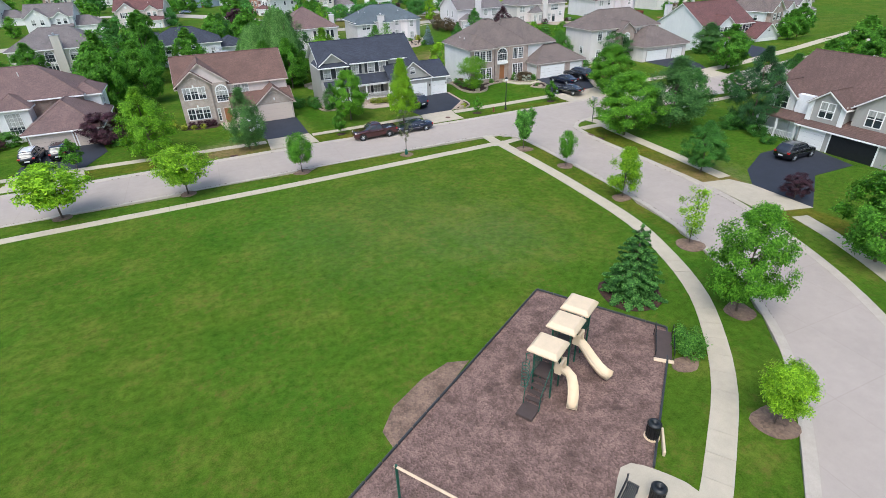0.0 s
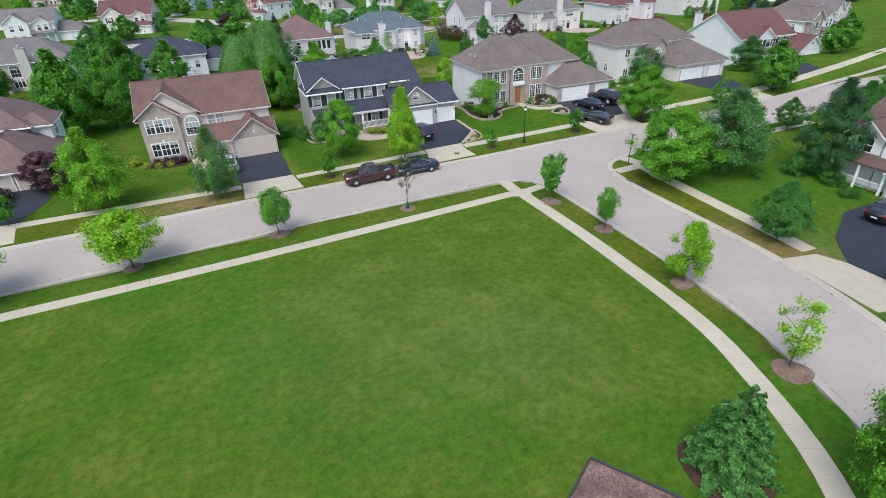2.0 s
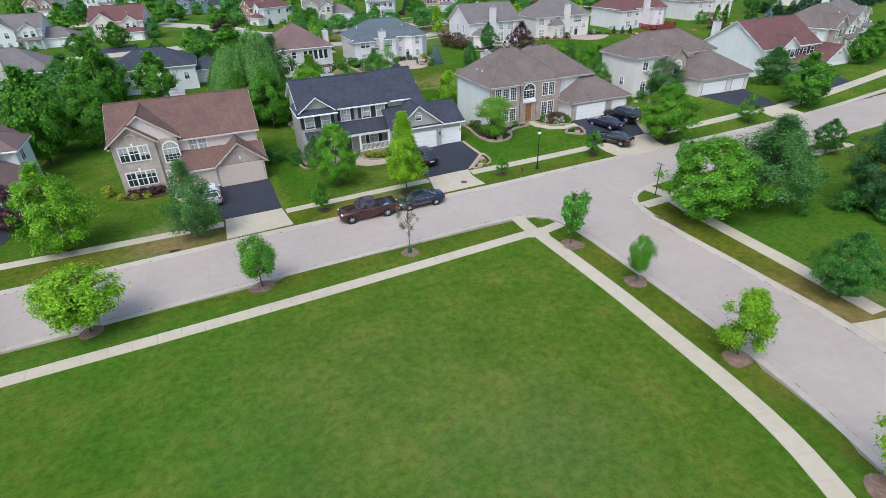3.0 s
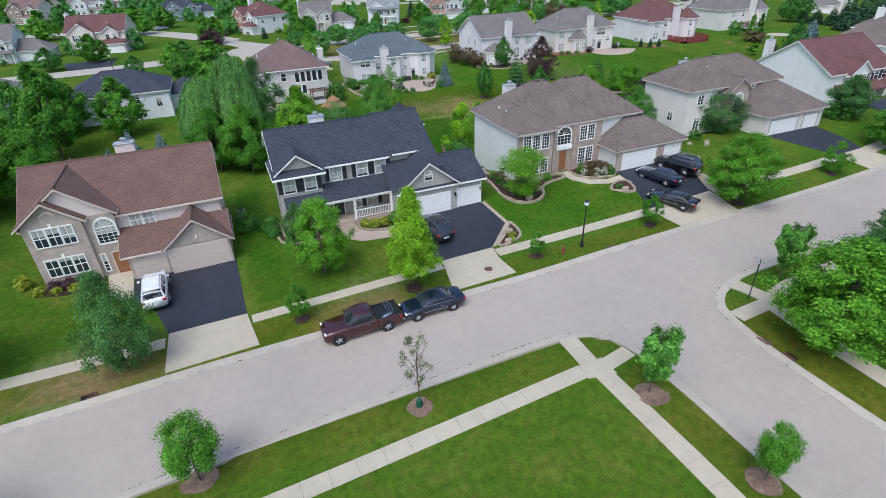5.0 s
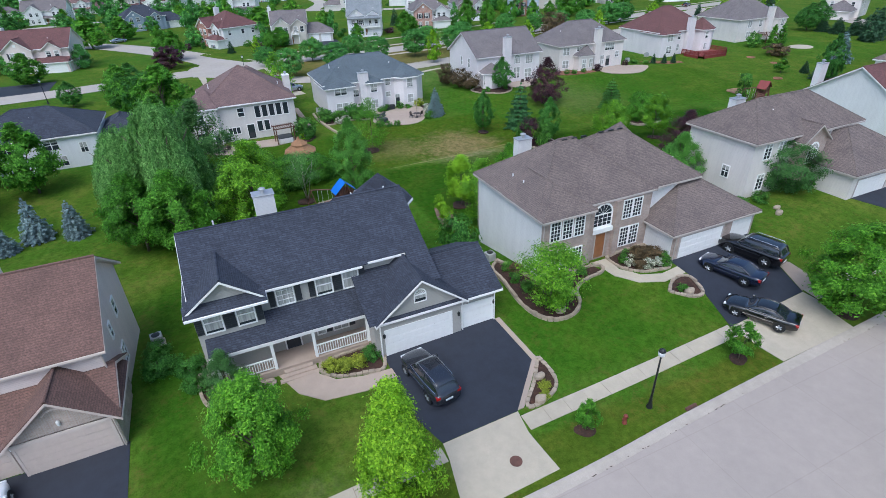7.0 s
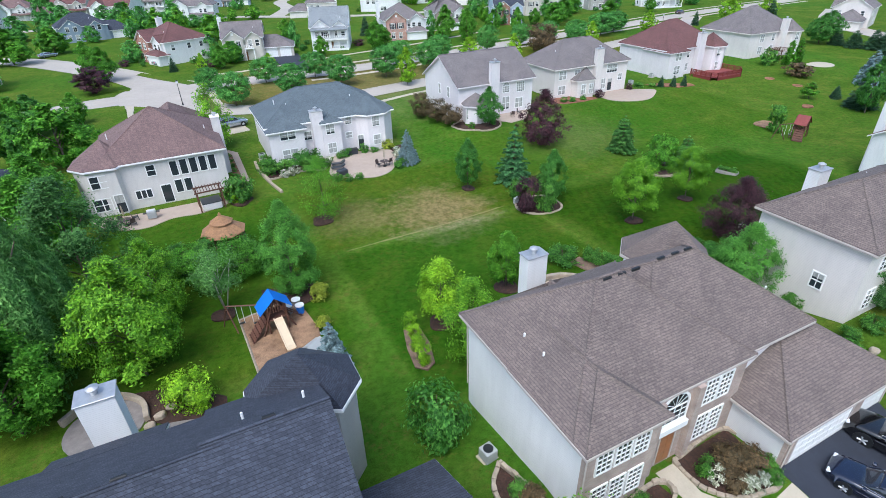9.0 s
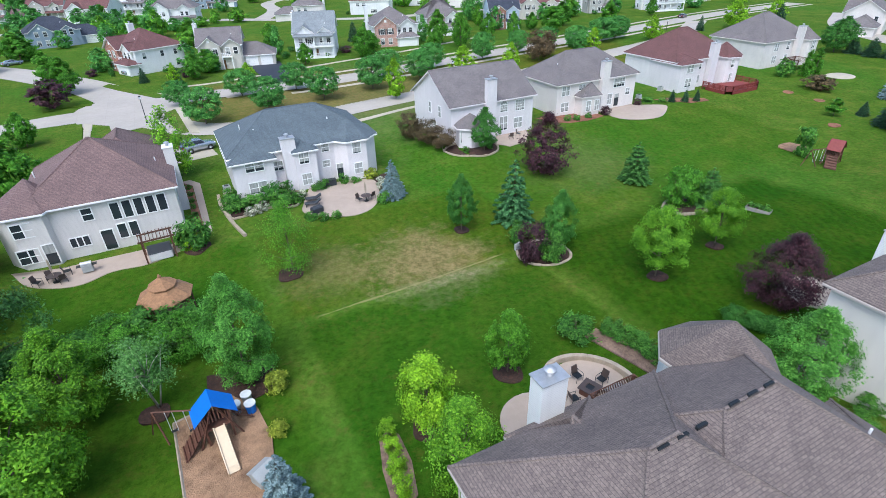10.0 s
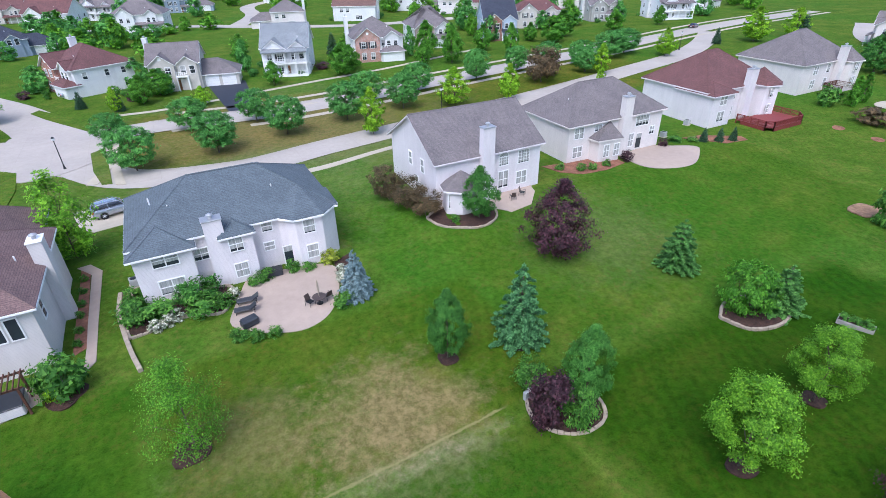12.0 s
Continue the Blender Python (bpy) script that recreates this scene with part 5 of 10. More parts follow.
def slate_roof_house():
    h = House(48, 144, "two-storey pale lilac house with slate-blue roof and white chimney", SIDE_LILAC, ROOF_BLUE, glass=GLASS_BLIND)
    h.block(38.8, 56.4, 140.6, 152, 5.3, "hip", 0.56)
    h.block(38.74, 43.4, 139.4, 146, 4.9, "hip0", 0.5, axis="y")
    h.bay([(50.9, 140.8), (52.4, 139.2), (54.9, 139.2), (56.6, 140.8), (56.8, 144.5), (51.0, 144.5)], 5.3, (53.8, 142.6, 6.9))
    h.block(45.9, 48.5, 139.35, 143.0, 5.0, "hip0", 0.5, axis="y", over=0.3)
    h.chimney(45.5, 140.1, 1.6, 1.1, 6.5)
    for z in (0.75, 3.45):
        h.window("s", 139.4, 41.2, z, 2.0, 1.3, 2, 2)
        h.window("s", 139.35, 47.0, z - 0.15, 1.1, 1.35, 2, 2)
        h.window("s", 139.2, 53.6, z, 1.0, 1.35, 1, 2)
    h.window("s", 140.6, 49.9, 1.9, 0.9, 0.8, 1, 2)
    h.window("s", 140.6, 50.0, 3.9, 0.9, 1.0, 1, 2)
    h.window("s", 140.6, 44.0, 2.6, 1.2, 1.1, 2, 2)
    h.door("s", 139.9, 51.6, 1.2, 2.1, z=0.1, glass=True)
    h.window("e", 56.7, 142.6, 3.6, 0.9, 1.2, 1, 2)
    h.window("e", 56.7, 142.6, 0.8, 0.9, 1.4, 1, 2)
    h.vents([(41.0, 145.0, 7.2, "pipe"), (42.4, 143.6, 6.8, "pipe"), (51.5, 143.5, 6.9, "pipe"), (45.5, 146.6, 8.3, "box"), (47.2, 146.6, 8.3, "box"), (49.2, 146.6, 8.3, "box"), (51.0, 146.6, 8.3, "box")])


def lilac_gable_house():
    h = House(75, 146, "two-storey pale lilac gabled house with tall chimney and bay", SIDE_LILAC, ROOF_GREY, glass=GLASS_BLIND, trim=SIDE_LILAC)
    h.block(68.6, 82.6, 142.2, 154.4, 5.5, "gable", 0.60, axis="x")
    h.bay([(69.4, 142.3), (69.0, 140.6), (70.4, 139.4), (72.2, 139.4), (73.4, 140.6), (73.2, 142.3)], 2.9, (71.2, 141.4, 4.3))
    h.chimney(74.8, 141.7, 1.5, 0.9, 8.5)
    h.window("s", 142.2, 80.2, 3.3, 1.5, 1.5, 4, 4)
    h.window("s", 142.2, 80.0, 0.7, 1.4, 1.5, 2, 2)
    h.window("s", 142.2, 77.4, 3.4, 1.3, 1.7, 4, 3, arch=True)
    h.window("s", 142.2, 77.4, 0.7, 1.3, 2.0, 2, 2)
    for u in (69.6, 71.3, 73.0):
        h.window("s", 139.35 + abs(u - 71.3) * 0.6, u, 0.7, 0.95, 1.6, 2, 2)
    for y in (145.6, 148.8):
        h.window("w", 68.6, y, 3.2, 0.8, 1.5, 1, 2)
    h.window("w", 68.6, 147.2, 0.7, 0.8, 1.5, 1, 2)
    h.vents([(74, 145.2, 6.9, "pipe"), (80.6, 145.6, 7.1, "pipe"), (70, 148.5, 8.6, "box"), (73.5, 148.5, 8.6, "box"), (77, 148.5, 8.6, "box")])


def grey_hip_house():
    h = House(98, 148, "two-storey cream house with grey hipped roof and curved patio", SIDE_CREAM, ROOF_GREY, glass=GLASS_BLIND, trim=SIDE_CREAM)
    h.block(90.2, 107.2, 146.0, 156.6, 5.5, "hip", 0.70)
    h.bay([(94.0, 146.1), (94.2, 144.4), (97.6, 144.0), (98.6, 146.1)], 3.3, (97.2, 146.0, 4.9))
    h.chimney(99.6, 145.6, 1.5, 0.9, 8.0)
    for z in (0.8, 3.4):
        h.window("s", 146.0, 91.9, z, 1.5, 1.4, 2, 2)
    h.window("s", 146.0, 103.4, 3.4, 2.4, 1.4, 4, 2)
    h.window("s", 146.0, 95.2, 3.9, 1.2, 0.8, 2, 1)
    h.window("s", 144.2, 95.4, 0.8, 0.9, 1.6, 2, 2)
    h.window("s", 144.0, 97.0, 0.8, 0.9, 1.6, 2, 2)
    h.window("s", 146.0, 101.6, 0.6, 1.0, 1.8, 2, 2)
    h.window("s", 146.0, 105.6, 1.8, 0.9, 1.1, 2, 2)
    h.door("s", 146.0, 103.2, 1.0, 2.1, z=0.1, glass=True)
    h.vents([(93, 150, 7.4, "pipe"), (96.8, 149, 7.0, "pipe"), (102.6, 149, 7.0, "pipe"), (96, 150.7, 8.2, "box"), (98.4, 150.7, 8.2, "box"), (100.6, 150.7, 8.2, "box")])


def deck_house():
    h = House(128, 152, "two-storey pale lilac house with wine roof and red timber deck", SIDE_LILAC, ROOF_WINE, trim=SIDE_LILAC, glass=GLASS_BLIND)
    h.block(119.8, 135.2, 148.6, 161.4, 5.6, "hip", 0.70)
    h.block(119.75, 124.6, 147.2, 154, 5.2, "hip0", 0.5, axis="y")
    h.bay([(131.4, 148.8), (131.8, 146.8), (134.0, 146.0), (136.0, 147.2), (136.2, 151), (131.6, 151)], 5.4, (133.6, 149.2, 7.6))
    h.chimney(129.0, 148.0, 1.7, 1.0, 8.0)
    for z in (0.8, 3.4):
        h.window("s", 147.2, 122.2, z, 1.5, 1.5, 2, 2)
        h.window("s", 148.6, 126.4, z, 0.9, 1.4, 1, 2)
        h.window("s", 146.3, 133.0, z, 1.2, 1.4, 2, 2)
        h.window("e", 136.1, 149, z, 0.9, 1.4, 1, 2)
    h.vents([(123, 152, 7.2, "pipe"), (125.4, 151, 6.9, "pipe"), (127, 154.4, 8.6, "box"), (129, 154.4, 8.6, "box")])
    deck = thing("deck", 131, 143.6, None, 0, "red-stained timber deck with railing behind the house", "deck")
    part("deck_floor", Shape().prism([(-4.6, -1.6), (-3.6, -2.4), (3.4, -2.4), (4.9, -1.0), (4.9, 3.4), (-4.6, 3.4)], 0.45, 0.6), RED_WOOD, deck)
    for k in range(30):
        part("skirt_board", Shape().box(-3.6 + k * 0.235, -3.39 + k * 0.235, -2.45, -2.41, -0.9, 0.56), RED_WOOD, deck)
    for k in range(18):
        part("skirt_board", Shape().box(4.91, 4.95, -1.0 + k * 0.235, -0.79 + k * 0.235, -0.9, 0.56), RED_WOOD, deck)
        part("skirt_board", Shape().box(-4.65, -4.61, -1.6 + k * 0.235, -1.39 + k * 0.235, -0.9, 0.56), RED_WOOD, deck)
    for a, b in (((-3.6, -2.4), (3.4, -2.4)), ((3.4, -2.4), (4.9, -1.0)), ((4.9, -1.0), (4.9, 3.4)), ((-4.6, -1.6), (-4.6, 3.4)), ((-4.6, -1.6), (-3.6, -2.4))):
        n = int(max(abs(b[0] - a[0]), abs(b[1] - a[1])) / 1.5) + 1
        part("rail", Shape().tube([(*a, 1.5), (*b, 1.5)], 0.06, 4), RED_WOOD, deck)
        part("rail", Shape().tube([(*a, 0.75), (*b, 0.75)], 0.05, 4), RED_WOOD, deck)
        for i in range(n + 1):
            x, y = a[0] + (b[0] - a[0]) * i / n, a[1] + (b[1] - a[1]) * i / n
            part("post", Shape().box(x - 0.06, x + 0.06, y - 0.06, y + 0.06, -0.4, 1.55), RED_WOOD, deck)
        for i in range(n * 8):
            x, y = a[0] + (b[0] - a[0]) * i / n / 8, a[1] + (b[1] - a[1]) * i / n / 8
            part("baluster", Shape().box(x - 0.03, x + 0.03, y - 0.03, y + 0.03, 0.7, 1.5), RED_WOOD, deck)


def white_deck_house():
    h = House(160, 155, "two-storey cream house with grey hipped roof and white deck", SIDE_CREAM, ROOF_GREY, trim=SIDE_CREAM, glass=GLASS_BLIND)
    h.block(150.4, 166, 152.0, 165.4, 5.7, "hip", 0.70)
    h.bay([(162.2, 152.2), (162.8, 150.2), (165.6, 149.8), (167.6, 151.6), (167.6, 155), (162.4, 155)], 5.4, (165, 152.8, 7.6))
    h.chimney(161.0, 151.4, 1.6, 1.0, 8.0)
    for z in (0.8, 3.4):
        h.window("s", 152, 154.6, z, 1.3, 1.5, 2, 2)
        h.window("s", 152, 158.6, z, 1.0, 1.5, 1, 2)
        h.window("s", 149.9, 164.2, z, 1.1, 1.5, 2, 2)
    h.vents([(156, 155, 7, "pipe"), (157.4, 157.6, 8.6, "box"), (160, 157.6, 8.6, "box")])


def white_wall_house():
    h = House(0, 138, "white-sided house with dark blue-grey hipped roof", SIDE_WHITE, ROOF_BLACK)
    h.block(-9.5, 5.4, 134.4, 145, 4.5, "hip", 0.52)
    h.block(5.0, 10.6, 138.5, 147, 2.8, "hip", 0.55)
    for x, z, w in ((0.0, 2.6, 1.6), (3.6, 1.8, 0.8), (0.6, 0.3, 1.2), (-5, 2.6, 2.2)):
        h.window("s", 134.4, x, z, w, 1.3, 2, 2)
    h.vents([(-2, 138, 6.1, "pipe")])


def arch_window_house():
    h = House(-25, 142, "two-storey pale grey house with grey roof and tall arched windows", SIDE_TAN, ROOF_GREY)
    h.block(-35.5, -18.5, 137.5, 149, 5.2, "hip", 0.6)
    h.bay([(-33.5, 137.7), (-33.5, 135.8), (-31.6, 134.8), (-29.6, 135.8), (-29.6, 137.7)], 2.8, (-31.5, 136.9, 4.4))
    h.chimney(-26.2, 137.1, 1.6, 1.0, 7.6)
    for x in (-28.3, -23.8):
        h.window("s", 137.5, x, 2.4, 1.7, 2.4, 3, 2, arch=True)
        h.window("s", 137.5, x, 0.6, 1.7, 1.5, 3, 1)
    h.window("s", 137.5, -20.6, 2.6, 1.7, 2.4, 3, 2, arch=True)


def village_house(x, y, rz, label, wall, roof, w=12.0, d=10.0, front=None, kind="gable", porch=True, garage_side=1, seed=0, tall=5.7, garage="wing", balcony=False, double=False):
    """A farther two-storey house with front gable, porch or double porch, garage, windows on all sides; its front faces its own -y."""
    r = random.Random(seed)
    h = House(x, y, label, wall, roof, rz, own_plan=True, group="houses of the far streets")
    f = -d / 2
    pitch = r.uniform(0.58, 0.72)
    h.block(-w / 2, w / 2, f, d / 2, tall, kind, pitch, axis="x")
    gx = -garage_side * w * 0.22
    half = min(3.1, w * 0.24)
    h.block(gx - half, gx + half, f - 1.0, 0, tall - 0.1, "gable", 0.75, axis="y", wall=front or wall)
    small = garage_side * w * 0.27
    h.block(small - 1.9, small + 1.9, f - 0.45, 0, tall - 0.1, "gable", 0.7, axis="y")
    if garage == "wing":
        a = garage_side * (w / 2 + 3.6)
        h.block(a - 3.9, a + 3.9, f + 1.2, d / 2 - 1, 2.8, "hip1" if garage_side > 0 else "hip0", 0.6, axis="x")
        for k in (-1.3, 1.3) if seed % 2 else (0,):
            h.garage("s", f + 1.2, a + k * 1.35, 2.6 if seed % 2 else 4.9)
    elif garage == "inset":
        a = garage_side * (w / 2 - 3.2)
        h.block(a - 3.0, a + 3.0, f - 2.2, f + 0.5, 2.7, "hip", 0.6, axis="x")
        h.garage("s", f - 2.2, a, 4.8)
    for u in (gx - 1.15, gx + 1.15):
        h.window("s", f - 1.0, u, 3.4, 1.0, 1.5, 2, 2, shutters=r.random() < 0.5)
        h.window("s", f - 1.0, u, 0.7, 1.0, 1.6, 2, 2)
    part("gable_vent", Shape().box(gx - 0.3, gx + 0.3, f - 1.06, f - 1.0, tall + 0.55, tall + 1.15), WHITE_TRIM, h.ob)
    for u in (small - 0.9, small + 0.9):
        h.window("s", f - 0.45, u, 3.4, 0.95, 1.5, 1, 2)
    for u in (-gx - 1.2, -gx + 1.3):
        h.window("n", d / 2, u, 3.3, 1.2, 1.4, 2, 2)
        h.window("n", d / 2, gx + u * 0.5, 0.7, 1.2, 1.4, 2, 2)
    h.door("s", f, 0.5 * (gx + small), 1.0)
    for sgn, face in ((-1, "w"), (1, "e")):
        for yy in (f + 2.0, 0.4, d / 2 - 2.2):
            h.window(face, sgn * w / 2, yy, 3.4, 0.85, 1.3, 1, 2)
            if r.random() < 0.6:
                h.window(face, sgn * w / 2, yy, 0.8, 0.85, 1.3, 1, 2)
    if double:
        x0, x1, out = -w / 2 + 0.3, w / 2 - 0.3, 2.4
        part("porch_floor", Shape().box(x0, x1, f - out, f, -1.2, 0.35), WHITE_TRIM, h.ob)
        part("porch_floor", Shape().box(x0, x1, f - out, f, 2.75, 2.95), WHITE_TRIM, h.ob)
        part("porch_roof", Shape().slab([(x0 - 0.2, f - out - 0.2, 5.5), (x1 + 0.2, f - out - 0.2, 5.5), (x1 + 0.2, f, 6.3), (x0 - 0.2, f, 6.3)], [(0, 1, 2, 3)], 0.25), roof, h.ob)
        for z0 in (0.35, 2.95):
            for i in range(5):
                px = x0 + 0.15 + (x1 - x0 - 0.3) * i / 4
                part("porch_post", Shape().box(px - 0.11, px + 0.11, f - out + 0.02, f - out + 0.24, z0, z0 + 2.45), WHITE_TRIM, h.ob)
            part("railing", Shape().box(x0, x1, f - out + 0.08, f - out + 0.16, z0 + 0.85, z0 + 0.95), WHITE_TRIM, h.ob)
            for i in range(int((x1 - x0) / 0.6)):
                px = x0 + 0.3 + i * 0.6
                part("baluster", Shape().box(px - 0.08, px + 0.08, f - out + 0.1, f - out + 0.14, z0, z0 + 0.86), WHITE_TRIM, h.ob)
    elif balcony:
        u0, u1 = sorted((gx + (half if garage_side > 0 else -half), small - garage_side * 1.9))
        u1 = max(u1, u0 + 2.4)
        part("balcony", Shape().box(u0, u1, f - 1.3, f, 2.75, 2.95), WHITE_TRIM, h.ob)
        part("railing", Shape().box(u0, u1, f - 1.28, f - 1.22, 3.75, 3.85), WHITE_TRIM, h.ob)
        for i in range(int((u1 - u0) / 0.4)):
            px = u0 + 0.2 + i * 0.4
            part("baluster", Shape().box(px - 0.06, px + 0.06, f - 1.27, f - 1.23, 2.95, 3.76), WHITE_TRIM, h.ob)
        for px in (u0 + 0.12, u1 - 0.12):
            part("porch_post", Shape().box(px - 0.12, px + 0.12, f - 1.3, f - 1.06, -0.4, 2.76), WHITE_TRIM, h.ob)
        h.window("s", f, (u0 + u1) / 2, 3.0, 1.2, 2.0, 2, 1)
    elif porch:
        x0, x1 = (gx + half, w / 2) if garage_side > 0 else (-w / 2, gx - half)
        v = [(x0, f - 1.9, 2.7), (x1, f - 1.9, 2.7), (x1, f, 3.4), (x0, f, 3.4)]
        part("porch_roof", Shape().slab(v, [(0, 1, 2, 3)], 0.2), roof, h.ob)
        for i in range(4):
            px = x0 + 0.15 + (x1 - x0 - 0.3) * i / 3
            part("porch_post", Shape().box(px - 0.1, px + 0.1, f - 1.8, f - 1.6, -0.3, 2.6), WHITE_TRIM, h.ob)
        part("railing", Shape().box(x0, x1, f - 1.75, f - 1.65, 0.9, 1.0), WHITE_TRIM, h.ob)
    if r.random() < 0.6:
        h.chimney(-garage_side * (w / 2 + 0.4), 1.0, 0.9, 1.5, tall + 4.2, SIDE_PALE)
    h.vents([(-1.5, 1.6, tall + d / 2 * pitch - 1.2, "box"), (1.5, 1.6, tall + d / 2 * pitch - 1.2, "box"), (3.0, f + 2.6, tall + 1.7, "pipe")])
    return h


rust_roof_house()
porch_house()
taupe_roof_house()
cream_house()
wine_roof_house()
brown_brick_house()
corner_house()
patio_house()
slate_roof_house()
lilac_gable_house()
grey_hip_house()
deck_house()
white_deck_house()
white_wall_house()
arch_window_house()

village_house(31.4, 234.8, -64, "two-storey house with red brick gable, wine hipped roof and white balcony", SIDE_PALE, ROOF_WINE, 13.5, 12, BRICK_RED, "hip", seed=1, garage="inset", balcony=True)
village_house(48.5, 227.0, -12, "two-storey greige house with nested front gables, balcony and garage wing", SIDE_TAN, ROOF_GREY, 10, 10, None, seed=25, balcony=True)
village_house(73.8, 231.0, -20, "two-storey white house with double porch and pale grey roof", SIDE_WHITE, ROOF_PALE, 10.5, 14, None, seed=3, tall=6.2, garage=None, double=True)
village_house(97.4, 234.6, -11, "two-storey house with pink brick gable, white balcony and grey roof", SIDE_PALE, ROOF_GREY, 13, 13, BRICK_PINK, "hip", seed=4, tall=6.0, garage="inset", balcony=True)
village_house(118.6, 245.4, -12, "two-storey tan brick house with grey hipped roof", SIDE_PALE, ROOF_GREY, 11.5, 14, BRICK_TAN, "hip", seed=5, garage="inset")
village_house(142.4, 244.0, -22, "two-storey pale blue house with dark roof and brick porch", SIDE_BLUE, ROOF_BLACK, 10, 14, BRICK_RED, seed=6, tall=6.0, garage=None)
village_house(168, 258, -26, "two-storey tan house with wine hipped roof", SIDE_TAN, ROOF_WINE, 16, 11, None, "hip", seed=7, garage="inset")
village_house(222, 248, -14, "two-storey pale brick house with white double porch", SIDE_WHITE, ROOF_GREY, 13, 13, None, seed=8, garage=None, double=True)
village_house(198, 258, -20, "two-storey grey house with dark garage front", SIDE_GREY, ROOF_GREY, 12, 11, None, seed=34, garage="inset")
village_house(224, 170, 200, "two-storey cream house with grey roof", SIDE_CREAM, ROOF_GREY, 13, 10, BRICK_TAN, seed=9)
village_house(-14.6, 220, -10, "two-storey pinkish house with wine roof and white garage", SIDE_PINK, ROOF_WINE, 15, 11, None, seed=10, garage="inset")
village_house(-40, 214, -4, "two-storey pale grey house with porch", SIDE_PALE, ROOF_GREY, 13, 10, None, seed=11)
village_house(4.4, 298, 10, "steel-blue house with dark hipped roof", SIDE_STEEL, ROOF_BLACK, 15, 11, None, "hip", False, seed=12, tall=5.0)
village_house(-36, 356, -4, "two-storey pale house with grey gabled roof and porch", SIDE_PALE, ROOF_GREY, 17, 12, None, seed=13, garage="inset")
village_house(-56, 332, -20, "two-storey brown brick house with mauve roof and white garage", SIDE_TAN, ROOF_MAUVE, 13, 11, BRICK_BROWN, seed=14, garage="inset")
village_house(13, 368, -26, "two-storey pale house with wine roof and twin gables", SIDE_PALE, ROOF_WINE, 18, 13, None, seed=15, tall=6.0, garage="inset")
village_house(30, 392, -30, "two-storey white house with wide porch and grey roof", SIDE_WHITE, ROOF_GREY, 16, 12, None, seed=20, tall=6.2, garage=None, double=True)
village_house(43.4, 337, -14, "large pale house with grey hipped roof seen from behind", SIDE_PALE, ROOF_GREY, 18, 13, None, "hip", seed=33, tall=6.2, garage=None)
village_house(93, 314, 168, "two-storey cream house with grey roof and pale chimney", SIDE_CREAM, ROOF_GREY, 12, 10, None, "hip", seed=16)
village_house(122, 317, 150, "two-storey pale house with orange-red roof and chimney", SIDE_PALE, ROOF_RUST, 17, 12, None, seed=17, garage=None)
village_house(154, 338, 150, "two-storey white house with wine gabled roof", SIDE_WHITE, ROOF_WINE, 15, 12, None, seed=18, garage=None)
village_house(166, 314, 152, "two-storey cream house with grey roof", SIDE_CREAM, ROOF_GREY, 14, 11, None, "hip", seed=19)
village_house(190, 318, 150, "two-storey cream house with wine roof", SIDE_CREAM, ROOF_WINE, 13, 10, None, "hip", seed=35)
village_house(-8, 404, -10, "two-storey tan house with wine roof", SIDE_TAN, ROOF_WINE, 15, 11, None, seed=36)
village_house(-30, 398, -10, "two-storey pale house with mauve roof", SIDE_PALE, ROOF_MAUVE, 15, 11, None, "hip", seed=37)
village_house(62, 402, -10, "two-storey steel-blue house with grey roof", SIDE_STEEL, ROOF_GREY, 14, 11, None, seed=38)
village_house(-70, 262, -10, "two-storey cream house with grey roof", SIDE_CREAM, ROOF_GREY, 13, 10, None, seed=21)
village_house(-62, 145, 4, "two-storey tan house with mauve roof", SIDE_TAN, ROOF_MAUVE, 14, 10, None, "hip", seed=22)
village_house(-58, 88, 0, "two-storey brick house with mauve roof", BRICK_BROWN, ROOF_MAUVE, 15, 11, None, "hip", seed=23)
village_house(138, 103, 12, "two-storey pale house with taupe hipped roof", SIDE_PALE, ROOF_TAUPE, 16, 11, BRICK_TAN, "hip", seed=24)
village_house(165, 116, 16, "two-storey cream house with grey roof", SIDE_CREAM, ROOF_GREY, 15, 11, None, "hip", seed=25)
village_house(214, 300, 160, "two-storey cream house with grey roof", SIDE_CREAM, ROOF_GREY, 13, 10, None, seed=26)
village_house(258, 262, 14, "two-storey pale house with grey roof", SIDE_PALE, ROOF_GREY, 13, 10, None, seed=27)
village_house(112, 420, 5, "two-storey white house with wine roof", SIDE_WHITE, ROOF_WINE, 13, 10, None, seed=29)
village_house(160, 395, 5, "two-storey cream house with grey roof", SIDE_CREAM, ROOF_GREY, 13, 10, None, "hip", seed=30)
village_house(-70, 400, 5, "two-storey cream house with grey roof", SIDE_CREAM, ROOF_GREY, 13, 10, None, seed=31)
village_house(95, 10, -70, "two-storey tan house with grey roof", SIDE_TAN, ROOF_GREY, 14, 10, None, "hip", seed=32)


# ---- trees and shrubs ----
def leaf_mesh(name, centres, normals, size, material, rnd, long=1.0):
    """Many small folded leaves in one mesh."""
    n = len(centres)
    c, nrm = np.asarray(centres), np.asarray(normals)
    nrm = nrm + rnd.normal(0, 0.45, (n, 3))
    nrm /= np.linalg.norm(nrm, axis=1, keepdims=True) + 1e-9
    a = np.cross(nrm, rnd.normal(0, 1, (n, 3)))
    a /= np.linalg.norm(a, axis=1, keepdims=True) + 1e-9
    b = np.cross(nrm, a)
    s = size * rnd.uniform(0.6, 1.35, (n, 1))
    v = np.stack([c - a * s * long - b * s * 0.6, c - a * s * long * 0.9 + b * s * 0.6, c + a * s * long + nrm * s * 0.2], 1).reshape(-1, 3)
    m = bpy.data.meshes.new(name)
    m.from_pydata(v.tolist(), [], np.arange(3 * n).reshape(-1, 3).tolist())
    m.materials.append(material)
    return m


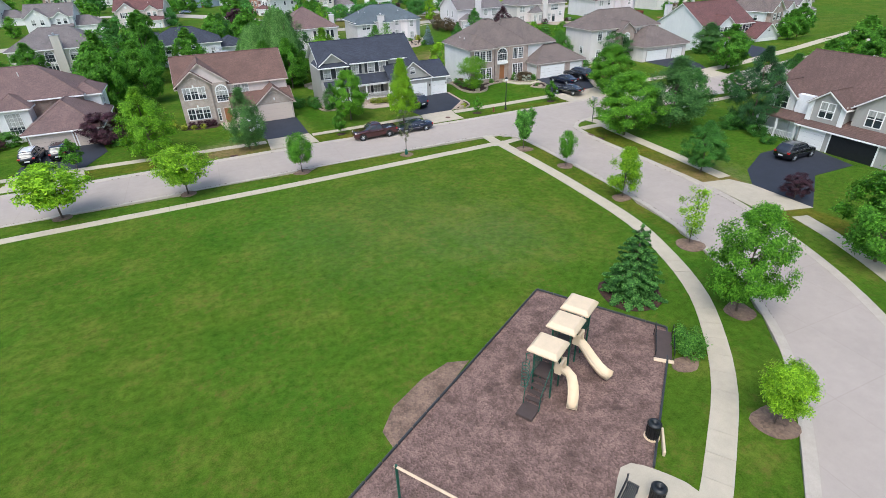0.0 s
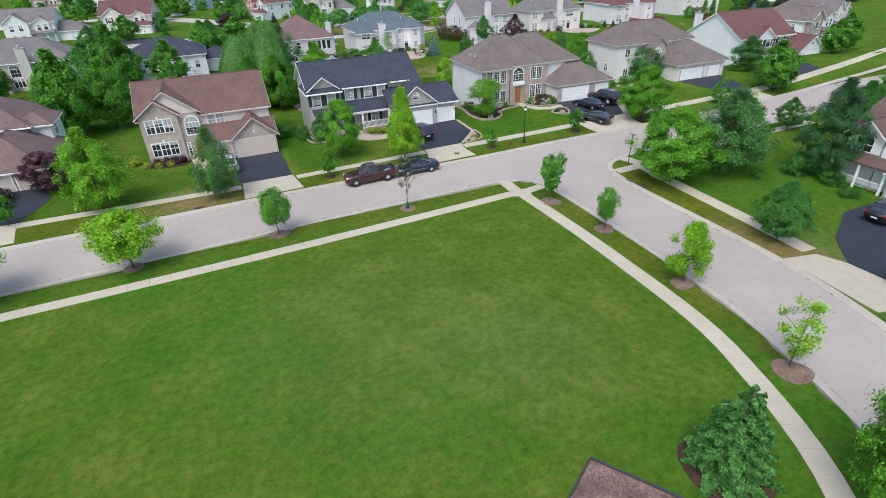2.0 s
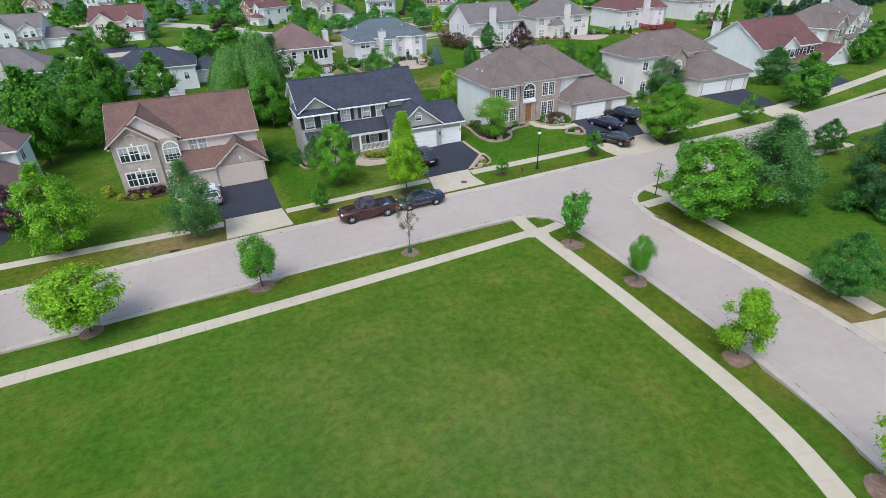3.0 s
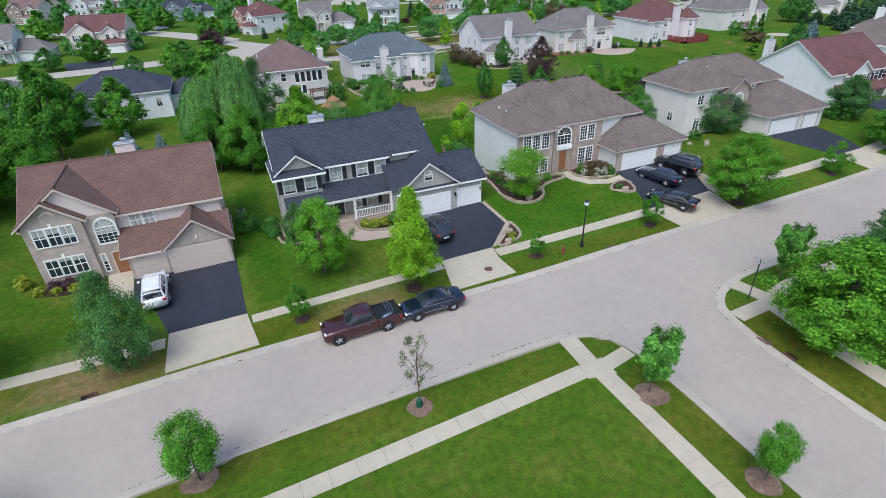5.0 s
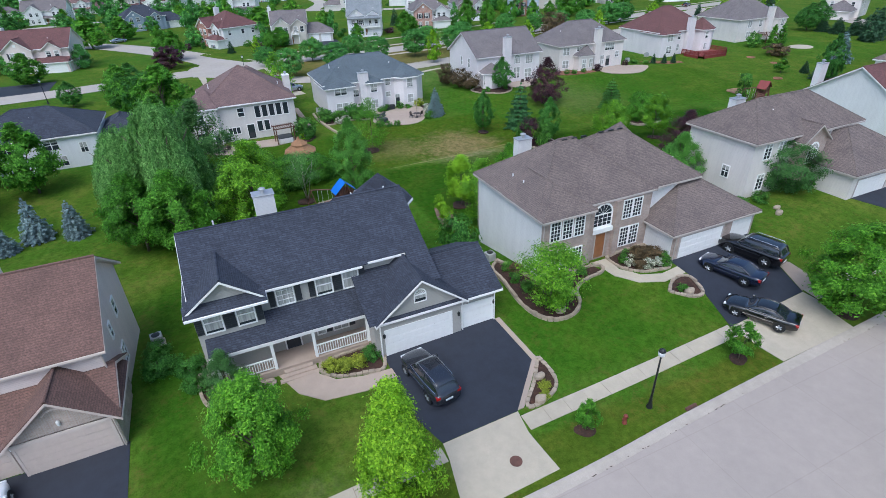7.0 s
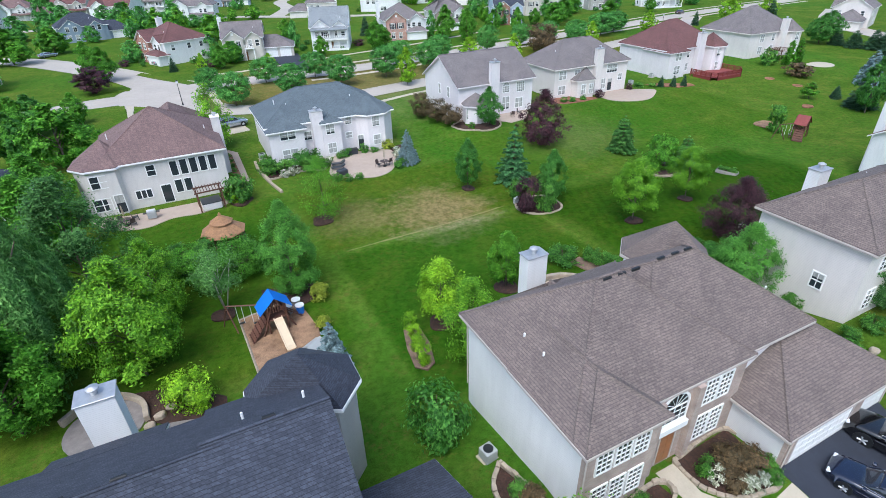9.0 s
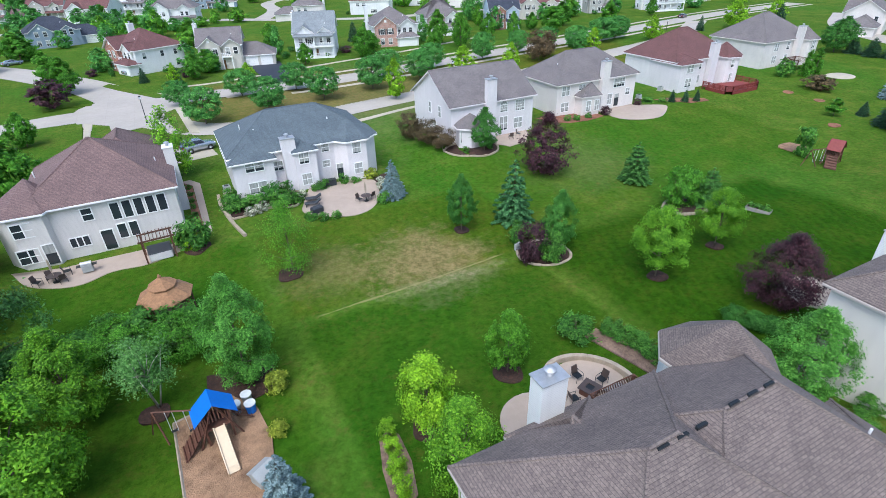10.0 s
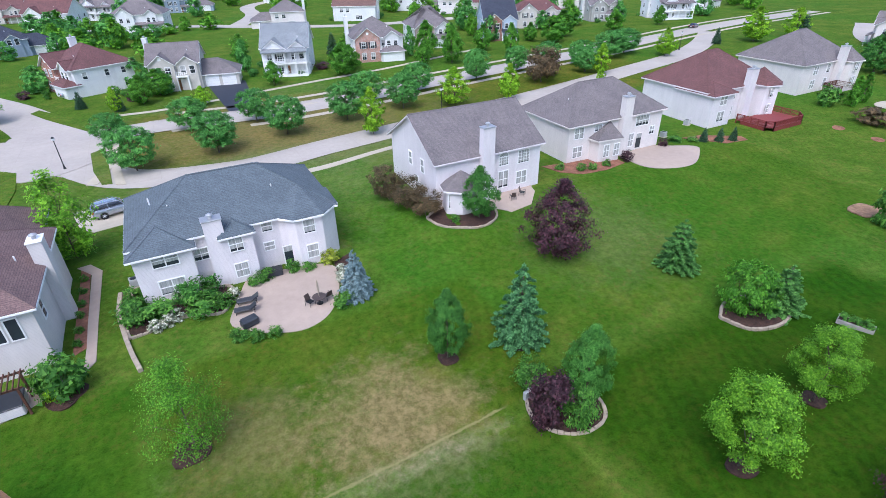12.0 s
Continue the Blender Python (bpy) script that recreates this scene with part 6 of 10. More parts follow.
def crown_points(rnd, n, clumps, form, low=0.2, spread=0.16, hollow=0.55):
    """Leaves gathered in clumps through a crown of the given form, in a space one high and one wide."""
    cs = []
    while len(cs) < clumps:
        h = rnd.uniform(0, 1)
        if form == "round":
            r = math.sqrt(max(0, 1 - (2 * h - 1) ** 2)) ** 0.8
        elif form == "egg":
            r = (math.sin(math.pi * min(1, h ** 0.75 + 0.04))) ** 0.75
        elif form == "oval":
            r = (math.sin(math.pi * (0.06 + 0.94 * h ** 0.85))) ** 0.6
        elif form == "vase":
            r = (math.sin(math.pi * (h * 0.8 + 0.1))) * (0.55 + 0.6 * h)
        elif form == "column":
            r = (1 - h) ** 0.75 * min(1, 0.4 + 4 * h)
        else:
            r = max(0.0, 1 - h) * 0.95 + 0.05
        k = math.sqrt(rnd.uniform(hollow ** 2, 1))
        if rnd.random() < 0.22:
            k = rnd.uniform(0.2, 1)
        k *= rnd.uniform(0.82, 1.12)
        a = rnd.uniform(0, 2 * math.pi)
        cs.append((0.5 * r * k * math.cos(a), 0.5 * r * k * math.sin(a), low + (1 - low) * h))
    cs = np.array(cs)
    pick = rnd.integers(0, clumps, n)
    p = cs[pick] + rnd.normal(0, 1, (n, 3)) * spread * np.array([0.5, 0.5, 0.36])
    p[:, 2] = np.clip(p[:, 2], low * 0.8, 1.02)
    nrm = p - np.array([0, 0, low + (1 - low) * 0.4])
    nrm[:, 2] *= 0.8
    nrm /= np.linalg.norm(nrm, axis=1, keepdims=True) + 1e-9
    return p, nrm + np.array([0, 0, 0.55]), cs


class Tree:
    """A kind of tree, grown a few times and set out with different sizes and turns."""

    def __init__(self, name, leaf, form, label, category="tree", n=5000, clumps=70, low=0.22, leafsize=0.17, ref=(6.0, 4.5), spread=0.16,
                 bark=None, girth=0.10, variants=2, hollow=0.55, long=1.0, stems=1, group=""):
        self.name, self.label, self.category, self.group = name, label, category, group
        self.sets, self.count = {"close": [], "near": [], "far": [], "distant": []}, 0
        for k in range(variants * 4):
            level, more = (("near", 0.70), ("far", 0.40), ("close", 1.55), ("distant", 0.13))[k // variants]
            more *= 1.0 if category == "tree" else 0.5
            n_own, leaf_own = int(n * 2.1 * more), leafsize * 0.70 / more ** 0.5
            n, leafsize, keep = n_own, leaf_own, (n, leafsize)
            rnd = np.random.default_rng(len(name) * 31 + k % variants * 7 + keep[0] % 97)
            p, nrm, cs = crown_points(rnd, n, int(clumps * 1.1), form, low, spread * (0.60 if clumps >= 80 else 0.82), hollow)
            h, w = ref
            crown = leaf_mesh("crown", p * np.array([w, w, h]), nrm, leafsize, LEAF[leaf], rnd, long)
            t = Shape()
            pts = [(0, 0, -0.15), (0.01 * w, 0, low * h * 0.7), (0, 0.01 * w, h * 0.5), (0.01 * w, 0, h * 0.86)]
            if stems > 1:
                for s in range(stems):
                    a = 2 * math.pi * s / stems + 0.4
                    t.limb([(0.05 * math.cos(a), 0.05 * math.sin(a), -0.1), (0.12 * w * math.cos(a), 0.12 * w * math.sin(a), h * 0.35), (0.26 * w * math.cos(a), 0.26 * w * math.sin(a), h * 0.8)],
                           [girth * 0.6, girth * 0.45, 0.015], 5)
            else:
                t.tube(pts, [girth, girth * 0.8, girth * 0.5, 0.02], 6)
            for c in cs[: 4 if level == "distant" else 11 if clumps > 20 else 5]:
                z0 = max(low * h * 0.7, (c[2] * 0.62) * h)
                t.limb([(0, 0, z0), (c[0] * w * 0.5, c[1] * w * 0.5, z0 + (c[2] * h - z0) * 0.6), (c[0] * w, c[1] * w, c[2] * h)], [girth * 0.42, girth * 0.25, 0.012], 4)
            self.sets[level].append((crown, t.mesh("trunk", bark or TRUNK, True), ref))
            n, leafsize = keep

    def put(self, x, y, h, w, label="", turn=None):
        kinds = self.sets["distant" if y > 225 else "far" if y > 150 or x > 105 or x < -32 else "close" if y < 124 and 12 < x < 82 or y < 106 and -10 < x < 82 else "near"]
        crown, trunk, (rh, rw) = kinds[self.count % len(kinds)]
        self.count += 1
        ob = new(self.name)
        rz = (self.count * 97 + x * 13) % 360 if turn is None else turn
        ob.matrix_world = pose(x, y, ground_z(x, y) - 0.02, 0, 0, rz) @ Matrix.Diagonal((w / rw, w / rw, h / rh, 1))
        tagged(ob, label or self.label, self.category, self.group)
        for nm, me in (("trunk", trunk), ("crown", crown)):
            new(nm, me).parent = ob
        return ob


class Conifer(Tree):
    """Whorls of drooping boughs with needle sprays, on a straight trunk."""

    def __init__(self, name, leaf, label, n=5200, ref=(6.0, 3.6), tiers=14, needle=0.13, droop=0.18, low=0.05, full=0.0, variants=2):
        self.name, self.label, self.category, self.group = name, label, "conifer", ""
        self.sets, self.count = {"near": [], "far": []}, 0
        h, w = ref
        base, base_needle = n, needle
        for k in range(variants * 2):
            level, more = (("near", 1.7), ("far", 0.3))[k // variants]
            n, needle = int(base * 1.9 * more), base_needle * 0.75 / more ** 0.5
            rnd = np.random.default_rng(200 + len(name) * 17 + k % variants)
            boughs, t = [], Shape()
            t.tube([(0, 0, -0.15), (0, 0, h * 0.97)], [0.11, 0.015], 6)
            for i in range(tiers):
                f = i / (tiers - 1)
                z = h * (low + (0.97 - low) * f)
                r = w / 2 * ((1 - f) ** (0.85 - full) * 0.96 + 0.03) * rnd.uniform(0.86, 1.1)
                nb = max(4, int(11 * (1 - f) + 4))
                for j in range(nb):
                    a = 2 * math.pi * (j + rnd.uniform(-0.3, 0.3)) / nb + i * 0.7
                    rr = r * rnd.uniform(0.78, 1.1)
                    boughs.append((a, rr, z + rnd.uniform(-0.06, 0.06) * h / 6, droop * rr))
                    t.limb([(0, 0, z), (rr * 0.92 * math.cos(a), rr * 0.92 * math.sin(a), z - droop * rr)], [0.03, 0.008], 3)
            wt = np.array([b[1] + 0.1 for b in boughs])
            pick = rnd.choice(len(boughs), n, p=wt / wt.sum())
            B = np.array(boughs)[pick]
            u = np.sqrt(rnd.uniform(0.03, 1, n))
            side = rnd.normal(0, 0.13, n) * (0.25 + B[:, 1]) * (1.15 - u)
            ca, sa = np.cos(B[:, 0]), np.sin(B[:, 0])
            rr = B[:, 1] * u
            p = np.stack([rr * ca - side * sa, rr * sa + side * ca, B[:, 2] - B[:, 3] * u ** 1.5 + rnd.normal(0, 0.035, n)], 1)
            nrm = np.stack([ca * 0.5, sa * 0.5, np.ones(n)], 1)
            self.sets[level].append((leaf_mesh("crown", p, nrm, needle, LEAF[leaf], rnd, 1.25), t.mesh("trunk", TRUNK, True), ref))
        self.sets["close"], self.sets["distant"] = self.sets["near"], self.sets["far"]


class Willow(Tree):
    """A weeping crown: a dome of clumps from which long strands of leaves hang."""

    def __init__(self, name, leaf, label, n=60000, ref=(12.0, 10.0)):
        self.name, self.label, self.category, self.group = name, label, "tree", ""
        h, w = ref
        rnd = np.random.default_rng(77)
        strands = 900
        a, q = rnd.uniform(0, 2 * np.pi, strands), np.sqrt(rnd.uniform(0.02, 1, strands))
        lump = 1 + 0.16 * np.sin(3 * a + 1) + 0.1 * np.sin(7 * a)
        top = h * (0.98 - 0.42 * q ** 2) * rnd.uniform(0.9, 1.03, strands)
        length = h * rnd.uniform(0.2, 0.62, strands) * (0.35 + 0.65 * q)
        pick = rnd.integers(0, strands, n)
        u = rnd.uniform(0, 1, n)
        r = w / 2 * q[pick] * lump[pick] * (0.86 + 0.16 * np.sqrt(u))
        p = np.stack([r * np.cos(a[pick]), r * np.sin(a[pick]), np.maximum(top[pick] - length[pick] * u, 0.3)], 1) + rnd.normal(0, 0.12, (n, 3))
        nrm = np.stack([np.cos(a[pick]), np.sin(a[pick]), np.full(n, 0.6)], 1)
        t = Shape()
        t.tube([(0, 0, -0.2), (0.1, 0, h * 0.3), (0, 0, h * 0.6)], [0.4, 0.3, 0.12], 8)
        for k in range(7):
            b = k * 0.9
            t.limb([(0, 0, h * 0.28), (w * 0.18 * math.cos(b), w * 0.18 * math.sin(b), h * 0.6), (w * 0.36 * math.cos(b), w * 0.36 * math.sin(b), h * 0.78)], [0.2, 0.12, 0.03], 5)
        self.sets, self.count = {"near": [(leaf_mesh("crown", p, nrm, 0.095, LEAF[leaf], rnd, 1.7), t.mesh("trunk", TRUNK, True), ref)]}, 0
        self.sets["far"] = self.sets["distant"] = self.sets["close"] = self.sets["near"]


maple = Tree("maple_tree", "maple", "egg", "full green maple tree on the lawn", n=8000, clumps=110, low=0.12, leafsize=0.195, ref=(8, 6.5), spread=0.13, girth=0.16, variants=3)
lime = Tree("young_maple_tree", "lime", "round", "bright yellow-green young maple beside the street", n=5200, clumps=70, low=0.38, leafsize=0.15, ref=(5.2, 4.0), spread=0.15, girth=0.07)
yellow_thin = Tree("young_honeylocust", "lime", "vase", "thin yellow-green sapling with upright sprays", n=750, clumps=30, low=0.16, leafsize=0.13, ref=(5, 2.8), spread=0.12, girth=0.05, variants=1)
dark = Tree("pear_tree", "dark", "egg", "dense dark-green round-headed tree", n=8000, clumps=170, low=0.16, leafsize=0.125, ref=(6, 5), spread=0.11, girth=0.10, hollow=0.72, variants=3)
silver = Tree("birch_tree", "silver", "egg", "loose grey-green tree with airy crown", n=7000, clumps=85, low=0.10, leafsize=0.14, ref=(8, 5.5), spread=0.16, girth=0.10)
oak = Tree("young_oak", "oak", "vase", "young bright-green oak sapling with large leaves", n=2400, clumps=34, low=0.30, leafsize=0.19, ref=(5.7, 2.6), spread=0.14, girth=0.05, variants=1)
sparse = Tree("sapling", "dry", "vase", "sparse dry sapling beside the street with green water bag", n=520, clumps=26, low=0.32, leafsize=0.085, ref=(5.5, 2.2), spread=0.10, girth=0.045, variants=1)
young = Tree("sapling", "maple", "egg", "small green street sapling", n=1300, clumps=26, low=0.25, leafsize=0.13, ref=(3.6, 2.0), spread=0.15, girth=0.04)
column = Tree("upright_maple", "lime", "column", "tall cone-shaped bright-green maple", n=11000, clumps=260, low=0.20, leafsize=0.13, ref=(8.2, 5.0), spread=0.11, girth=0.10, variants=1, hollow=0.5)
cedar = Tree("arborvitae", "maple", "column", "upright dense green arborvitae", n=3000, clumps=60, low=0.02, leafsize=0.15, ref=(6, 3.3), spread=0.10, girth=0.10, variants=1)
darkcone = Tree("evergreen_tree", "deep", "egg", "tall dense dark-green evergreen before the house", n=12000, clumps=190, low=0.03, leafsize=0.14, ref=(10.5, 6.5), spread=0.11, girth=0.14, variants=1, hollow=0.65)
limemaple = Tree("maple_tree", "limey", "egg", "bright yellow-green maple with full crown", n=7500, clumps=110, low=0.10, leafsize=0.17, ref=(8.5, 6), spread=0.13, girth=0.12, variants=1)
limem = Tree("young_maple_tree", "lime", "egg", "loose bright yellow-green young maple on the back lawn", n=3600, clumps=44, low=0.20, leafsize=0.17, ref=(6.0, 4.0), spread=0.15, girth=0.07, variants=1)
limem2 = Tree("young_maple_tree", "fresh", "egg", "dense bright green young maple over a mulch ring", n=5000, clumps=80, low=0.14, leafsize=0.13, ref=(5.4, 3.1), spread=0.15, girth=0.07, variants=1, hollow=0.35)
densecone = Tree("upright_maple", "oak", "egg", "tall dense dark-green tree with pointed crown", n=9000, clumps=150, low=0.06, leafsize=0.12, ref=(8.0, 5.0), spread=0.12, girth=0.10, variants=1, hollow=0.6)
roundbush = Tree("shrub", "maple", "round", "large rounded green shrub on the back lawn", "shrub", n=6000, clumps=120, low=0.0, leafsize=0.10, ref=(3.0, 4.8), spread=0.15, girth=0.04, variants=1, hollow=0.6, stems=4)
plumegg = Tree("plum_tree", "plum", "egg", "dark purple-leaved plum tree with full crown", n=8000, clumps=150, low=0.05, leafsize=0.13, ref=(6.8, 6.6), spread=0.13, girth=0.12, variants=2, hollow=0.5)
plum = Tree("plum_tree", "plum", "round", "dark purple-leaved plum tree", n=7000, clumps=80, low=0.10, leafsize=0.16, ref=(6.5, 6), spread=0.13, girth=0.12)
russet = Tree("russet_tree", "red", "round", "reddish-brown tree on the verge", n=3600, clumps=60, low=0.12, leafsize=0.2, ref=(7.5, 7), spread=0.14, girth=0.12, variants=1)
limet = Tree("young_ash", "limey", "egg", "tall light-green young tree on the back lawn", n=4200, clumps=46, low=0.10, leafsize=0.12, ref=(7.0, 4.2), spread=0.15, girth=0.07)
birch = Tree("white_birch", "willow", "vase", "small birch with pale multiple stems", n=1300, clumps=40, low=0.35, leafsize=0.12, ref=(6, 4.1), spread=0.15, girth=0.09, bark=BIRCH_BARK, variants=1, stems=3)
airy = Tree("young_ash", "fresh", "egg", "light-green airy tree on the back lawn", n=2600, clumps=60, low=0.10, leafsize=0.11, ref=(7.0, 5.0), spread=0.16, girth=0.07, variants=1)
street_pear = Tree("street_tree", "maple", "round", "small round-headed street tree on a bare trunk", n=4200, clumps=70, low=0.34, leafsize=0.11, ref=(4, 2.8), spread=0.15, girth=0.06, variants=2)
limebig = Tree("maple_tree", "fresh", "oval", "bright green maple with pointed crown beside the street", n=8500, clumps=110, low=0.18, leafsize=0.15, ref=(7.5, 6), spread=0.13, girth=0.10, variants=1)
bigshrub = Tree("ornamental_tree", "silver", "round", "broad dense green ornamental tree before the house", n=6500, clumps=120, low=0.06, leafsize=0.13, ref=(4.8, 6.2), spread=0.14, girth=0.08, variants=1, stems=4)
shrubtree = Tree("serviceberry", "limey", "vase", "multi-stemmed light-green ornamental tree in a mulch bed", n=4200, clumps=60, low=0.10, leafsize=0.13, ref=(5.4, 5), spread=0.14, girth=0.08, variants=1, stems=6)
shrub = Tree("shrub", "box", "round", "rounded green leafy garden shrub", "shrub", n=1500, clumps=34, low=0.0, leafsize=0.11, ref=(1.8, 2.2), spread=0.2, girth=0.03, variants=3)
limeshrub = Tree("shrub", "lime", "round", "bright lime-green rounded garden shrub", "shrub", n=2200, clumps=34, low=0.0, leafsize=0.11, ref=(2.5, 2.8), spread=0.18, girth=0.03, variants=1)
darkshrub = Tree("shrub", "dark", "round", "dark evergreen rounded garden shrub", "shrub", n=2000, clumps=34, low=0.0, leafsize=0.10, ref=(2, 2.2), spread=0.2, girth=0.03, variants=2)
plumshrub = Tree("shrub", "plum", "round", "purple-leaved rounded garden shrub", "shrub", n=1800, clumps=34, low=0.0, leafsize=0.11, ref=(2.5, 2.5), spread=0.2, girth=0.03, variants=1)
goldshrub = Tree("shrub", "gold", "round", "golden-yellow low clipped shrub", "shrub", n=900, clumps=24, low=0.0, leafsize=0.08, ref=(1.0, 1.2), spread=0.22, girth=0.02, variants=1)
blossom = Tree("shrub", "flower", "round", "shrub with white hydrangea flowers", "shrub", n=900, clumps=22, low=0.0, leafsize=0.09, ref=(1.2, 1.4), spread=0.18, girth=0.02, variants=1)
russetshrub = Tree("shrub", "red", "round", "russet-leaved low garden shrub", "shrub", n=1200, clumps=28, low=0.0, leafsize=0.09, ref=(1.2, 1.6), spread=0.2, girth=0.02, variants=1)
pine = Conifer("pine_tree", "pine", "bushy green pine on the lawn", 6500, (6, 4.2), 11, 0.15, 0.05, 0.05, 0.25)
bluepine = Conifer("pine_tree", "bluepine", "blue-green pine on the back lawn", 5000, (6, 4.3), 11, 0.15, 0.06, 0.05, 0.2, 1)
bluespruce = Conifer("blue_spruce", "blue", "silvery blue spruce on lawn", 4600, (4.6, 2.9), 15, 0.11, 0.16, 0.03, 0.15)
spruce = Conifer("spruce_tree", "spruce", "tall dark green spruce tree", 6500, (9, 5.4), 18, 0.17, 0.2, 0.03, 0.2)
ball = Tree("street_tree", "ball", "round", "dense round-headed blue-green street tree", n=11000, clumps=230, low=0.20, leafsize=0.125, ref=(6, 6), spread=0.10, girth=0.12, hollow=0.78, variants=3)
flame = Tree("street_tree", "lime", "egg", "upright bright yellow-green street tree", n=6500, clumps=130, low=0.12, leafsize=0.15, ref=(7.5, 5), spread=0.11, girth=0.10, variants=2)
lawnash = Tree("young_ash", "limey", "oval", "upright light-green young tree on the back lawn", n=6500, clumps=80, low=0.25, leafsize=0.11, ref=(6.2, 4.4), spread=0.14, girth=0.07, variants=2)
greenegg = Tree("maple_tree", "fresh", "oval", "dense bright mid-green upright maple before the house", n=9000, clumps=120, low=0.14, leafsize=0.13, ref=(6.5, 5.0), spread=0.13, girth=0.12, variants=1)
willow = Willow("willow_tree", "willow", "large weeping willow behind the houses")

lime.put(-14.2, 54.1, 5.0, 5.7)
limem.put(35.0, 34.2, 4.8, 3.1)
lime.put(23.3, 9.4, 3.5, 2.4)
greenegg.put(60.8, 67.6, 7.2, 7.0, "round-headed bright green maple beside the street")
lawnash.put(69.4, 104.8, 6.8, 4.9)
lime.put(-3.2, 54.7, 4.8, 5.2)
street_pear.put(8.5, 55.3, 4.2, 2.8)
street_pear.put(35.0, 43.4, 3.8, 1.8)
dark.put(46.4, 35.5, 5.3, 4.5)
dark.put(74.3, 55.5, 4.1, 3.7)
dark.put(63.4, 53.4, 5.8, 6.0)
dark.put(-14.8, 128.2, 9.3, 9.0)
densecone.put(34.7, 110.2, 8.9, 5.2)
densecone.put(66.6, 90.2, 7.0, 5.6)
dark.put(59.0, 121.9, 6.3, 3.3)
dark.put(65.6, 113.8, 6.4, 3.7)
dark.put(71.7, 138.1, 5.9, 4.2)
dark.put(194.6, 159.9, 6.8, 8.1)
dark.put(133.0, 116.1, 8.9, 4.8)
dark.put(182.8, 154.9, 7.3, 7.6)
dark.put(-23.0, 189.6, 5.3, 6.3)
dark.put(7.5, 172.9, 6.5, 6.9)
dark.put(-3.0, 170.6, 4.8, 4.4)
dark.put(7.4, 158.6, 7.2, 5.6)
dark.put(-37.0, 292.9, 8.4, 8.2)
sapling_thin = sparse.put(20.8, 55.3, 5.2, 2.3)
oak.put(34.0, 50.5, 5.3, 2.7)
oak.put(51.9, 55.7, 5.6, 2.6)
yellow_thin.put(33.7, 24.8, 4.6, 2.9)
limebig.put(29.3, 16.7, 7.4, 5.0)
limemaple.put(-6.9, 68.9, 8.2, 6.2)
greenegg.put(18.7, 72.4, 6.8, 4.9)
bigshrub.put(74.0, 83.2, 5.2, 7.0)
greenegg.put(47.8, 48.9, 7.6, 8.2, "dense green maple at the street corner")
maple.put(90.2, 70.3, 7.5, 7.3)
maple.put(43.4, 16.6, 7.9, 6.6)
maple.put(-13.9, 99.5, 12.3, 7.8)
maple.put(-9.3, 104.9, 10.0, 7.7)
maple.put(-9.3, 120.7, 12.7, 8.0)
limemaple.put(24.0, 112.0, 7.4, 5.4)
maple.put(11.6, 105.4, 8.2, 6.8)
maple.put(-10.3, 131.4, 9.2, 8.5)
maple.put(-1.4, 127.2, 8.7, 6.9)
limemaple.put(22.6, 104.8, 9.6, 7.2)
maple.put(15.4, 102.6, 8.6, 7.2)
limet.put(32.8, 152.0, 9.2, 5.3)
maple.put(-48.8, 233.4, 6.3, 7.5)
maple.put(-14.0, 218.9, 7.0, 5.6)
maple.put(-14.8, 197.9, 6.6, 7.7)
maple.put(13.4, 153.4, 8.7, 8.9)
maple.put(-8.4, 251.9, 8.9, 10.7)
maple.put(-0.8, 267.2, 7.3, 9.8)
pine.put(24.7, 21.3, 5.4, 4.2)
bluepine.put(65.2, 121.2, 7.2, 5.0)
pine.put(84.5, 122.4, 5.2, 4.3)
pine.put(86.9, 113.5, 4.5, 4.2)
silver.put(4.1, 66.6, 7.4, 4.7)
silver.put(94.2, 79.1, 5.6, 6.5)
silver.put(55.0, 48.6, 8.7, 8.5)
silver.put(18.6, 117.4, 11.4, 8.0)
airy.put(40.9, 122.2, 7.4, 5.0)
column.put(24.9, 67.4, 8.6, 5.0)
cedar.put(156.2, 143.4, 5.2, 3.2)
cedar.put(152.2, 143.0, 5.2, 3.2)
young.put(15.8, 67.0, 3.1, 1.7)
young.put(36.4, 67.3, 2.4, 1.3)
young.put(49.4, 67.6, 3.1, 2.0)
young.put(76.5, 68.4, 3.8, 2.8)
young.put(-15.0, 68.8, 3.5, 2.2)
lawnash.put(78.1, 105.6, 6.0, 4.3)
young.put(132.9, 125.8, 2.8, 2.7)
young.put(-39.9, 219.5, 6.0, 6.3)
shrubtree.put(40.7, 77.2, 5.2, 5.8)
darkcone.put(63.3, 43.4, 9.8, 6.7)
dark.put(77.5, 49.0, 7.0, 6.0)
spruce.put(135.6, 118.5, 4.1, 5.6)
spruce.put(137.3, 123.6, 2.4, 2.2)
spruce.put(184.7, 151.7, 3.8, 4.5)
spruce.put(184.2, 147.2, 4.3, 5.1)
spruce.put(185.8, 143.5, 4.8, 5.0)
spruce.put(188.0, 142.1, 5.2, 5.0)
plum.put(48.6, 26.7, 2.4, 2.6)
plum.put(-12.6, 76.9, 4.0, 5.3)
plumegg.put(74.6, 96.8, 6.3, 6.4)
for k in range(5):
    darkshrub.put(69.6 + k * 0.36, 97.2 - k * 0.6, 1.3, 1.6, "dark clipped hedge shrub along the patio")
plumegg.put(75.8, 129.6, 7.9, 7.0)
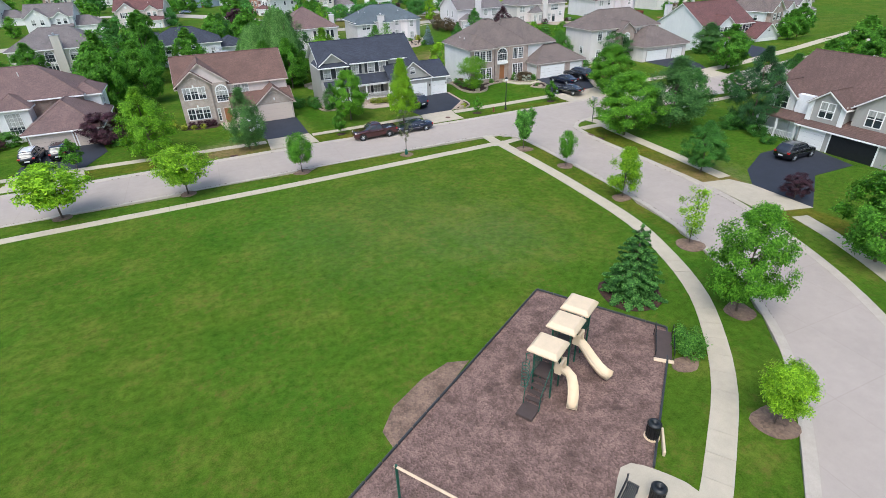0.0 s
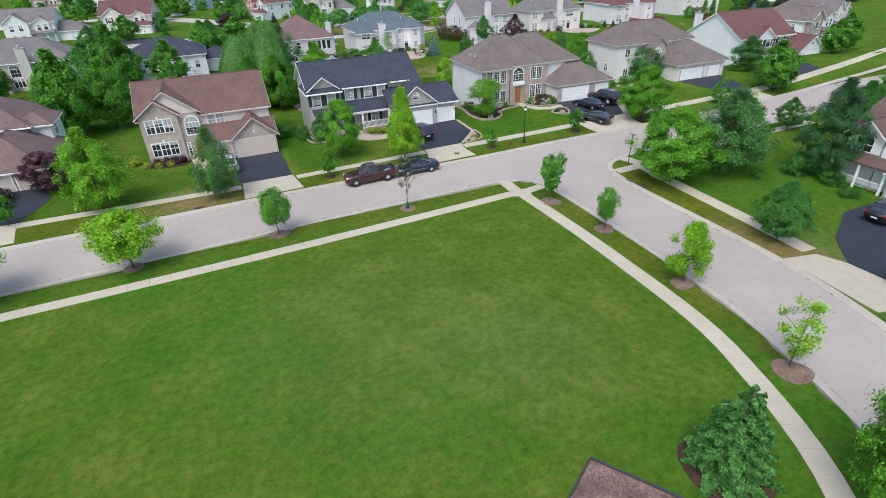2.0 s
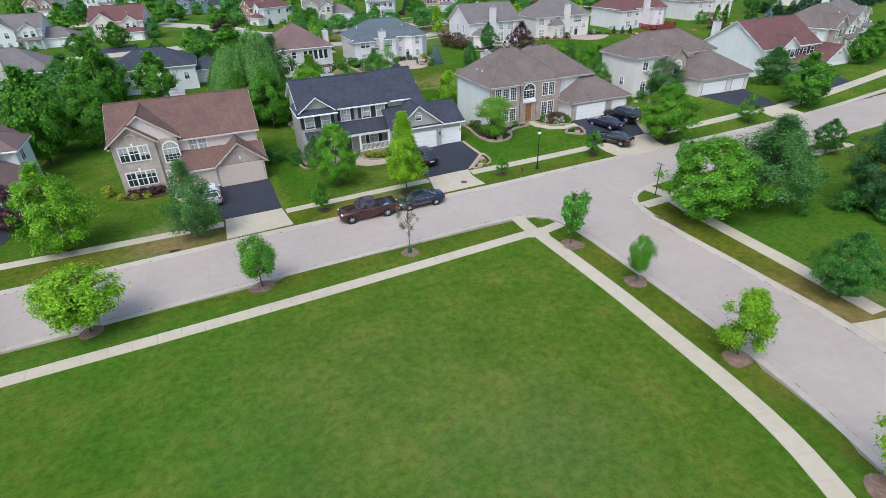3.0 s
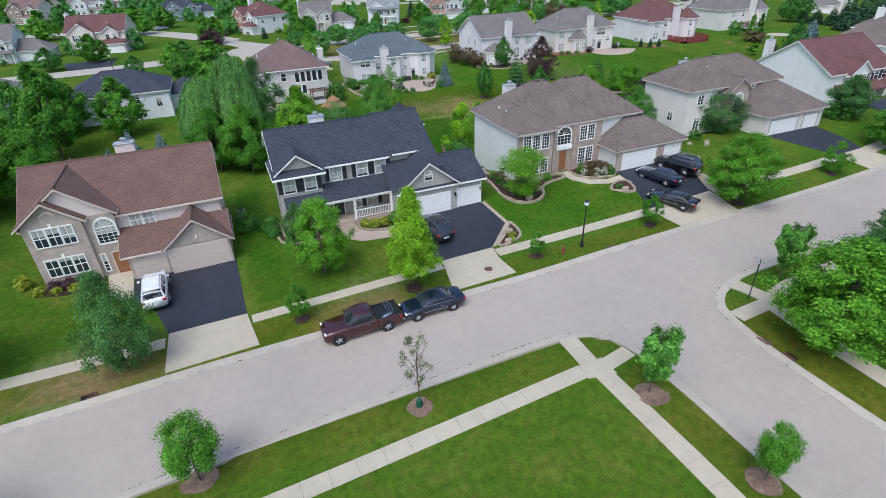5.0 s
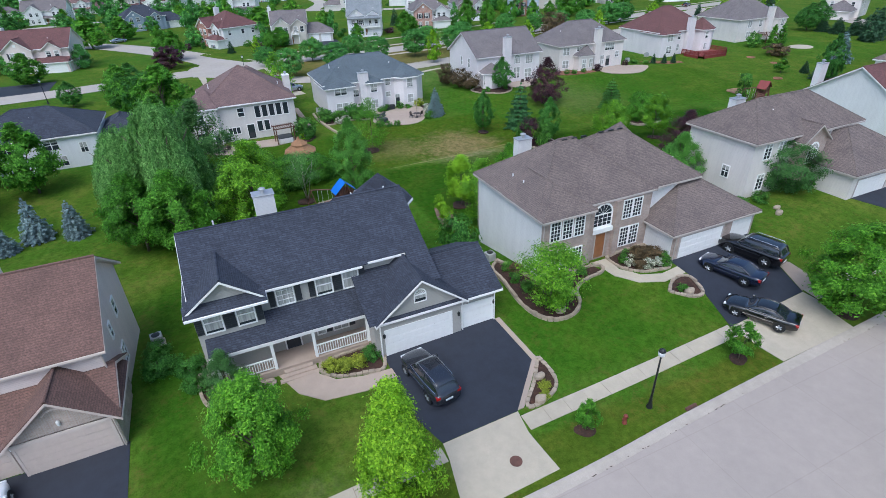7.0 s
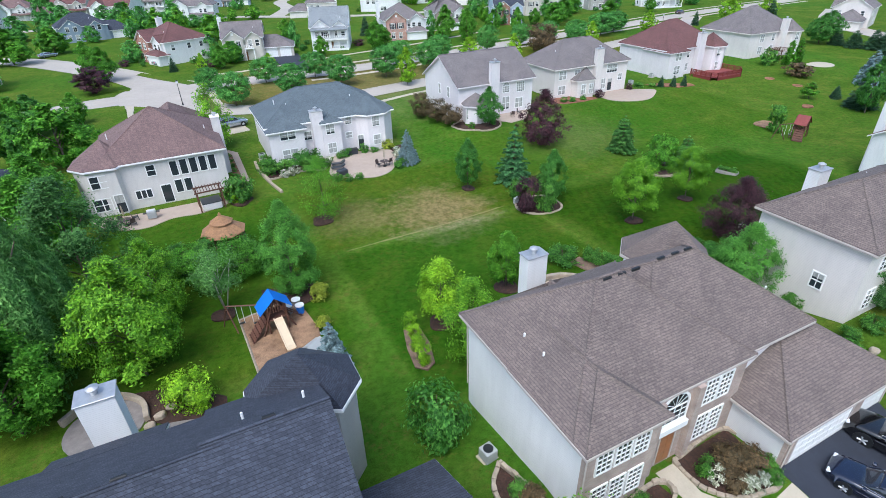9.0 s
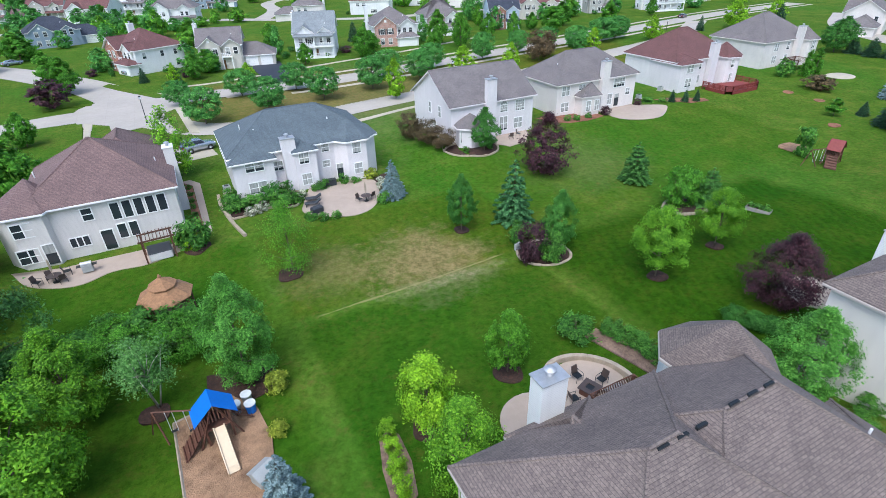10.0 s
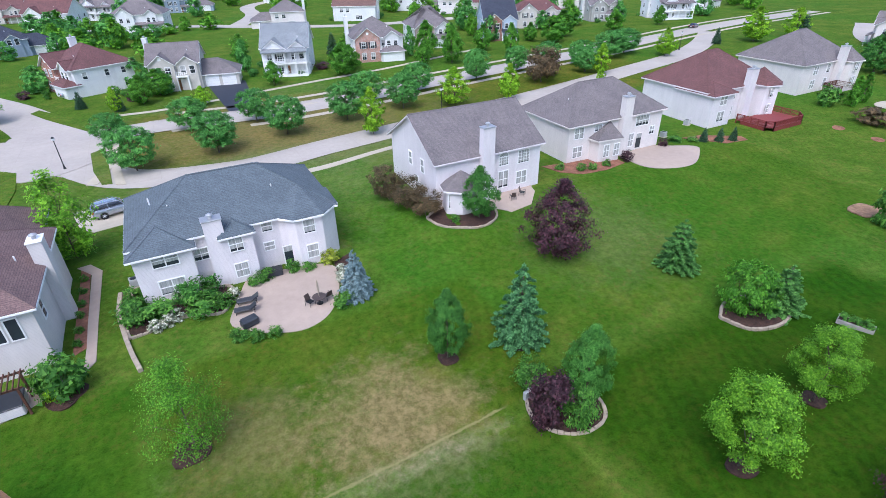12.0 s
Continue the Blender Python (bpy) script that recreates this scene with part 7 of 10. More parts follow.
for x, y, h, w in ((38.6, 174.6, 6.0, 6.6), (49.6, 176.4, 6.0, 6.4), (60.6, 179.6, 6.0, 6.4), (71.6, 182.0, 6.4, 6.6), (83.0, 183.6, 6.2, 6.4), (35.4, 189.4, 4.6, 5.0), (47.0, 190.4, 5.2, 6.0), (57.6, 189.6, 5.4, 6.0), (79.0, 191.4, 5.6, 6.4),
                   (90.6, 193.2, 5.6, 6.2), (105.6, 195.0, 6.4, 6.0), (118, 197.6, 5.6, 5.6), (128.6, 199.6, 5.4, 6.4), (136, 196.2, 5.4, 6.6), (131, 189, 5.2, 6.2), (147.6, 198.6, 6.2, 8.6), (155, 201.2, 6.0, 8.2)):
    ball.put(x, y, h, w)
for x, y, h, w in ((72.8, 172.8, 7.4, 4.6), (103.0, 178.6, 6.6, 4.6), (133, 186, 6.4, 4.4), (160.6, 192.6, 6.6, 5.6), (92.0, 180.4, 6.8, 6.2), (198, 194, 9.0, 8.6), (214, 192, 8.0, 7.2), (126, 178.4, 3.4, 2.2), (35.8, 209.4, 4.6, 2.6), (50.6, 205.8, 3.6, 3.8)):
    flame.put(x, y, h, w)
for x, y, h, w in ((116.6, 186.4, 7.2, 7.4), (121.0, 190.6, 6.2, 6.4)):
    russet.put(x, y, h, w)
for x, y, h, w in ((12.6, 215.4, 8.4, 6.4), (15.6, 212.0, 7.4, 5.6), (40.4, 213.2, 5.4, 5.2), (43.6, 219.4, 5.2, 6.4), (66.2, 215.6, 5.0, 4.2), (82.6, 216.8, 7.0, 7.4), (86, 222, 5.6, 5.4), (107.4, 223.2, 9.2, 6.6), (110.4, 214.8, 8.8, 5.8), (126.4, 226.2, 6.4, 5.2), (129.8, 217.4, 7.6, 4.4),
                   (150.6, 226.0, 7.0, 8.6), (160, 233, 7.4, 8.0), (103.6, 217.6, 5.0, 4.4), (146.4, 231.2, 5.2, 4.6), (181, 232, 6.4, 6.2), (204, 234, 6.0, 4.6), (64.4, 246.2, 5.4, 4.6), (7.4, 158.6, 7.2, 5.6), (5.4, 171.8, 6.6, 6.6), (13.0, 176.0, 5.4, 4.2)):
    maple.put(x, y, h, w, "full green tree in a far front garden")
for x, y, h, w in ((29.6, 216.0, 3.4, 2.4), (36.4, 210.0, 3.6, 2.4), (207.4, 186.0, 7.6, 5.0), (186, 197, 4.4, 3.0), (88.6, 244, 6.0, 4.0)):
    spruce.put(x, y, h, w)
plum.put(14.2, 200.2, 5.2, 7.2)
for x, y, h, w in ((38.6, 217.0, 1.9, 2.2), (40.0, 215.4, 1.8, 2.4), (80.4, 226.6, 1.6, 3.4), (18.6, 231.4, 1.6, 2.6)):
    plumshrub.put(x, y, h, w)
willow.put(11.0, 113.8, 11.0, 8.0)
willow.put(15.2, 109.0, 14.1, 8.4)
bluespruce.put(0.7, 113.8, 4.9, 3.4)
bluespruce.put(4.5, 112.8, 4.3, 3.2)
bluespruce.put(-1.8, 111.9, 3.2, 2.7)
bluespruce.put(35.0, 98.6, 4.4, 3.0)
bluespruce.put(55.5, 132.6, 4.7, 3.4)
bluespruce.put(152.6, 126.4, 6.4, 5.8)
birch.put(28.8, 110.4, 5.8, 5.2)
limeshrub.put(25.5, 99.8, 2.7, 3.1)
limeshrub.put(41.0, 96.2, 1.7, 1.3)
limeshrub.put(41.2, 97.7, 1.4, 1.2)
limeshrub.put(41.5, 99.0, 1.3, 1.1)
limeshrub.put(41.7, 100.2, 1.6, 1.2)
limet.put(44.1, 94.7, 7.0, 4.4)
limem.put(44.3, 99.8, 5.8, 3.7)
limem2.put(51.4, 101.4, 5.4, 3.1)
darkshrub.put(38.8, 89.4, 4.2, 3.4)
roundbush.put(26.8, 117.3, 2.9, 4.9)
roundbush.put(30.9, 115.7, 3.2, 4.6)
shrub.put(63.0, 116.7, 2.5, 2.2)
shrub.put(63.6, 112.2, 3.3, 2.1)
shrub.put(111.6, 117.7, 3.8, 2.5)
shrub.put(148.8, 145.3, 3.4, 3.6)
plumshrub.put(62.1, 113.4, 4.0, 2.8)
russetshrub.put(144.6, 135.9, 2.6, 4.8)
roundbush.put(84.2, 115.0, 4.5, 4.6)


# ---- beds, patios, mulch rings ----
def bed(pts, label, soil=None, edge=None, high=0.22, lift=0.045, closed=True):
    """A planting bed: soil, and a low wall of laid stones round it where it has one."""
    c = (sum(p[0] for p in pts) / len(pts), sum(p[1] for p in pts) / len(pts))
    ob = tagged(new("garden_bed", draped(pts, lift).mesh("garden_bed", soil or MULCH)), label, "garden bed")
    if edge:
        line = smooth_line(pts + [pts[0]] if closed else pts, 0.42)
        rnd = random.Random(int(c[0] * 10))
        for (xa, ya), (xb, yb) in zip(line, line[1:]):
            d = math.hypot(xb - xa, yb - ya)
            if d < 0.1:
                continue
            ux, uy = (xb - xa) / d, (yb - ya) / d
            w, h = 0.10 + rnd.uniform(0, 0.04), high * rnd.uniform(0.7, 1.15)
            q = [(xa + ux * 0.015 - uy * w, ya + uy * 0.015 + ux * w), (xa + ux * 0.015 + uy * w, ya + uy * 0.015 - ux * w),
                 (xb - ux * 0.015 + uy * w, yb - uy * 0.015 - ux * w), (xb - ux * 0.015 - uy * w, yb - uy * 0.015 + ux * w)]
            g = ground_z(xa, ya)
            part("edging_stone", Shape().prism(q, g - 0.15, g + h), edge, ob, bevel=0.025)
    return ob


def ring(x, y, r, soil, seed=0):
    tagged(new("mulch_ring", draped(rounded(x, y, r, r * 0.95, 0.12, 18, seed), 0.04).mesh("mulch_ring", soil)), "round patch of bark mulch under a tree", "mulch")


for k, (x, y, r) in enumerate(((-14.2, 54.1, 0.8), (-3.2, 54.7, 0.8), (8.5, 55.3, 0.9), (20.8, 55.2, 0.8), (34.0, 50.3, 1.0), (35.0, 43.4, 0.9), (34.7, 34.0, 0.9), (33.4, 24.4, 1.1), (29.5, 16.6, 1.0), (23.3, 9.4, 1.1))):
    ring(x, y, r, PALE_MULCH, k)
for k, (x, y, r) in enumerate(((15.8, 67.0, 0.6), (24.9, 67.3, 0.75), (36.4, 67.3, 0.6), (49.4, 67.6, 0.6), (60.8, 67.6, 0.9), (76.5, 68.4, 0.6), (28.5, 109.8, 1.0), (40.6, 122.2, 1.2), (59.0, 121.9, 0.8),
                                (65.0, 120.7, 1.0), (69.6, 104.7, 0.9), (78.3, 105.7, 0.8), (51.4, 101.3, 1.1), (44.3, 99.8, 1.1), (69.2, 90.9, 1.0), (24.7, 21.3, 2.2), (33.2, 131.2, 1.3), (34.8, 110.2, 1.6))):
    ring(x, y, r, MULCH, 20 + k)
for k, (x, y) in enumerate(((138.1, 137.3), (139.1, 131.9), (128.2, 122.9))):
    tagged(new("mulch_ring", draped(rounded(x, y, 1.1, 0.9, 0.1, 16, k), 0.04).mesh("mulch_ring", RED_MULCH)), "reddish bark patch on the open lawn", "mulch")

bed([(40.8, 85.6), (39.6, 84.2), (39.3, 81.5), (39.0, 78.2), (39.8, 76.2), (41.6, 75.8), (43.0, 76.6), (43.9, 78.2), (45.6, 79.0), (47.4, 79.3), (47.2, 80.4), (42.2, 80.4)], "curving mulch bed with pale stone edging before the house", MULCH, STONE, 0.3)
bed([(49.0, 80.9), (49.0, 79.2), (50.0, 77.9), (51.5, 77.4), (53.1, 77.6), (53.3, 81.0)], "mulch bed planted with hydrangea and low shrubs", MULCH, STONE, 0.2)
bed([(50.4, 74.9), (51.4, 75.7), (52.6, 76.0), (53.3, 75.6), (52.7, 73.7), (51.6, 73.7)], "small stone-edged mulch bed beside the driveway", MULCH, STONE, 0.2)
patch("path", [(47.6, 80.8), (48.9, 80.8), (48.8, 78.9), (49.8, 77.5), (51.5, 76.9), (53.4, 77.1), (53.4, 76.2), (51.0, 76.0), (49.0, 76.8), (47.8, 78.3)], WALK, "curved concrete path to the front door", 0.05)
bed([(23.5, 79.4), (23.4, 78.5), (24.3, 77.6), (26.0, 77.1), (27.3, 77.0), (27.4, 79.4)], "low bed with hedge before the porch", MULCH, STONE, 0.18)
patch("path", [(20.7, 79.5), (23.2, 79.5), (23.2, 78.4), (24.1, 77.4), (25.8, 76.9), (27.7, 76.7), (27.8, 75.8), (25.6, 75.6), (23.0, 76.0), (21.6, 77.3)], PATIO, "curved paver path from driveway to porch steps", 0.05)
bed([(16.4, 84.0), (15.8, 81.6), (16.0, 79.4), (16.8, 78.4), (18.0, 78.2), (19.6, 78.4), (20.3, 79.2), (16.8, 79.6)], "planting bed with stone edging at the house corner", MULCH, STONE, 0.22)
bed([(37.1, 73.4), (37.2, 72.0), (36.8, 70.8), (35.4, 70.1), (34.2, 70.2), (35.6, 71.6)], "flower bed with stones beside the driveway", MULCH, STONE, 0.15)
patch("paver_edge", [(36.32, 78.0), (36.7, 78.0), (37.0, 73.3), (34.0, 70.2), (33.55, 70.2), (36.62, 73.4)], PATIO, "paver border along the asphalt driveway", 0.04)
patch("paver_edge", [(61.7, 74.4), (62.6, 73.6), (62.6, 72.0), (61.4, 70.7), (60.2, 70.7), (61.0, 72.6)], PATIO, "paver border beside the driveway", 0.04)
bed([(-4.0, 80.6), (-3.8, 79.0), (-2.0, 78.3), (0.8, 78.3), (1.4, 79.6), (-3.0, 79.8)], "bed with clipped shrubs before the brick front", MULCH)
patch("path", [(1.4, 80.2), (3.4, 80.2), (3.5, 78.6), (3.7, 75.6), (2.6, 75.6), (1.8, 77.0)], WALK, "concrete path to the entry", 0.05)
bed([(21.9, 103.0), (24.8, 102.2), (27.6, 99.6), (27.4, 97.6), (25.2, 97.8), (22.6, 99.8)], "dark mulch bed behind the house", MULCH)
bed([(32.0, 112.0), (36.6, 110.8), (36.8, 108.4), (33.2, 107.6), (31.8, 109.0)], "dark mulch bed under trees", MULCH)
bed([(62.2, 116.2), (61.4, 114.4), (61.8, 112.6), (63.4, 111.4), (65.4, 111.6), (66.4, 113.4), (65.6, 116.0)], "island bed with shrubs and pale edging on the back lawn", MULCH, STONE, 0.12)
bed([(40.2, 96.0), (40.9, 95.3), (41.7, 95.8), (42.3, 98.0), (42.4, 100.2), (41.8, 100.9), (41.1, 100.3), (40.5, 98.2)], "narrow oval bed with a row of small bright shrubs", PALE_MULCH)
bed([(58.6, 101.6), (60.0, 101.9), (61.2, 98.0), (61.4, 95.0), (60.2, 94.6), (59.6, 97.6)], "long bed under a clipped hedge", PALE_MULCH)
bed([(66.8, 141.2), (67.2, 139.0), (68.4, 137.6), (70.8, 136.6), (73.2, 137.2), (74.2, 139.0), (73.6, 142), (68.6, 142)], "stone-edged bed round the bay", MULCH, STONE, 0.2)
bed([(86.6, 146.6), (87.4, 143.8), (89.8, 142.0), (93.6, 141.8), (97.6, 142.6), (97.8, 145.8), (90.0, 146.2)], "mulch bed with rounded shrubs along the house", RED_MULCH)
bed([(112.6, 146.2), (116.6, 141.2), (120.6, 140.6), (121.2, 142.2), (116.2, 145.6)], "reddish mulch bed with cone-shaped evergreens", RED_MULCH)
bed([(81.6, 115.2), (82.4, 112.8), (85.0, 112.0), (87.6, 113.0), (87.0, 115.6), (84.0, 116.4)], "stone-edged bed with pines", MULCH, STONE, 0.15)
bed([(37.4, 143.0), (37.2, 136.4), (38.0, 135.6), (41.6, 136.4), (44.6, 135.6), (45.4, 139.4), (38.6, 139.3)], "thick shrub bed along the patio house", MULCH, STONE, 0.2)
bed([(53.6, 132.0), (55.6, 133.0), (57.0, 137.0), (57.2, 139.4), (55.2, 138.6), (54.9, 135.0)], "bed with golden and white shrubs", MULCH)
bed([(33.3, 149.0), (34.1, 149.0), (34.3, 136.0), (33.4, 135.4)], "narrow bed with small round shrubs beside the wall", RED_MULCH)

patch("patio", [(47.4, 140.2), (51.4, 139.4), (54.8, 138.4), (54.8, 135.6), (53.6, 132.6), (52.0, 130.8), (50.0, 130.2), (48.0, 130.8), (46.4, 131.8), (44.8, 133.6), (45.6, 136.2)], PATIO, "pale concrete patio with curved edge", 0.05)
patch("patio", [(17.0, 134.4), (18.6, 131.4), (21.0, 129.8), (23.2, 129.4), (25.6, 130.4), (28.4, 130.2), (30.6, 130.8), (32.6, 132.0), (32.4, 133.2), (19.0, 133.4)], PATIO, "long curved pale patio behind the house", 0.05)
patch("path", [(34.2, 133.0), (35.0, 134.0), (35.1, 148.0), (34.0, 149.8), (32.9, 149.6), (34.2, 147.6), (34.3, 136.0)], PATIO, "pale concrete path along the house", 0.05)
patch("patio", [(74.2, 139.2), (75.6, 137.6), (78.6, 138.0), (81.0, 140.6), (81.6, 142.4), (74.4, 142.3)], PATIO, "pale patio behind the gabled house", 0.05)
patch("patio", [(98.8, 145.2), (99.0, 140.4), (102.0, 138.4), (106.0, 138.2), (110.0, 140.6), (111.6, 142.6), (108.6, 144.6), (105.6, 146.2)], PATIO, "wide curved pale patio", 0.05)
patch("patio", rounded(50.6, 97.0, 2.3, 2.2, 0.03, 24), PATIO, "round paver patio", 0.05)
patch("patio", rounded(55.0, 97.2, 3.0, 2.9, 0.03, 28), PATIO, "round paver patio with fire pit", 0.06)
patch("patio", rounded(20.2, 100.6, 2.4, 2.4, 0.03, 24), STONE_PAVER, "round grey paver patio", 0.05)
patch("patio", [(21.4, 97.0), (22.8, 98.8), (25.0, 98.6), (27.0, 97.4), (28.2, 95.0), (27.6, 92.4), (21.4, 92.4)], STONE_PAVER, "grey paver patio behind the porch house", 0.06)
patch("patio", rounded(78.6, 96.4, 2.5, 2.2, 0.05, 24), PATIO, "pale round patio", 0.05)

def seat_wall(pts, label, high=0.45):
    ob = thing("seat_wall", 0, 0, 0, 0, label, "garden wall")
    line = smooth_line(pts, 0.5)
    for (xa, ya), (xb, yb) in zip(line, line[1:]):
        d = math.hypot(xb - xa, yb - ya)
        if d < 0.1:
            continue
        ux, uy, w = (xb - xa) / d, (yb - ya) / d, 0.17
        g = ground_z(xa, ya)
        q = [(xa - uy * w, ya + ux * w), (xa + uy * w, ya - ux * w), (xb + uy * w, yb - ux * w), (xb - uy * w, yb + ux * w)]
        part("wall_stone", Shape().prism(q, g - 0.1, g + high), STONE, ob, bevel=0.02)


seat_wall([(53.0, 99.6), (54.6, 100.4), (56.4, 100.0), (57.8, 98.6), (58.3, 96.8), (57.9, 95.2)], "curved stone seat wall round the fire pit patio")
seat_wall([(36.7, 142.6), (36.6, 139.4), (36.9, 136.8), (37.4, 133.8), (38.0, 131.2)], "low stone garden wall between the lots", 0.3)
seat_wall([(17.6, 102.0), (19.0, 103.2), (21.0, 103.0), (22.4, 101.6), (22.7, 99.8)], "curved grey stone seat wall")

# ---- vehicles ----
PAINT = {"maroon": gloss("maroon_paint", (0.055, 0.010, 0.012), 0.18, 0.3, 1.0), "navy": gloss("navy_paint", (0.008, 0.013, 0.036), 0.15, 0.3, 1.0),
         "black": gloss("black_paint", (0.006, 0.006, 0.008), 0.15, 0.2, 1.0), "white": gloss("white_paint", (0.75, 0.76, 0.78), 0.2, 0.0, 1.0),
         "grey": gloss("dark_grey_paint", (0.030, 0.033, 0.045), 0.2, 0.4, 1.0), "silver": gloss("silver_paint", (0.42, 0.46, 0.52), 0.22, 0.6, 1.0)}
CAR_GLASS = gloss("tinted_glass", (0.020, 0.024, 0.034), 0.03, 0.0, 1.0)
TYRE = plain("tyre_rubber", (0.018, 0.018, 0.019), 0.85)
CHROME = gloss("alloy", (0.62, 0.63, 0.65), 0.2, 1.0)
LAMP_WHITE = gloss("lamp_lens", (0.75, 0.76, 0.78), 0.1)
LAMP_RED = gloss("tail_lens", (0.35, 0.012, 0.012), 0.12)
RIM = gloss("wheel_metal", (0.40, 0.41, 0.43), 0.35, 0.6)
PLATE = plain("plate_white", (0.65, 0.66, 0.68), 0.5)


def ring_body(stations):
    """A car body through cross-sections (x, half width, low, high), rounded between them."""
    s, rings = Shape(), []
    xs = [q[0] for q in stations]
    fine = np.unique(np.concatenate([np.linspace(xs[0], xs[-1], 46), xs]))
    soften = lambda k: np.array([np.mean(np.interp(np.clip(x + np.linspace(-0.16, 0.16, 9), xs[0], xs[-1]), xs, [q[k] for q in stations])) for x in fine])
    for x, w, lo, hi in zip(fine, soften(1), soften(2), soften(3)):
        m = lo + (hi - lo) * 0.55
        half = [(w * 0.80, lo), (w * 0.96, lo + 0.12), (w * 0.99, lo + 0.30), (w, m), (w * 0.985, hi - 0.20), (w * 0.95, hi - 0.09), (w * 0.86, hi - 0.02), (w * 0.6, hi + 0.01), (w * 0.2, hi + 0.025)]
        rings.append([(x, -y, z) for y, z in half] + [(x, y, z) for y, z in reversed(half)])
    n = len(rings[0])
    s.add([p for r in rings for p in r], [(i * n + k, i * n + (k + 1) % n, (i + 1) * n + (k + 1) % n, (i + 1) * n + k) for i in range(len(rings) - 1) for k in range(n)]
          + [tuple(range(n - 1, -1, -1)), tuple(range((len(rings) - 1) * n, len(rings) * n))])
    s.f = [tuple(reversed(f)) for f in s.f]
    return s


wheel_cache = {}


def car(name, x, y, rz, paint, label, length, width, height, belt, hood, deck, cab, wheelbase, wheel=0.34, pickup=False, two_tone=None, rack=False):
    """cab: (foot of windscreen, front of roof, back of roof, foot of rear window), as distances from the middle, forward positive."""
    ob = thing(name, x, y, None, rz, label, "car" if not pickup else "truck")
    ob.location.z -= 0.07 if y < 66.5 and 56 < y else -0.04
    L, W, clear = length / 2, width / 2, 0.22
    a, b, c, d = cab
    st = [(-L, W * 0.86, 0.42, deck - 0.06), (-L + 0.12, W * 0.95, 0.30, deck), (-L + 0.5, W, clear, deck + 0.02), (d, W, clear, belt), ((a + d) / 2, W, clear, belt), (a, W, clear, belt - 0.02),
          (a + 0.15, W, clear, hood + 0.02), (L - 0.55, W * 0.97, clear, hood - 0.05), (L - 0.15, W * 0.9, 0.28, hood - 0.14), (L, W * 0.74, 0.36, hood - 0.26)]
    if pickup:
        bedfront = d - 0.02
        st = [(bedfront, W, clear + 0.1, belt)] + [s for s in st if s[0] > bedfront + 0.1]
    body = part("body", ring_body(st), PAINT[paint], ob, smooth=True)
    # glasshouse: a rounded shell over the cabin
    wb, wt, top, bend = W * 0.88, W * 0.68, height - 0.03, 0.24 if height < 1.6 else 0.13
    flat = lambda x: float(np.interp(x, [d, c, (b + c) / 2, b, a], [belt - 0.04, top - 0.04, top, top - 0.03, belt - 0.04]))
    rise = lambda x: sum(flat(x + u * bend / 4) for u in range(-4, 5)) / 9
    plan = lambda x: 1 - 0.10 * abs((2 * x - a - d) / (a - d)) ** 3
    breadth = lambda x, z: plan(x) * (wb + (wt - wb) * max(0.0, (z - belt)) / (top - belt))
    xs = [d - 0.08 + (a - d + 0.16) * k / 30 for k in range(31)]

    def section(x, lift=0.0):
        z = rise(x) + lift
        e = breadth(x, z - 0.06)
        return [(x, y, q) for y, q in ((-e, z - 0.06), (-e * 0.88, z - 0.018), (-e * 0.5, z - 0.002), (0, z), (e * 0.5, z - 0.002), (e * 0.88, z - 0.018), (e, z - 0.06))]
    rows = []
    for x in xs:
        z = rise(x)
        low, mid = belt - 0.05, (belt - 0.05 + z - 0.06) / 2
        rows.append([(x, -breadth(x, low), low), (x, -breadth(x, mid), mid)] + section(x) + [(x, breadth(x, mid), mid), (x, breadth(x, low), low)])
    n = len(rows[0])
    gl = Shape().add([p for r in rows for p in r], [(i * n + k, (i + 1) * n + k, (i + 1) * n + k + 1, i * n + k + 1) for i in range(len(rows) - 1) for k in range(n - 1)])
    gl.f = [tuple(reversed(f)) for f in gl.f]
    part("window_glass", gl, CAR_GLASS, ob, smooth=True)
    rows = [section(c - 0.06 + (b - c + 0.10) * k / 12, 0.018) for k in range(13)]
    part("roof", Shape().slab([p for r in rows for p in r], [(i * 7 + k, (i + 1) * 7 + k, (i + 1) * 7 + k + 1, i * 7 + k + 1) for i in range(12) for k in range(6)], 0.03), PAINT[two_tone or paint], ob, smooth=True)
    edge = lambda x, sy: (x, sy * (breadth(x, rise(x) - 0.06) + 0.004), rise(x) - 0.05)
    run = lambda x0, x1, sy: [edge(x0 + (x1 - x0) * k / 6, sy) for k in range(7)]
    for sy in (-1, 1):
        part("pillar", Shape().tube(run(a, b, sy), 0.04, 6), PAINT[paint], ob, smooth=True)
        part("pillar", Shape().tube(run(c, d, sy), 0.065, 6), PAINT[paint], ob, smooth=True)
        part("roof_edge", Shape().tube(run(b, c, sy), 0.04, 6), PAINT[paint], ob, smooth=True)
        m = (b + c) / 2 + 0.05
        part("pillar", Shape().tube([(m, sy * (breadth(m, belt) + 0.004), belt), (m, sy * (breadth(m, top - 0.06) + 0.004), top - 0.05)], 0.04, 5), PAINT[paint], ob)
        if not pickup:
            part("trim_strip", Shape().tube([(a - 0.1 + (d - a + 0.25) * k / 8, sy * (breadth(a - 0.1 + (d - a + 0.25) * k / 8, belt) + 0.02), belt + 0.03) for k in range(9)], 0.02, 5), CHROME, ob)
            part("trim_strip", Shape().box(-wheelbase / 2 + 0.5, wheelbase / 2 - 0.4, sy * W - 0.015, sy * W + 0.015, belt - 0.40, belt - 0.36), CHROME, ob)
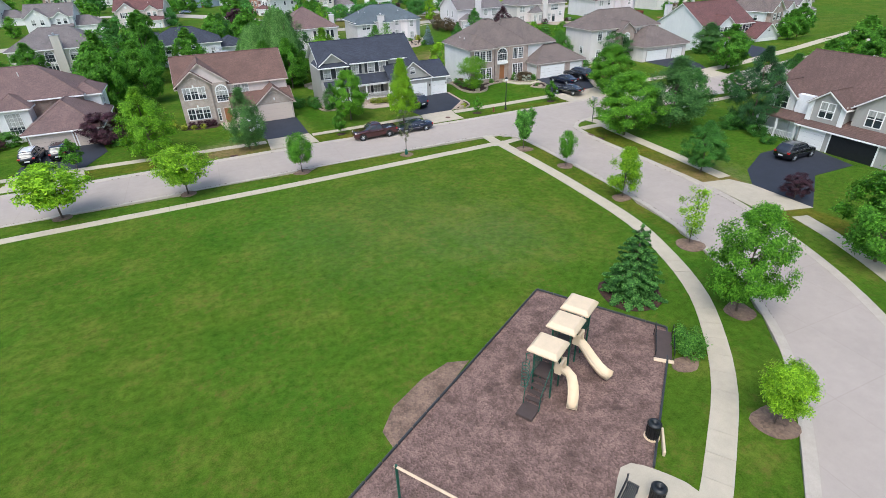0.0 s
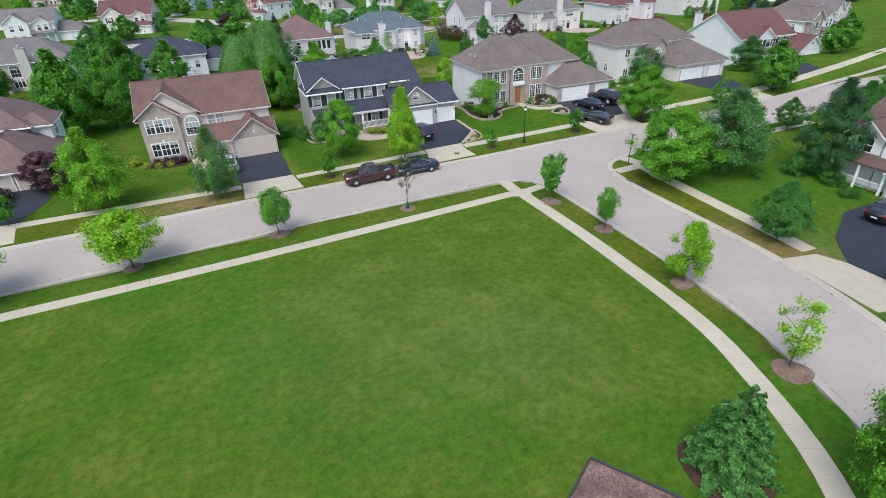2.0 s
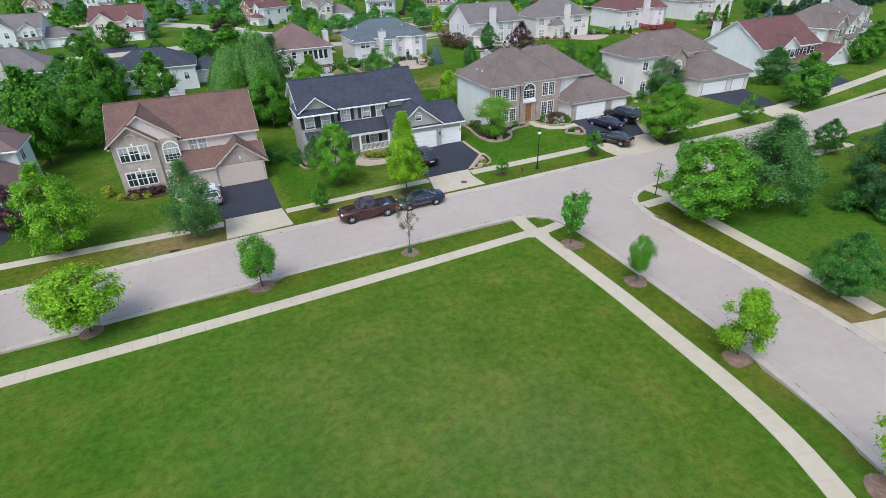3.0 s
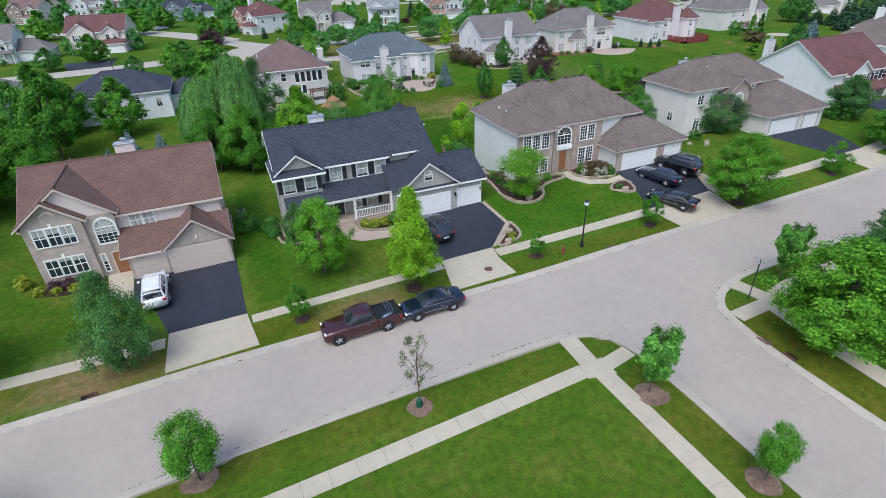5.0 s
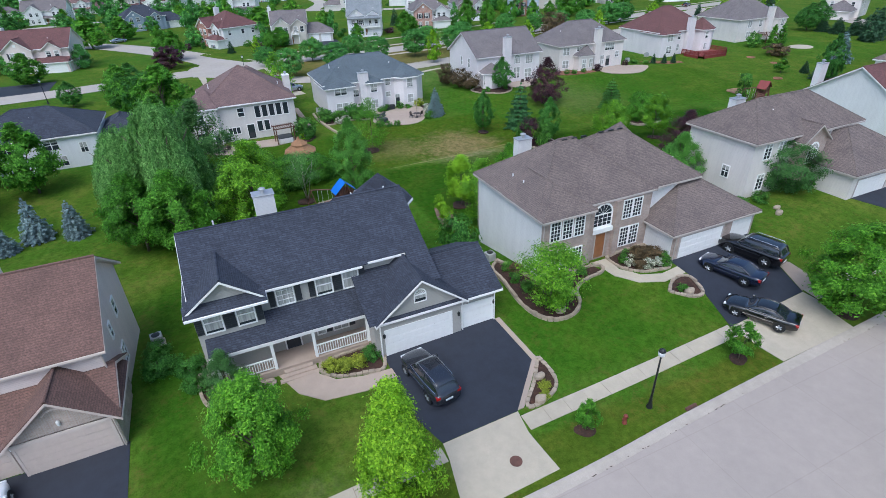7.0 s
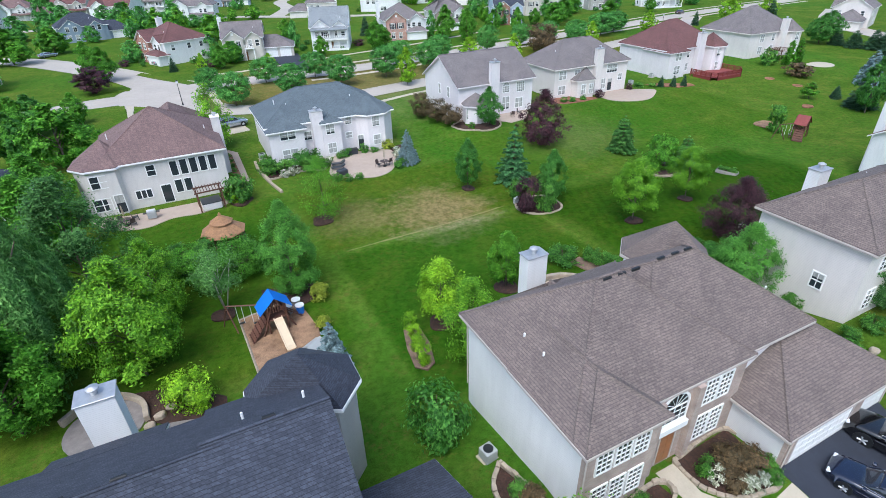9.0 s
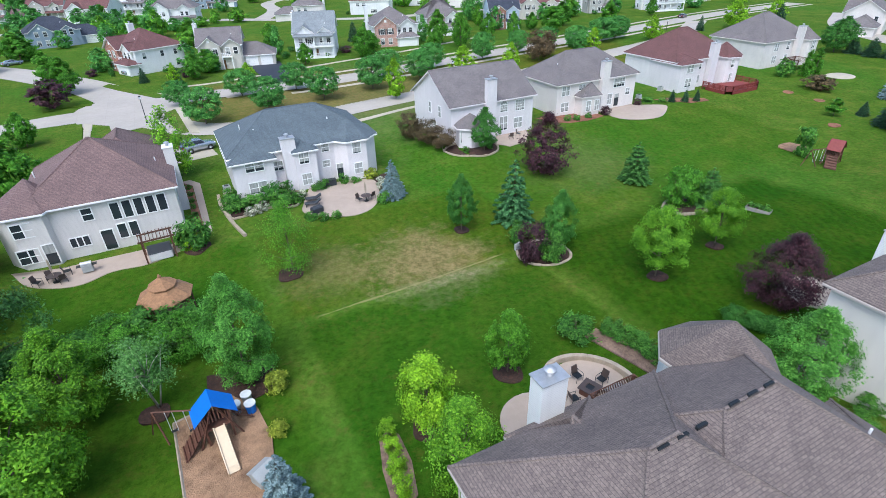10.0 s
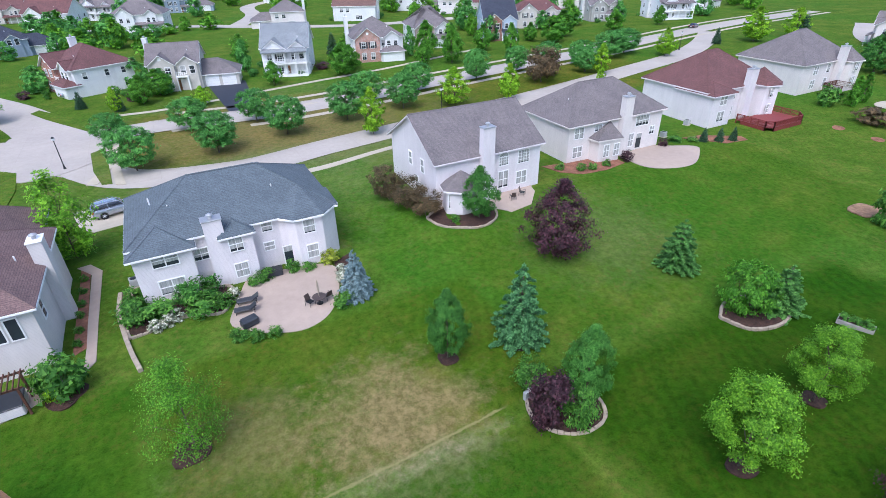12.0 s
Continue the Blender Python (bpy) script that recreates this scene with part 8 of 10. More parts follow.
        part("mirror", Shape().box(a - 0.35, a - 0.15, sy * (W + 0.11) - 0.1, sy * (W + 0.11) + 0.1, belt - 0.02, belt + 0.14), PAINT[paint], ob, bevel=0.03)
        part("headlight", Shape().box(L - 0.30, L - 0.045, sy * W * 0.66 - 0.16, sy * W * 0.66 + 0.16, hood - 0.30, hood - 0.16), LAMP_WHITE, ob, bevel=0.03)
        ty, th = (W - 0.045, 0.05) if pickup else (W * 0.76, 0.15)
        part("tail_light", Shape().box(-L - 0.012, -L + 0.25, sy * ty - th, sy * ty + th, deck - 0.30, deck - 0.08), LAMP_RED, ob, bevel=0.03)
        part("door_handle", Shape().box(m - 0.28, m - 0.1, sy * W - 0.02, sy * W + 0.02, belt - 0.2, belt - 0.15), CHROME, ob)
        if rack:
            part("roof_rail", Shape().tube([(c + 0.2, sy * wt, height), (c + 0.3, sy * wt, height + 0.07), (b - 0.3, sy * wt, height + 0.07), (b - 0.2, sy * wt, height)], 0.022, 5), CHROME, ob)
        for sx in (-1, 1):
            key = wheel
            if key not in wheel_cache:
                r = wheel
                def turned(profile):
                    s = Shape().lathe(profile, 0, 0, 18)
                    s.v = [(px, pz, py) for px, py, pz in s.v]
                    s.f = [tuple(reversed(f)) for f in s.f]
                    return s
                ty = turned([(r * 0.62, -0.10), (r * 0.94, -0.11), (r, -0.07), (r, 0.07), (r * 0.94, 0.11), (r * 0.62, 0.10)])
                rm = turned([(0.06, -0.125), (r * 0.30, -0.115), (r * 0.60, -0.105), (r * 0.66, -0.11), (r * 0.66, 0.11), (r * 0.60, 0.105), (r * 0.3, 0.115), (0.06, 0.125)])
                sp = Shape()
                for k in range(5):
                    t = 2 * math.pi * k / 5
                    for side in (-1, 1):
                        sp.tube([(0, side * 0.12, 0), (r * 0.6 * math.cos(t), side * 0.118, r * 0.6 * math.sin(t))], 0.05, 4)
                wheel_cache[key] = (ty.mesh("wheel", TYRE, True), rm.mesh("rim", RIM), sp.mesh("spokes", RIM))
            t_, r_, s_ = wheel_cache[key]
            w = part("wheel", t_, None, ob)
            w.location = (sx * wheelbase / 2 + (0.05 if not pickup else 0.1), sy * (W - 0.10), wheel)
            part("rim", r_, None, w)
            part("spokes", s_, None, w)
            # a flat black disc stands in for the shade of the wheel well
            arch = Shape().lathe([(wheel + 0.07, -0.02), (wheel + 0.07, 0.02)], 0, 0, 18)
            arch.v = [(px + sx * wheelbase / 2 + (0.05 if not pickup else 0.1), sy * (W - 0.005) + pz, py + wheel) for px, py, pz in arch.v]
            part("wheel_arch", arch, BLACK_METAL, ob)
    part("grille", Shape().box(L - 0.12, L + 0.005, -W * 0.4, W * 0.4, hood - 0.46, hood - 0.22), BLACK_METAL, ob, bevel=0.02)
    part("number_plate", Shape().box(-L - 0.02, -L + 0.02, -0.26, 0.26, 0.56, 0.70), PLATE, ob)
    if pickup:
        for y0 in (-W, W - 0.09):
            part("bed_side", Shape().box(-L, d - 0.02, y0, y0 + 0.09, 0.45, belt), PAINT[paint], ob, bevel=0.03)
        part("tailgate", Shape().box(-L - 0.01, -L + 0.08, -W + 0.09, W - 0.09, 0.5, belt - 0.02), PAINT[paint], ob, bevel=0.02)
        part("bed_liner", Shape().box(-L + 0.08, d - 0.03, -W + 0.09, W - 0.09, 0.5, belt - 0.10), BLACK_METAL, ob)
        part("bumper", Shape().box(-L - 0.14, -L - 0.01, -W * 0.95, W * 0.95, 0.45, 0.66), CHROME, ob, bevel=0.03)
        for k, x in enumerate((-L + 0.55, -L + 0.75, -L + 0.95)):
            y1 = 0.55 - 0.06 * k
            part("bed_rail", Shape().tube([(x, -W + 0.16, belt - 0.08), (x, -W + 0.2, belt + 0.08), (x, W - y1, belt + 0.08), (x + 0.2, W - 0.22 - 0.05 * k, belt + 0.06), (x + 0.9 - 0.2 * k, W - 0.2 - 0.05 * k, belt - 0.06)], 0.028, 6), CHROME, ob)
    return ob


SEDAN = dict(length=4.95, width=1.88, height=1.45, belt=0.98, hood=0.95, deck=1.0, cab=(1.05, 0.35, -0.95, -1.75), wheelbase=2.9)
SUV = dict(length=4.85, width=1.92, height=1.76, belt=1.12, hood=1.08, deck=1.15, cab=(1.05, 0.45, -2.0, -2.25), wheelbase=2.85, wheel=0.37, rack=True)
car("pickup_truck", 19.6, 63.95, 181.5, "maroon", "maroon crew-cab pickup truck parked at the kerb", 5.75, 1.98, 1.92, 1.22, 1.20, 1.20, (1.15, 0.55, -0.75, -0.95), 3.6, 0.41, True)
car("sedan", 25.15, 64.1, 181.5, "navy", "dark navy sedan parked at the kerb", **SEDAN)
car("sport_utility_car", 5.5, 75.0, 93, "white", "white sport-utility car on the asphalt driveway", **SUV)
car("sport_utility_car", 29.5, 74.5, 98, "grey", "dark grey sport-utility car on the driveway", **SUV)
car("sedan", 56.6, 74.5, 106, "navy", "dark navy sedan on the driveway", **SEDAN)
car("sport_utility_car", 60.3, 75.6, 104, "black", "large black sport-utility car on the driveway", **dict(SUV, length=5.2, width=2.02, height=1.90, belt=1.20, hood=1.16, deck=1.2, cab=(1.1, 0.55, -2.2, -2.42), wheelbase=3.0, wheel=0.42))
car("sedan", 54.3, 69.9, 116, "black", "black sedan across the driveway apron", **SEDAN)
car("sport_utility_car", -20.2, 74.2, 88, "black", "black and white sport-utility car on the driveway", two_tone="white", **SUV)
car("sport_utility_car", -17.2, 74.6, 88, "black", "black sport-utility car on the driveway", **SUV)
car("sport_utility_car", 58.6, 34.0, 2, "black", "black sport-utility car before the open garage", **SUV)
car("sport_utility_car", 36.2, 161.4, 14, "silver", "silver car parked behind the slate-roofed house", **SUV)
car("sedan", 27.5, 228.5, 20, "silver", "silver sedan before the brick house", **SEDAN)
car("sedan", -2, 262, 30, "silver", "silver car parked along the far street", **SEDAN)
car("sedan", 207, 222, 20, "maroon", "dark red car before a far house", **SEDAN)

# ---- street furniture ----
GREEN_METAL = plain("green_metal", (0.010, 0.085, 0.055), 0.4, 0.1)
TAN_PLASTIC = plain("tan_plastic", (0.66, 0.52, 0.36), 0.45, vary=0.07)
BROWN_PLASTIC = plain("brown_coated_metal", (0.065, 0.045, 0.040), 0.6)
RED_PAINT = plain("hydrant_red", (0.20, 0.045, 0.032), 0.6)
LAMP_GLASS = plain("lamp_globe", (0.72, 0.73, 0.74), 0.3)


def street_lamp(x, y):
    ob = thing("street_lamp", x, y, None, 0, "black street lamp post with white lantern head", "street lamp")
    part("base", Shape().lathe([(0.2, 0), (0.2, 0.08), (0.12, 0.35), (0.09, 0.7)], 0, 0, 10), BLACK_METAL, ob)
    part("pole", Shape().tube([(0, 0, 0.6), (0, 0, 4.1)], [0.075, 0.05], 8), BLACK_METAL, ob)
    part("lantern", Shape().lathe([(0.08, 4.1), (0.19, 4.2), (0.21, 4.45), (0.12, 4.5)], 0, 0, 10), LAMP_GLASS, ob, "white glass lantern", True)
    part("cap", Shape().lathe([(0.22, 4.47), (0.16, 4.6), (0.03, 4.7)], 0, 0, 10), BLACK_METAL, ob)


for p in ((41.0, 67.0), (87.5, 176.9), (29.6, 180.4), (170, 196), (-8, 176)):
    street_lamp(*p)

sign = thing("street_sign", 47.5, 54.9, None, 20, "dark post with crossed street-name blades and lamp", "street sign")
part("pole", Shape().tube([(0, 0, 0), (0, 0, 3.5)], 0.045, 6), BLACK_METAL, sign)
part("blade", Shape().box(-0.42, 0.42, -0.012, 0.012, 3.2, 3.38), METAL, sign)
part("blade", Shape().box(-0.012, 0.012, -0.42, 0.42, 3.42, 3.6), METAL, sign)
part("bar", Shape().box(-0.35, 0.35, -0.016, 0.016, 3.27, 3.35), PLATE, sign)

hyd = thing("fire_hydrant", 38.8, 66.7, None, 0, "small red fire hydrant on the grass verge", "hydrant")
part("body", Shape().lathe([(0.16, 0), (0.16, 0.06), (0.11, 0.1), (0.11, 0.5), (0.14, 0.55), (0.12, 0.65), (0.04, 0.74)], 0, 0, 10), RED_PAINT, hyd, "", True)
part("nozzle", Shape().tube([(-0.2, 0, 0.42), (0.2, 0, 0.42)], 0.055, 8), RED_PAINT, hyd)

for x, y, rz in ((43.3, 65.75, 2), (44.55, 49.2, 90), (44.4, 51.0, 90), (2.0, 64.75, 2)):
    g = thing("storm_drain", x, y, -0.05, rz, "rusty iron storm drain inlet in the kerb", "storm drain")
    part("frame", Shape().box(-0.45, 0.45, -0.28, 0.22, -0.02, 0.05).box(-0.45, 0.45, 0.1, 0.24, 0.05, 0.12), RUST, g, bevel=0.015)
    for i in range(6):
        part("bar", Shape().box(-0.38 + i * 0.13, -0.33 + i * 0.13, -0.24, 0.06, 0.05, 0.062), BLACK_METAL, g)
mh = thing("manhole_cover", 31.6, 67.2, None, 0, "round iron manhole cover in the apron", "manhole")
part("lid", Shape().lathe([(0.36, 0.03), (0.36, 0.052), (0.33, 0.056)], 0, 0, 18), RUST, mh)

for x, y in ((40.5, 86.3), (13.0, 88.0), (70.9, 90.3), (110.8, 148.0), (37.9, 143.6), (118.6, 150.2)):
    ac = thing("air_conditioner", x, y, None, 8, "grey outdoor air-conditioning unit beside the wall", "air conditioner")
    part("case", Shape().box(-0.4, 0.4, -0.4, 0.4, 0.06, 0.82), METAL_PAINT, ac, bevel=0.04)
    part("fan_grille", Shape().lathe([(0.3, 0.82), (0.3, 0.86), (0.08, 0.88)], 0, 0, 14), BLACK_METAL, ac)
    part("pad", Shape().box(-0.5, 0.5, -0.5, 0.5, -0.2, 0.06), WALK, ac)

mb = thing("mailbox_row", 34.4, 160.3, None, 20, "row of dark mailboxes on a post", "mailbox")
part("post", Shape().box(-0.05, 0.05, -0.05, 0.05, 0, 1.0), BLACK_METAL, mb)
part("crossbar", Shape().box(-0.7, 0.7, -0.05, 0.05, 0.95, 1.03), BLACK_METAL, mb)
for i in range(4):
    part("mailbox", Shape().tube([(-0.54 + i * 0.36, -0.22, 1.15), (-0.54 + i * 0.36, 0.22, 1.15)], 0.13, 8), BLACK_METAL, mb)

BORDER_PLASTIC = plain("dark_border_plastic", (0.035, 0.037, 0.040), 0.55)

# ---- playground ----
patch("bark_ground", [(19.1, 24.4), (24.0, 17.3), (21.8, 15.0), (16.0, 9.9), (12.5, 6.8), (5.0, 2.0), (-6.0, 8.4), (2.8, 14.2)], BARK_CHIPS, "bark-chip playground surface", 0.05, "playground")
patch("worn_ground", [(11.6, 20.0), (10.4, 20.4), (8.6, 19.8), (6.4, 18.5), (5.4, 17.2), (5.6, 15.9), (8.0, 17.4)], PALE_MULCH, "worn bare patch with spilled bark", 0.03)
patch("worn_ground", rounded(22.6, 14.4, 0.9, 0.6, 0.1, 14, 5), PALE_MULCH, "worn bare patch", 0.03)
patch("patio", [(14.2, 10.2), (14.8, 10.6), (15.6, 10.3), (16.9, 8.4), (16.3, 7.2), (14.6, 6.2), (13.2, 7.2), (13.0, 8.9)], WALK, "pale concrete pad beside the playground", 0.07)
border = thing("playground_border", 0, 0, 0, 0, "low black plastic border timbers round the playground", "border")
corner_line = [(2.8, 14.2), (19.1, 24.4), (24.0, 17.3), (21.8, 15.0), (16.0, 9.9)]
for (xa, ya), (xb, yb) in zip([(-6.0, 8.4)] + corner_line, corner_line):
    d = math.hypot(xb - xa, yb - ya)
    n = max(1, round(d / 1.22))
    for i in range(n):
        p, q = i / n, (i + 1) / n - 0.004
        ux, uy = (xb - xa) / d * 0.055, (yb - ya) / d * 0.055
        A, B = (xa + (xb - xa) * p, ya + (yb - ya) * p), (xa + (xb - xa) * q, ya + (yb - ya) * q)
        part("timber", Shape().prism([(A[0] - uy, A[1] + ux), (A[0] + uy, A[1] - ux), (B[0] + uy, B[1] - ux), (B[0] - uy, B[1] + ux)], -0.05, 0.17), BORDER_PLASTIC, border, bevel=0.015)


def play_tower():
    t = thing("play_tower", 16.2, 17.4, 0.05, 31.8, "playground tower with three tan roofs, green posts and tan slides", "play structure")
    for i, (cx, dz) in enumerate(((-2.2, 1.3), (0.1, 1.6), (2.05, 1.3))):
        for sx in (-0.52, 0.52):
            for sy in (-0.52, 0.52):
                part("post", Shape().tube([(cx + sx, sy, -0.1), (cx + sx, sy, 3.0)], 0.05, 8), GREEN_METAL, t)
        part("platform", Shape().box(cx - 0.55, cx + 0.55, -0.55, 0.55, dz - 0.08, dz), BROWN_PLASTIC, t)
        r = 0.84
        top = [(cx - r, -r, 2.95), (cx + r, -r, 2.95), (cx + r, r, 2.95), (cx - r, r, 2.95), (cx - 0.62, -0.66, 3.16), (cx + 0.62, -0.66, 3.16), (cx + 0.62, 0.66, 3.16), (cx - 0.62, 0.66, 3.16)]
        part("canopy", Shape().slab(top, [(0, 1, 5, 4), (1, 2, 6, 5), (2, 3, 7, 6), (3, 0, 4, 7), (4, 5, 6, 7)], 0.12), TAN_PLASTIC, t, "moulded tan roof", bevel=0.03)
        for sy in (-0.52, 0.52):
            if sy < 0 and i < 2:
                continue
            panel = Shape().tube([(cx - 0.5, sy, dz + 0.9), (cx + 0.5, sy, dz + 0.9)], 0.03, 6)
            for k in range(8):
                panel.tube([(cx - 0.46 + k * 0.131, sy, dz), (cx - 0.46 + k * 0.131, sy, dz + 0.9)], 0.018, 5)
            part("guard_rail", panel, GREEN_METAL, t)
        part("lower_panel", Shape().box(cx - 0.5, cx + 0.5, 0.50, 0.54, 0.5, 1.1), GREEN_METAL, t)
    part("bridge", Shape().box(-1.65, -0.45, -0.45, 0.45, 1.36, 1.44).box(0.65, 1.5, -0.45, 0.45, 1.36, 1.44), BROWN_PLASTIC, t)
    part("crawl_ring", Shape().tube([(-1.1, 0.42 * math.cos(a), 1.95 + 0.42 * math.sin(a)) for a in [k * math.pi / 6 for k in range(13)]], 0.07, 6), TAN_PLASTIC, t)

    def chute(pts, half, name):
        s = Shape()
        prof = [(-half, 0.24), (-half + 0.05, 0.25), (-half + 0.1, 0.02), (0, 0.0), (half - 0.1, 0.02), (half - 0.05, 0.25), (half, 0.24), (half - 0.02, -0.03), (-half + 0.02, -0.03)]
        rings = []
        for i, (x, y, z) in enumerate(pts):
            p, q = pts[max(0, i - 1)], pts[min(len(pts) - 1, i + 1)]
            d = math.hypot(q[0] - p[0], q[1] - p[1]) or 1
            nx, ny = -(q[1] - p[1]) / d, (q[0] - p[0]) / d
            rings.append([(x + nx * u, y + ny * u, z + w) for u, w in prof])
        n = len(prof)
        s.add([v for r in rings for v in r], [(i * n + k, i * n + (k + 1) % n, (i + 1) * n + (k + 1) % n, (i + 1) * n + k) for i in range(len(rings) - 1) for k in range(n)]
              + [tuple(range(n)), tuple(range(len(rings) * n - 1, (len(rings) - 1) * n - 1, -1))])
        return part(name, s, TAN_PLASTIC, t, "curved moulded tan slide", True)

    chute([(-1.95, -0.3, 1.36), (-1.75, -0.62, 1.28), (-1.58, -0.95, 1.05), (-1.68, -1.25, 0.80), (-1.95, -1.45, 0.56), (-2.3, -1.62, 0.36), (-2.65, -1.75, 0.24), (-3.0, -1.85, 0.2)], 0.28, "slide")
    chute([(0.45, -0.35, 1.66), (0.55, -0.75, 1.55), (0.55, -1.15, 1.15), (0.47, -1.6, 0.72), (0.36, -2.05, 0.40), (0.26, -2.4, 0.28), (0.18, -2.75, 0.26)], 0.33, "slide")
    for cx, cy, z, turn in ((-1.85, -0.52, 1.3, 0), (0.5, -0.56, 1.6, 0)):
        part("slide_hood", Shape().box(cx - 0.36, cx - 0.29, cy - 0.3, cy + 0.1, z, z + 0.7).box(cx + 0.29, cx + 0.36, cy - 0.3, cy + 0.1, z, z + 0.7).box(cx - 0.36, cx + 0.36, cy - 0.28, cy - 0.14, z + 0.6, z + 0.75), TAN_PLASTIC, t, bevel=0.03)
    for k in range(5):
        part("step", Shape().box(-3.0 - k * 0.24, -2.76 - k * 0.24, -0.42, 0.42, 1.06 - k * 0.24, 1.11 - k * 0.24), BROWN_PLASTIC, t)
    for sy in (-0.45, 0.45):
        part("handrail", Shape().tube([(-2.72, sy, 2.0), (-3.8, sy, 0.9), (-3.9, sy, 0.0)], 0.025, 6), GREEN_METAL, t)
    part("landing", Shape().box(-4.75, -3.95, -0.45, 0.45, 0.0, 0.16), BROWN_PLASTIC, t)
    coil = [(-2.75 + 0.2 * math.cos(a), 0.95 + 0.2 * math.sin(a), 0.1 + a * 0.04) for a in [k * 0.5 for k in range(90)]]
    part("coil_climber", Shape().tube(coil, 0.022, 4), GREEN_METAL, t)
    part("climber_pole", Shape().tube([(-2.75, 0.95, -0.1), (-2.75, 0.95, 2.4), (-2.5, 0.6, 2.5)], 0.035, 6), GREEN_METAL, t)
    part("arch_ladder", Shape().tube([(2.6, 0.45, 0), (2.95, 0.5, 1.1), (2.6, 0.45, 2.2)], 0.03, 5).tube([(2.6, -0.45, 0), (2.95, -0.4, 1.1), (2.6, -0.45, 2.2)], 0.03, 5), GREEN_METAL, t)
    part("bubble_panel", Shape().lathe([(0.1, 1.7), (0.26, 1.8), (0.26, 2.0), (0.1, 2.1)], 2.75, -0.2, 10), LAMP_GLASS, t)


play_tower()

access = thing("access_ramp", 22.45, 16.0, 0.05, 48, "dark access ramp with tan end plates at the playground edge", "ramp")
part("deck", Shape().add([(-1.1, -0.45, 0.06), (1.1, -0.45, 0.42), (1.1, 0.45, 0.42), (-1.1, 0.45, 0.06), (-1.1, -0.45, -0.05), (1.1, -0.45, -0.05), (1.1, 0.45, -0.05), (-1.1, 0.45, -0.05)],
                         [(0, 1, 2, 3), (0, 4, 5, 1), (1, 5, 6, 2), (2, 6, 7, 3), (3, 7, 4, 0)]), BROWN_PLASTIC, access)
part("end_plate", Shape().box(-1.35, -1.1, -0.55, 0.55, -0.02, 0.1), TAN_PLASTIC, access, bevel=0.03)
for sy in (-0.5, 0.5):
    part("side_rail", Shape().tube([(-1.1, sy, 0.0), (-1.1, sy, 0.6), (1.1, sy, 1.0), (1.1, sy, 0.0)], 0.03, 6), BLACK_METAL, access)


def trash_bin(x, y):
    ob = thing("trash_bin", x, y, 0.05, 0, "black steel-slat litter bin with domed ring lid", "litter bin")
    part("liner", Shape().lathe([(0.26, 0.05), (0.28, 0.85), (0.24, 0.85), (0.22, 0.1)], 0, 0, 14), BLACK_METAL, ob)
    for k in range(22):
        a = 2 * math.pi * k / 22
        part("slat", Shape().tube([(0.29 * math.cos(a), 0.29 * math.sin(a), 0.04), (0.31 * math.cos(a), 0.31 * math.sin(a), 0.88)], 0.022, 4), BLACK_METAL, ob)
    part("lid", Shape().lathe([(0.34, 0.86), (0.34, 0.92), (0.22, 1.02), (0.14, 1.0), (0.14, 0.9)], 0, 0, 16), BLACK_METAL, ob, "", True)
    part("pad", Shape().lathe([(0.38, -0.05), (0.38, 0.04)], 0, 0, 16), TAN_PLASTIC, ob)


board = tagged(new("kick_board", Shape().box(-0.75, 0.75, -0.06, 0.06, 0.0, 0.32).mesh("kick_board", TAN_PLASTIC, False, 0.02)), "tan plastic board leaning at the playground border", "board")
board.matrix_world = pose(17.35, 10.75, 0.05, 0, 0, 50)
trash_bin(17.2, 11.3)
trash_bin(14.9, 8.6)
bench = thing("bench", 13.6, 9.0, 0.05, 30, "black steel-slat park bench on the concrete pad", "bench")
for i in range(7):
    part("slat", Shape().box(-0.9, 0.9, -0.25 + i * 0.07, -0.2 + i * 0.07, 0.43, 0.46), BLACK_METAL, bench)
    part("slat", Shape().box(-0.9, 0.9, 0.26, 0.29, 0.5 + i * 0.06, 0.54 + i * 0.06), BLACK_METAL, bench)
for sx in (-0.8, 0.8):
    part("leg", Shape().tube([(sx, -0.22, 0), (sx, -0.22, 0.43), (sx, 0.26, 0.43), (sx, 0.3, 0.95)], 0.03, 6).tube([(sx, 0.22, 0), (sx, 0.22, 0.43)], 0.03, 6), BLACK_METAL, bench)

swing = thing("swing_frame", 4.9, 13.2, 0.0, -55, "green and tan playground swing frame", "swing frame")
part("beam", Shape().tube([(-0.1, 0, 2.4), (6.2, 0, 2.4)], 0.06, 8), TAN_PLASTIC, swing)
for x in (0, 6.1):
    part("post", Shape().tube([(x, 0, -0.1), (x, 0, 2.5)], 0.065, 8), GREEN_METAL, swing)

# ---- back gardens ----
BROWN_WOOD = plain("brown_stained_wood", (0.11, 0.045, 0.028), 0.7, vary=0.3)
BLUE_TARP = plain("blue_tarpaulin", (0.02, 0.16, 0.62), 0.45, vary=0.1)
CEDAR_SHAKES = plain("cedar_shakes", (0.30, 0.16, 0.08), 0.85, vary=0.35, scale=5, bump=0.02)

patch("play_sand", [(29.6, 108.2), (33.4, 109.0), (34.8, 107.0), (35.2, 104.0), (34.6, 99.6), (30.0, 99.5)], SAND, "sand play area with timber edging", 0.05)
edge = thing("timber_edging", 0, 0, 0, 0, "pale timber edging of the sand area", "edging")
for A, B in (((29.6, 108.2), (30.0, 99.5)), ((30.0, 99.5), (34.6, 99.6)), ((29.6, 108.2), (33.4, 109.0))):
    g = ground_z(*A)
    part("timber", Shape().tube([(*A, ground_z(*A) + 0.08), (*B, ground_z(*B) + 0.08)], 0.09, 4), STONE, edge)


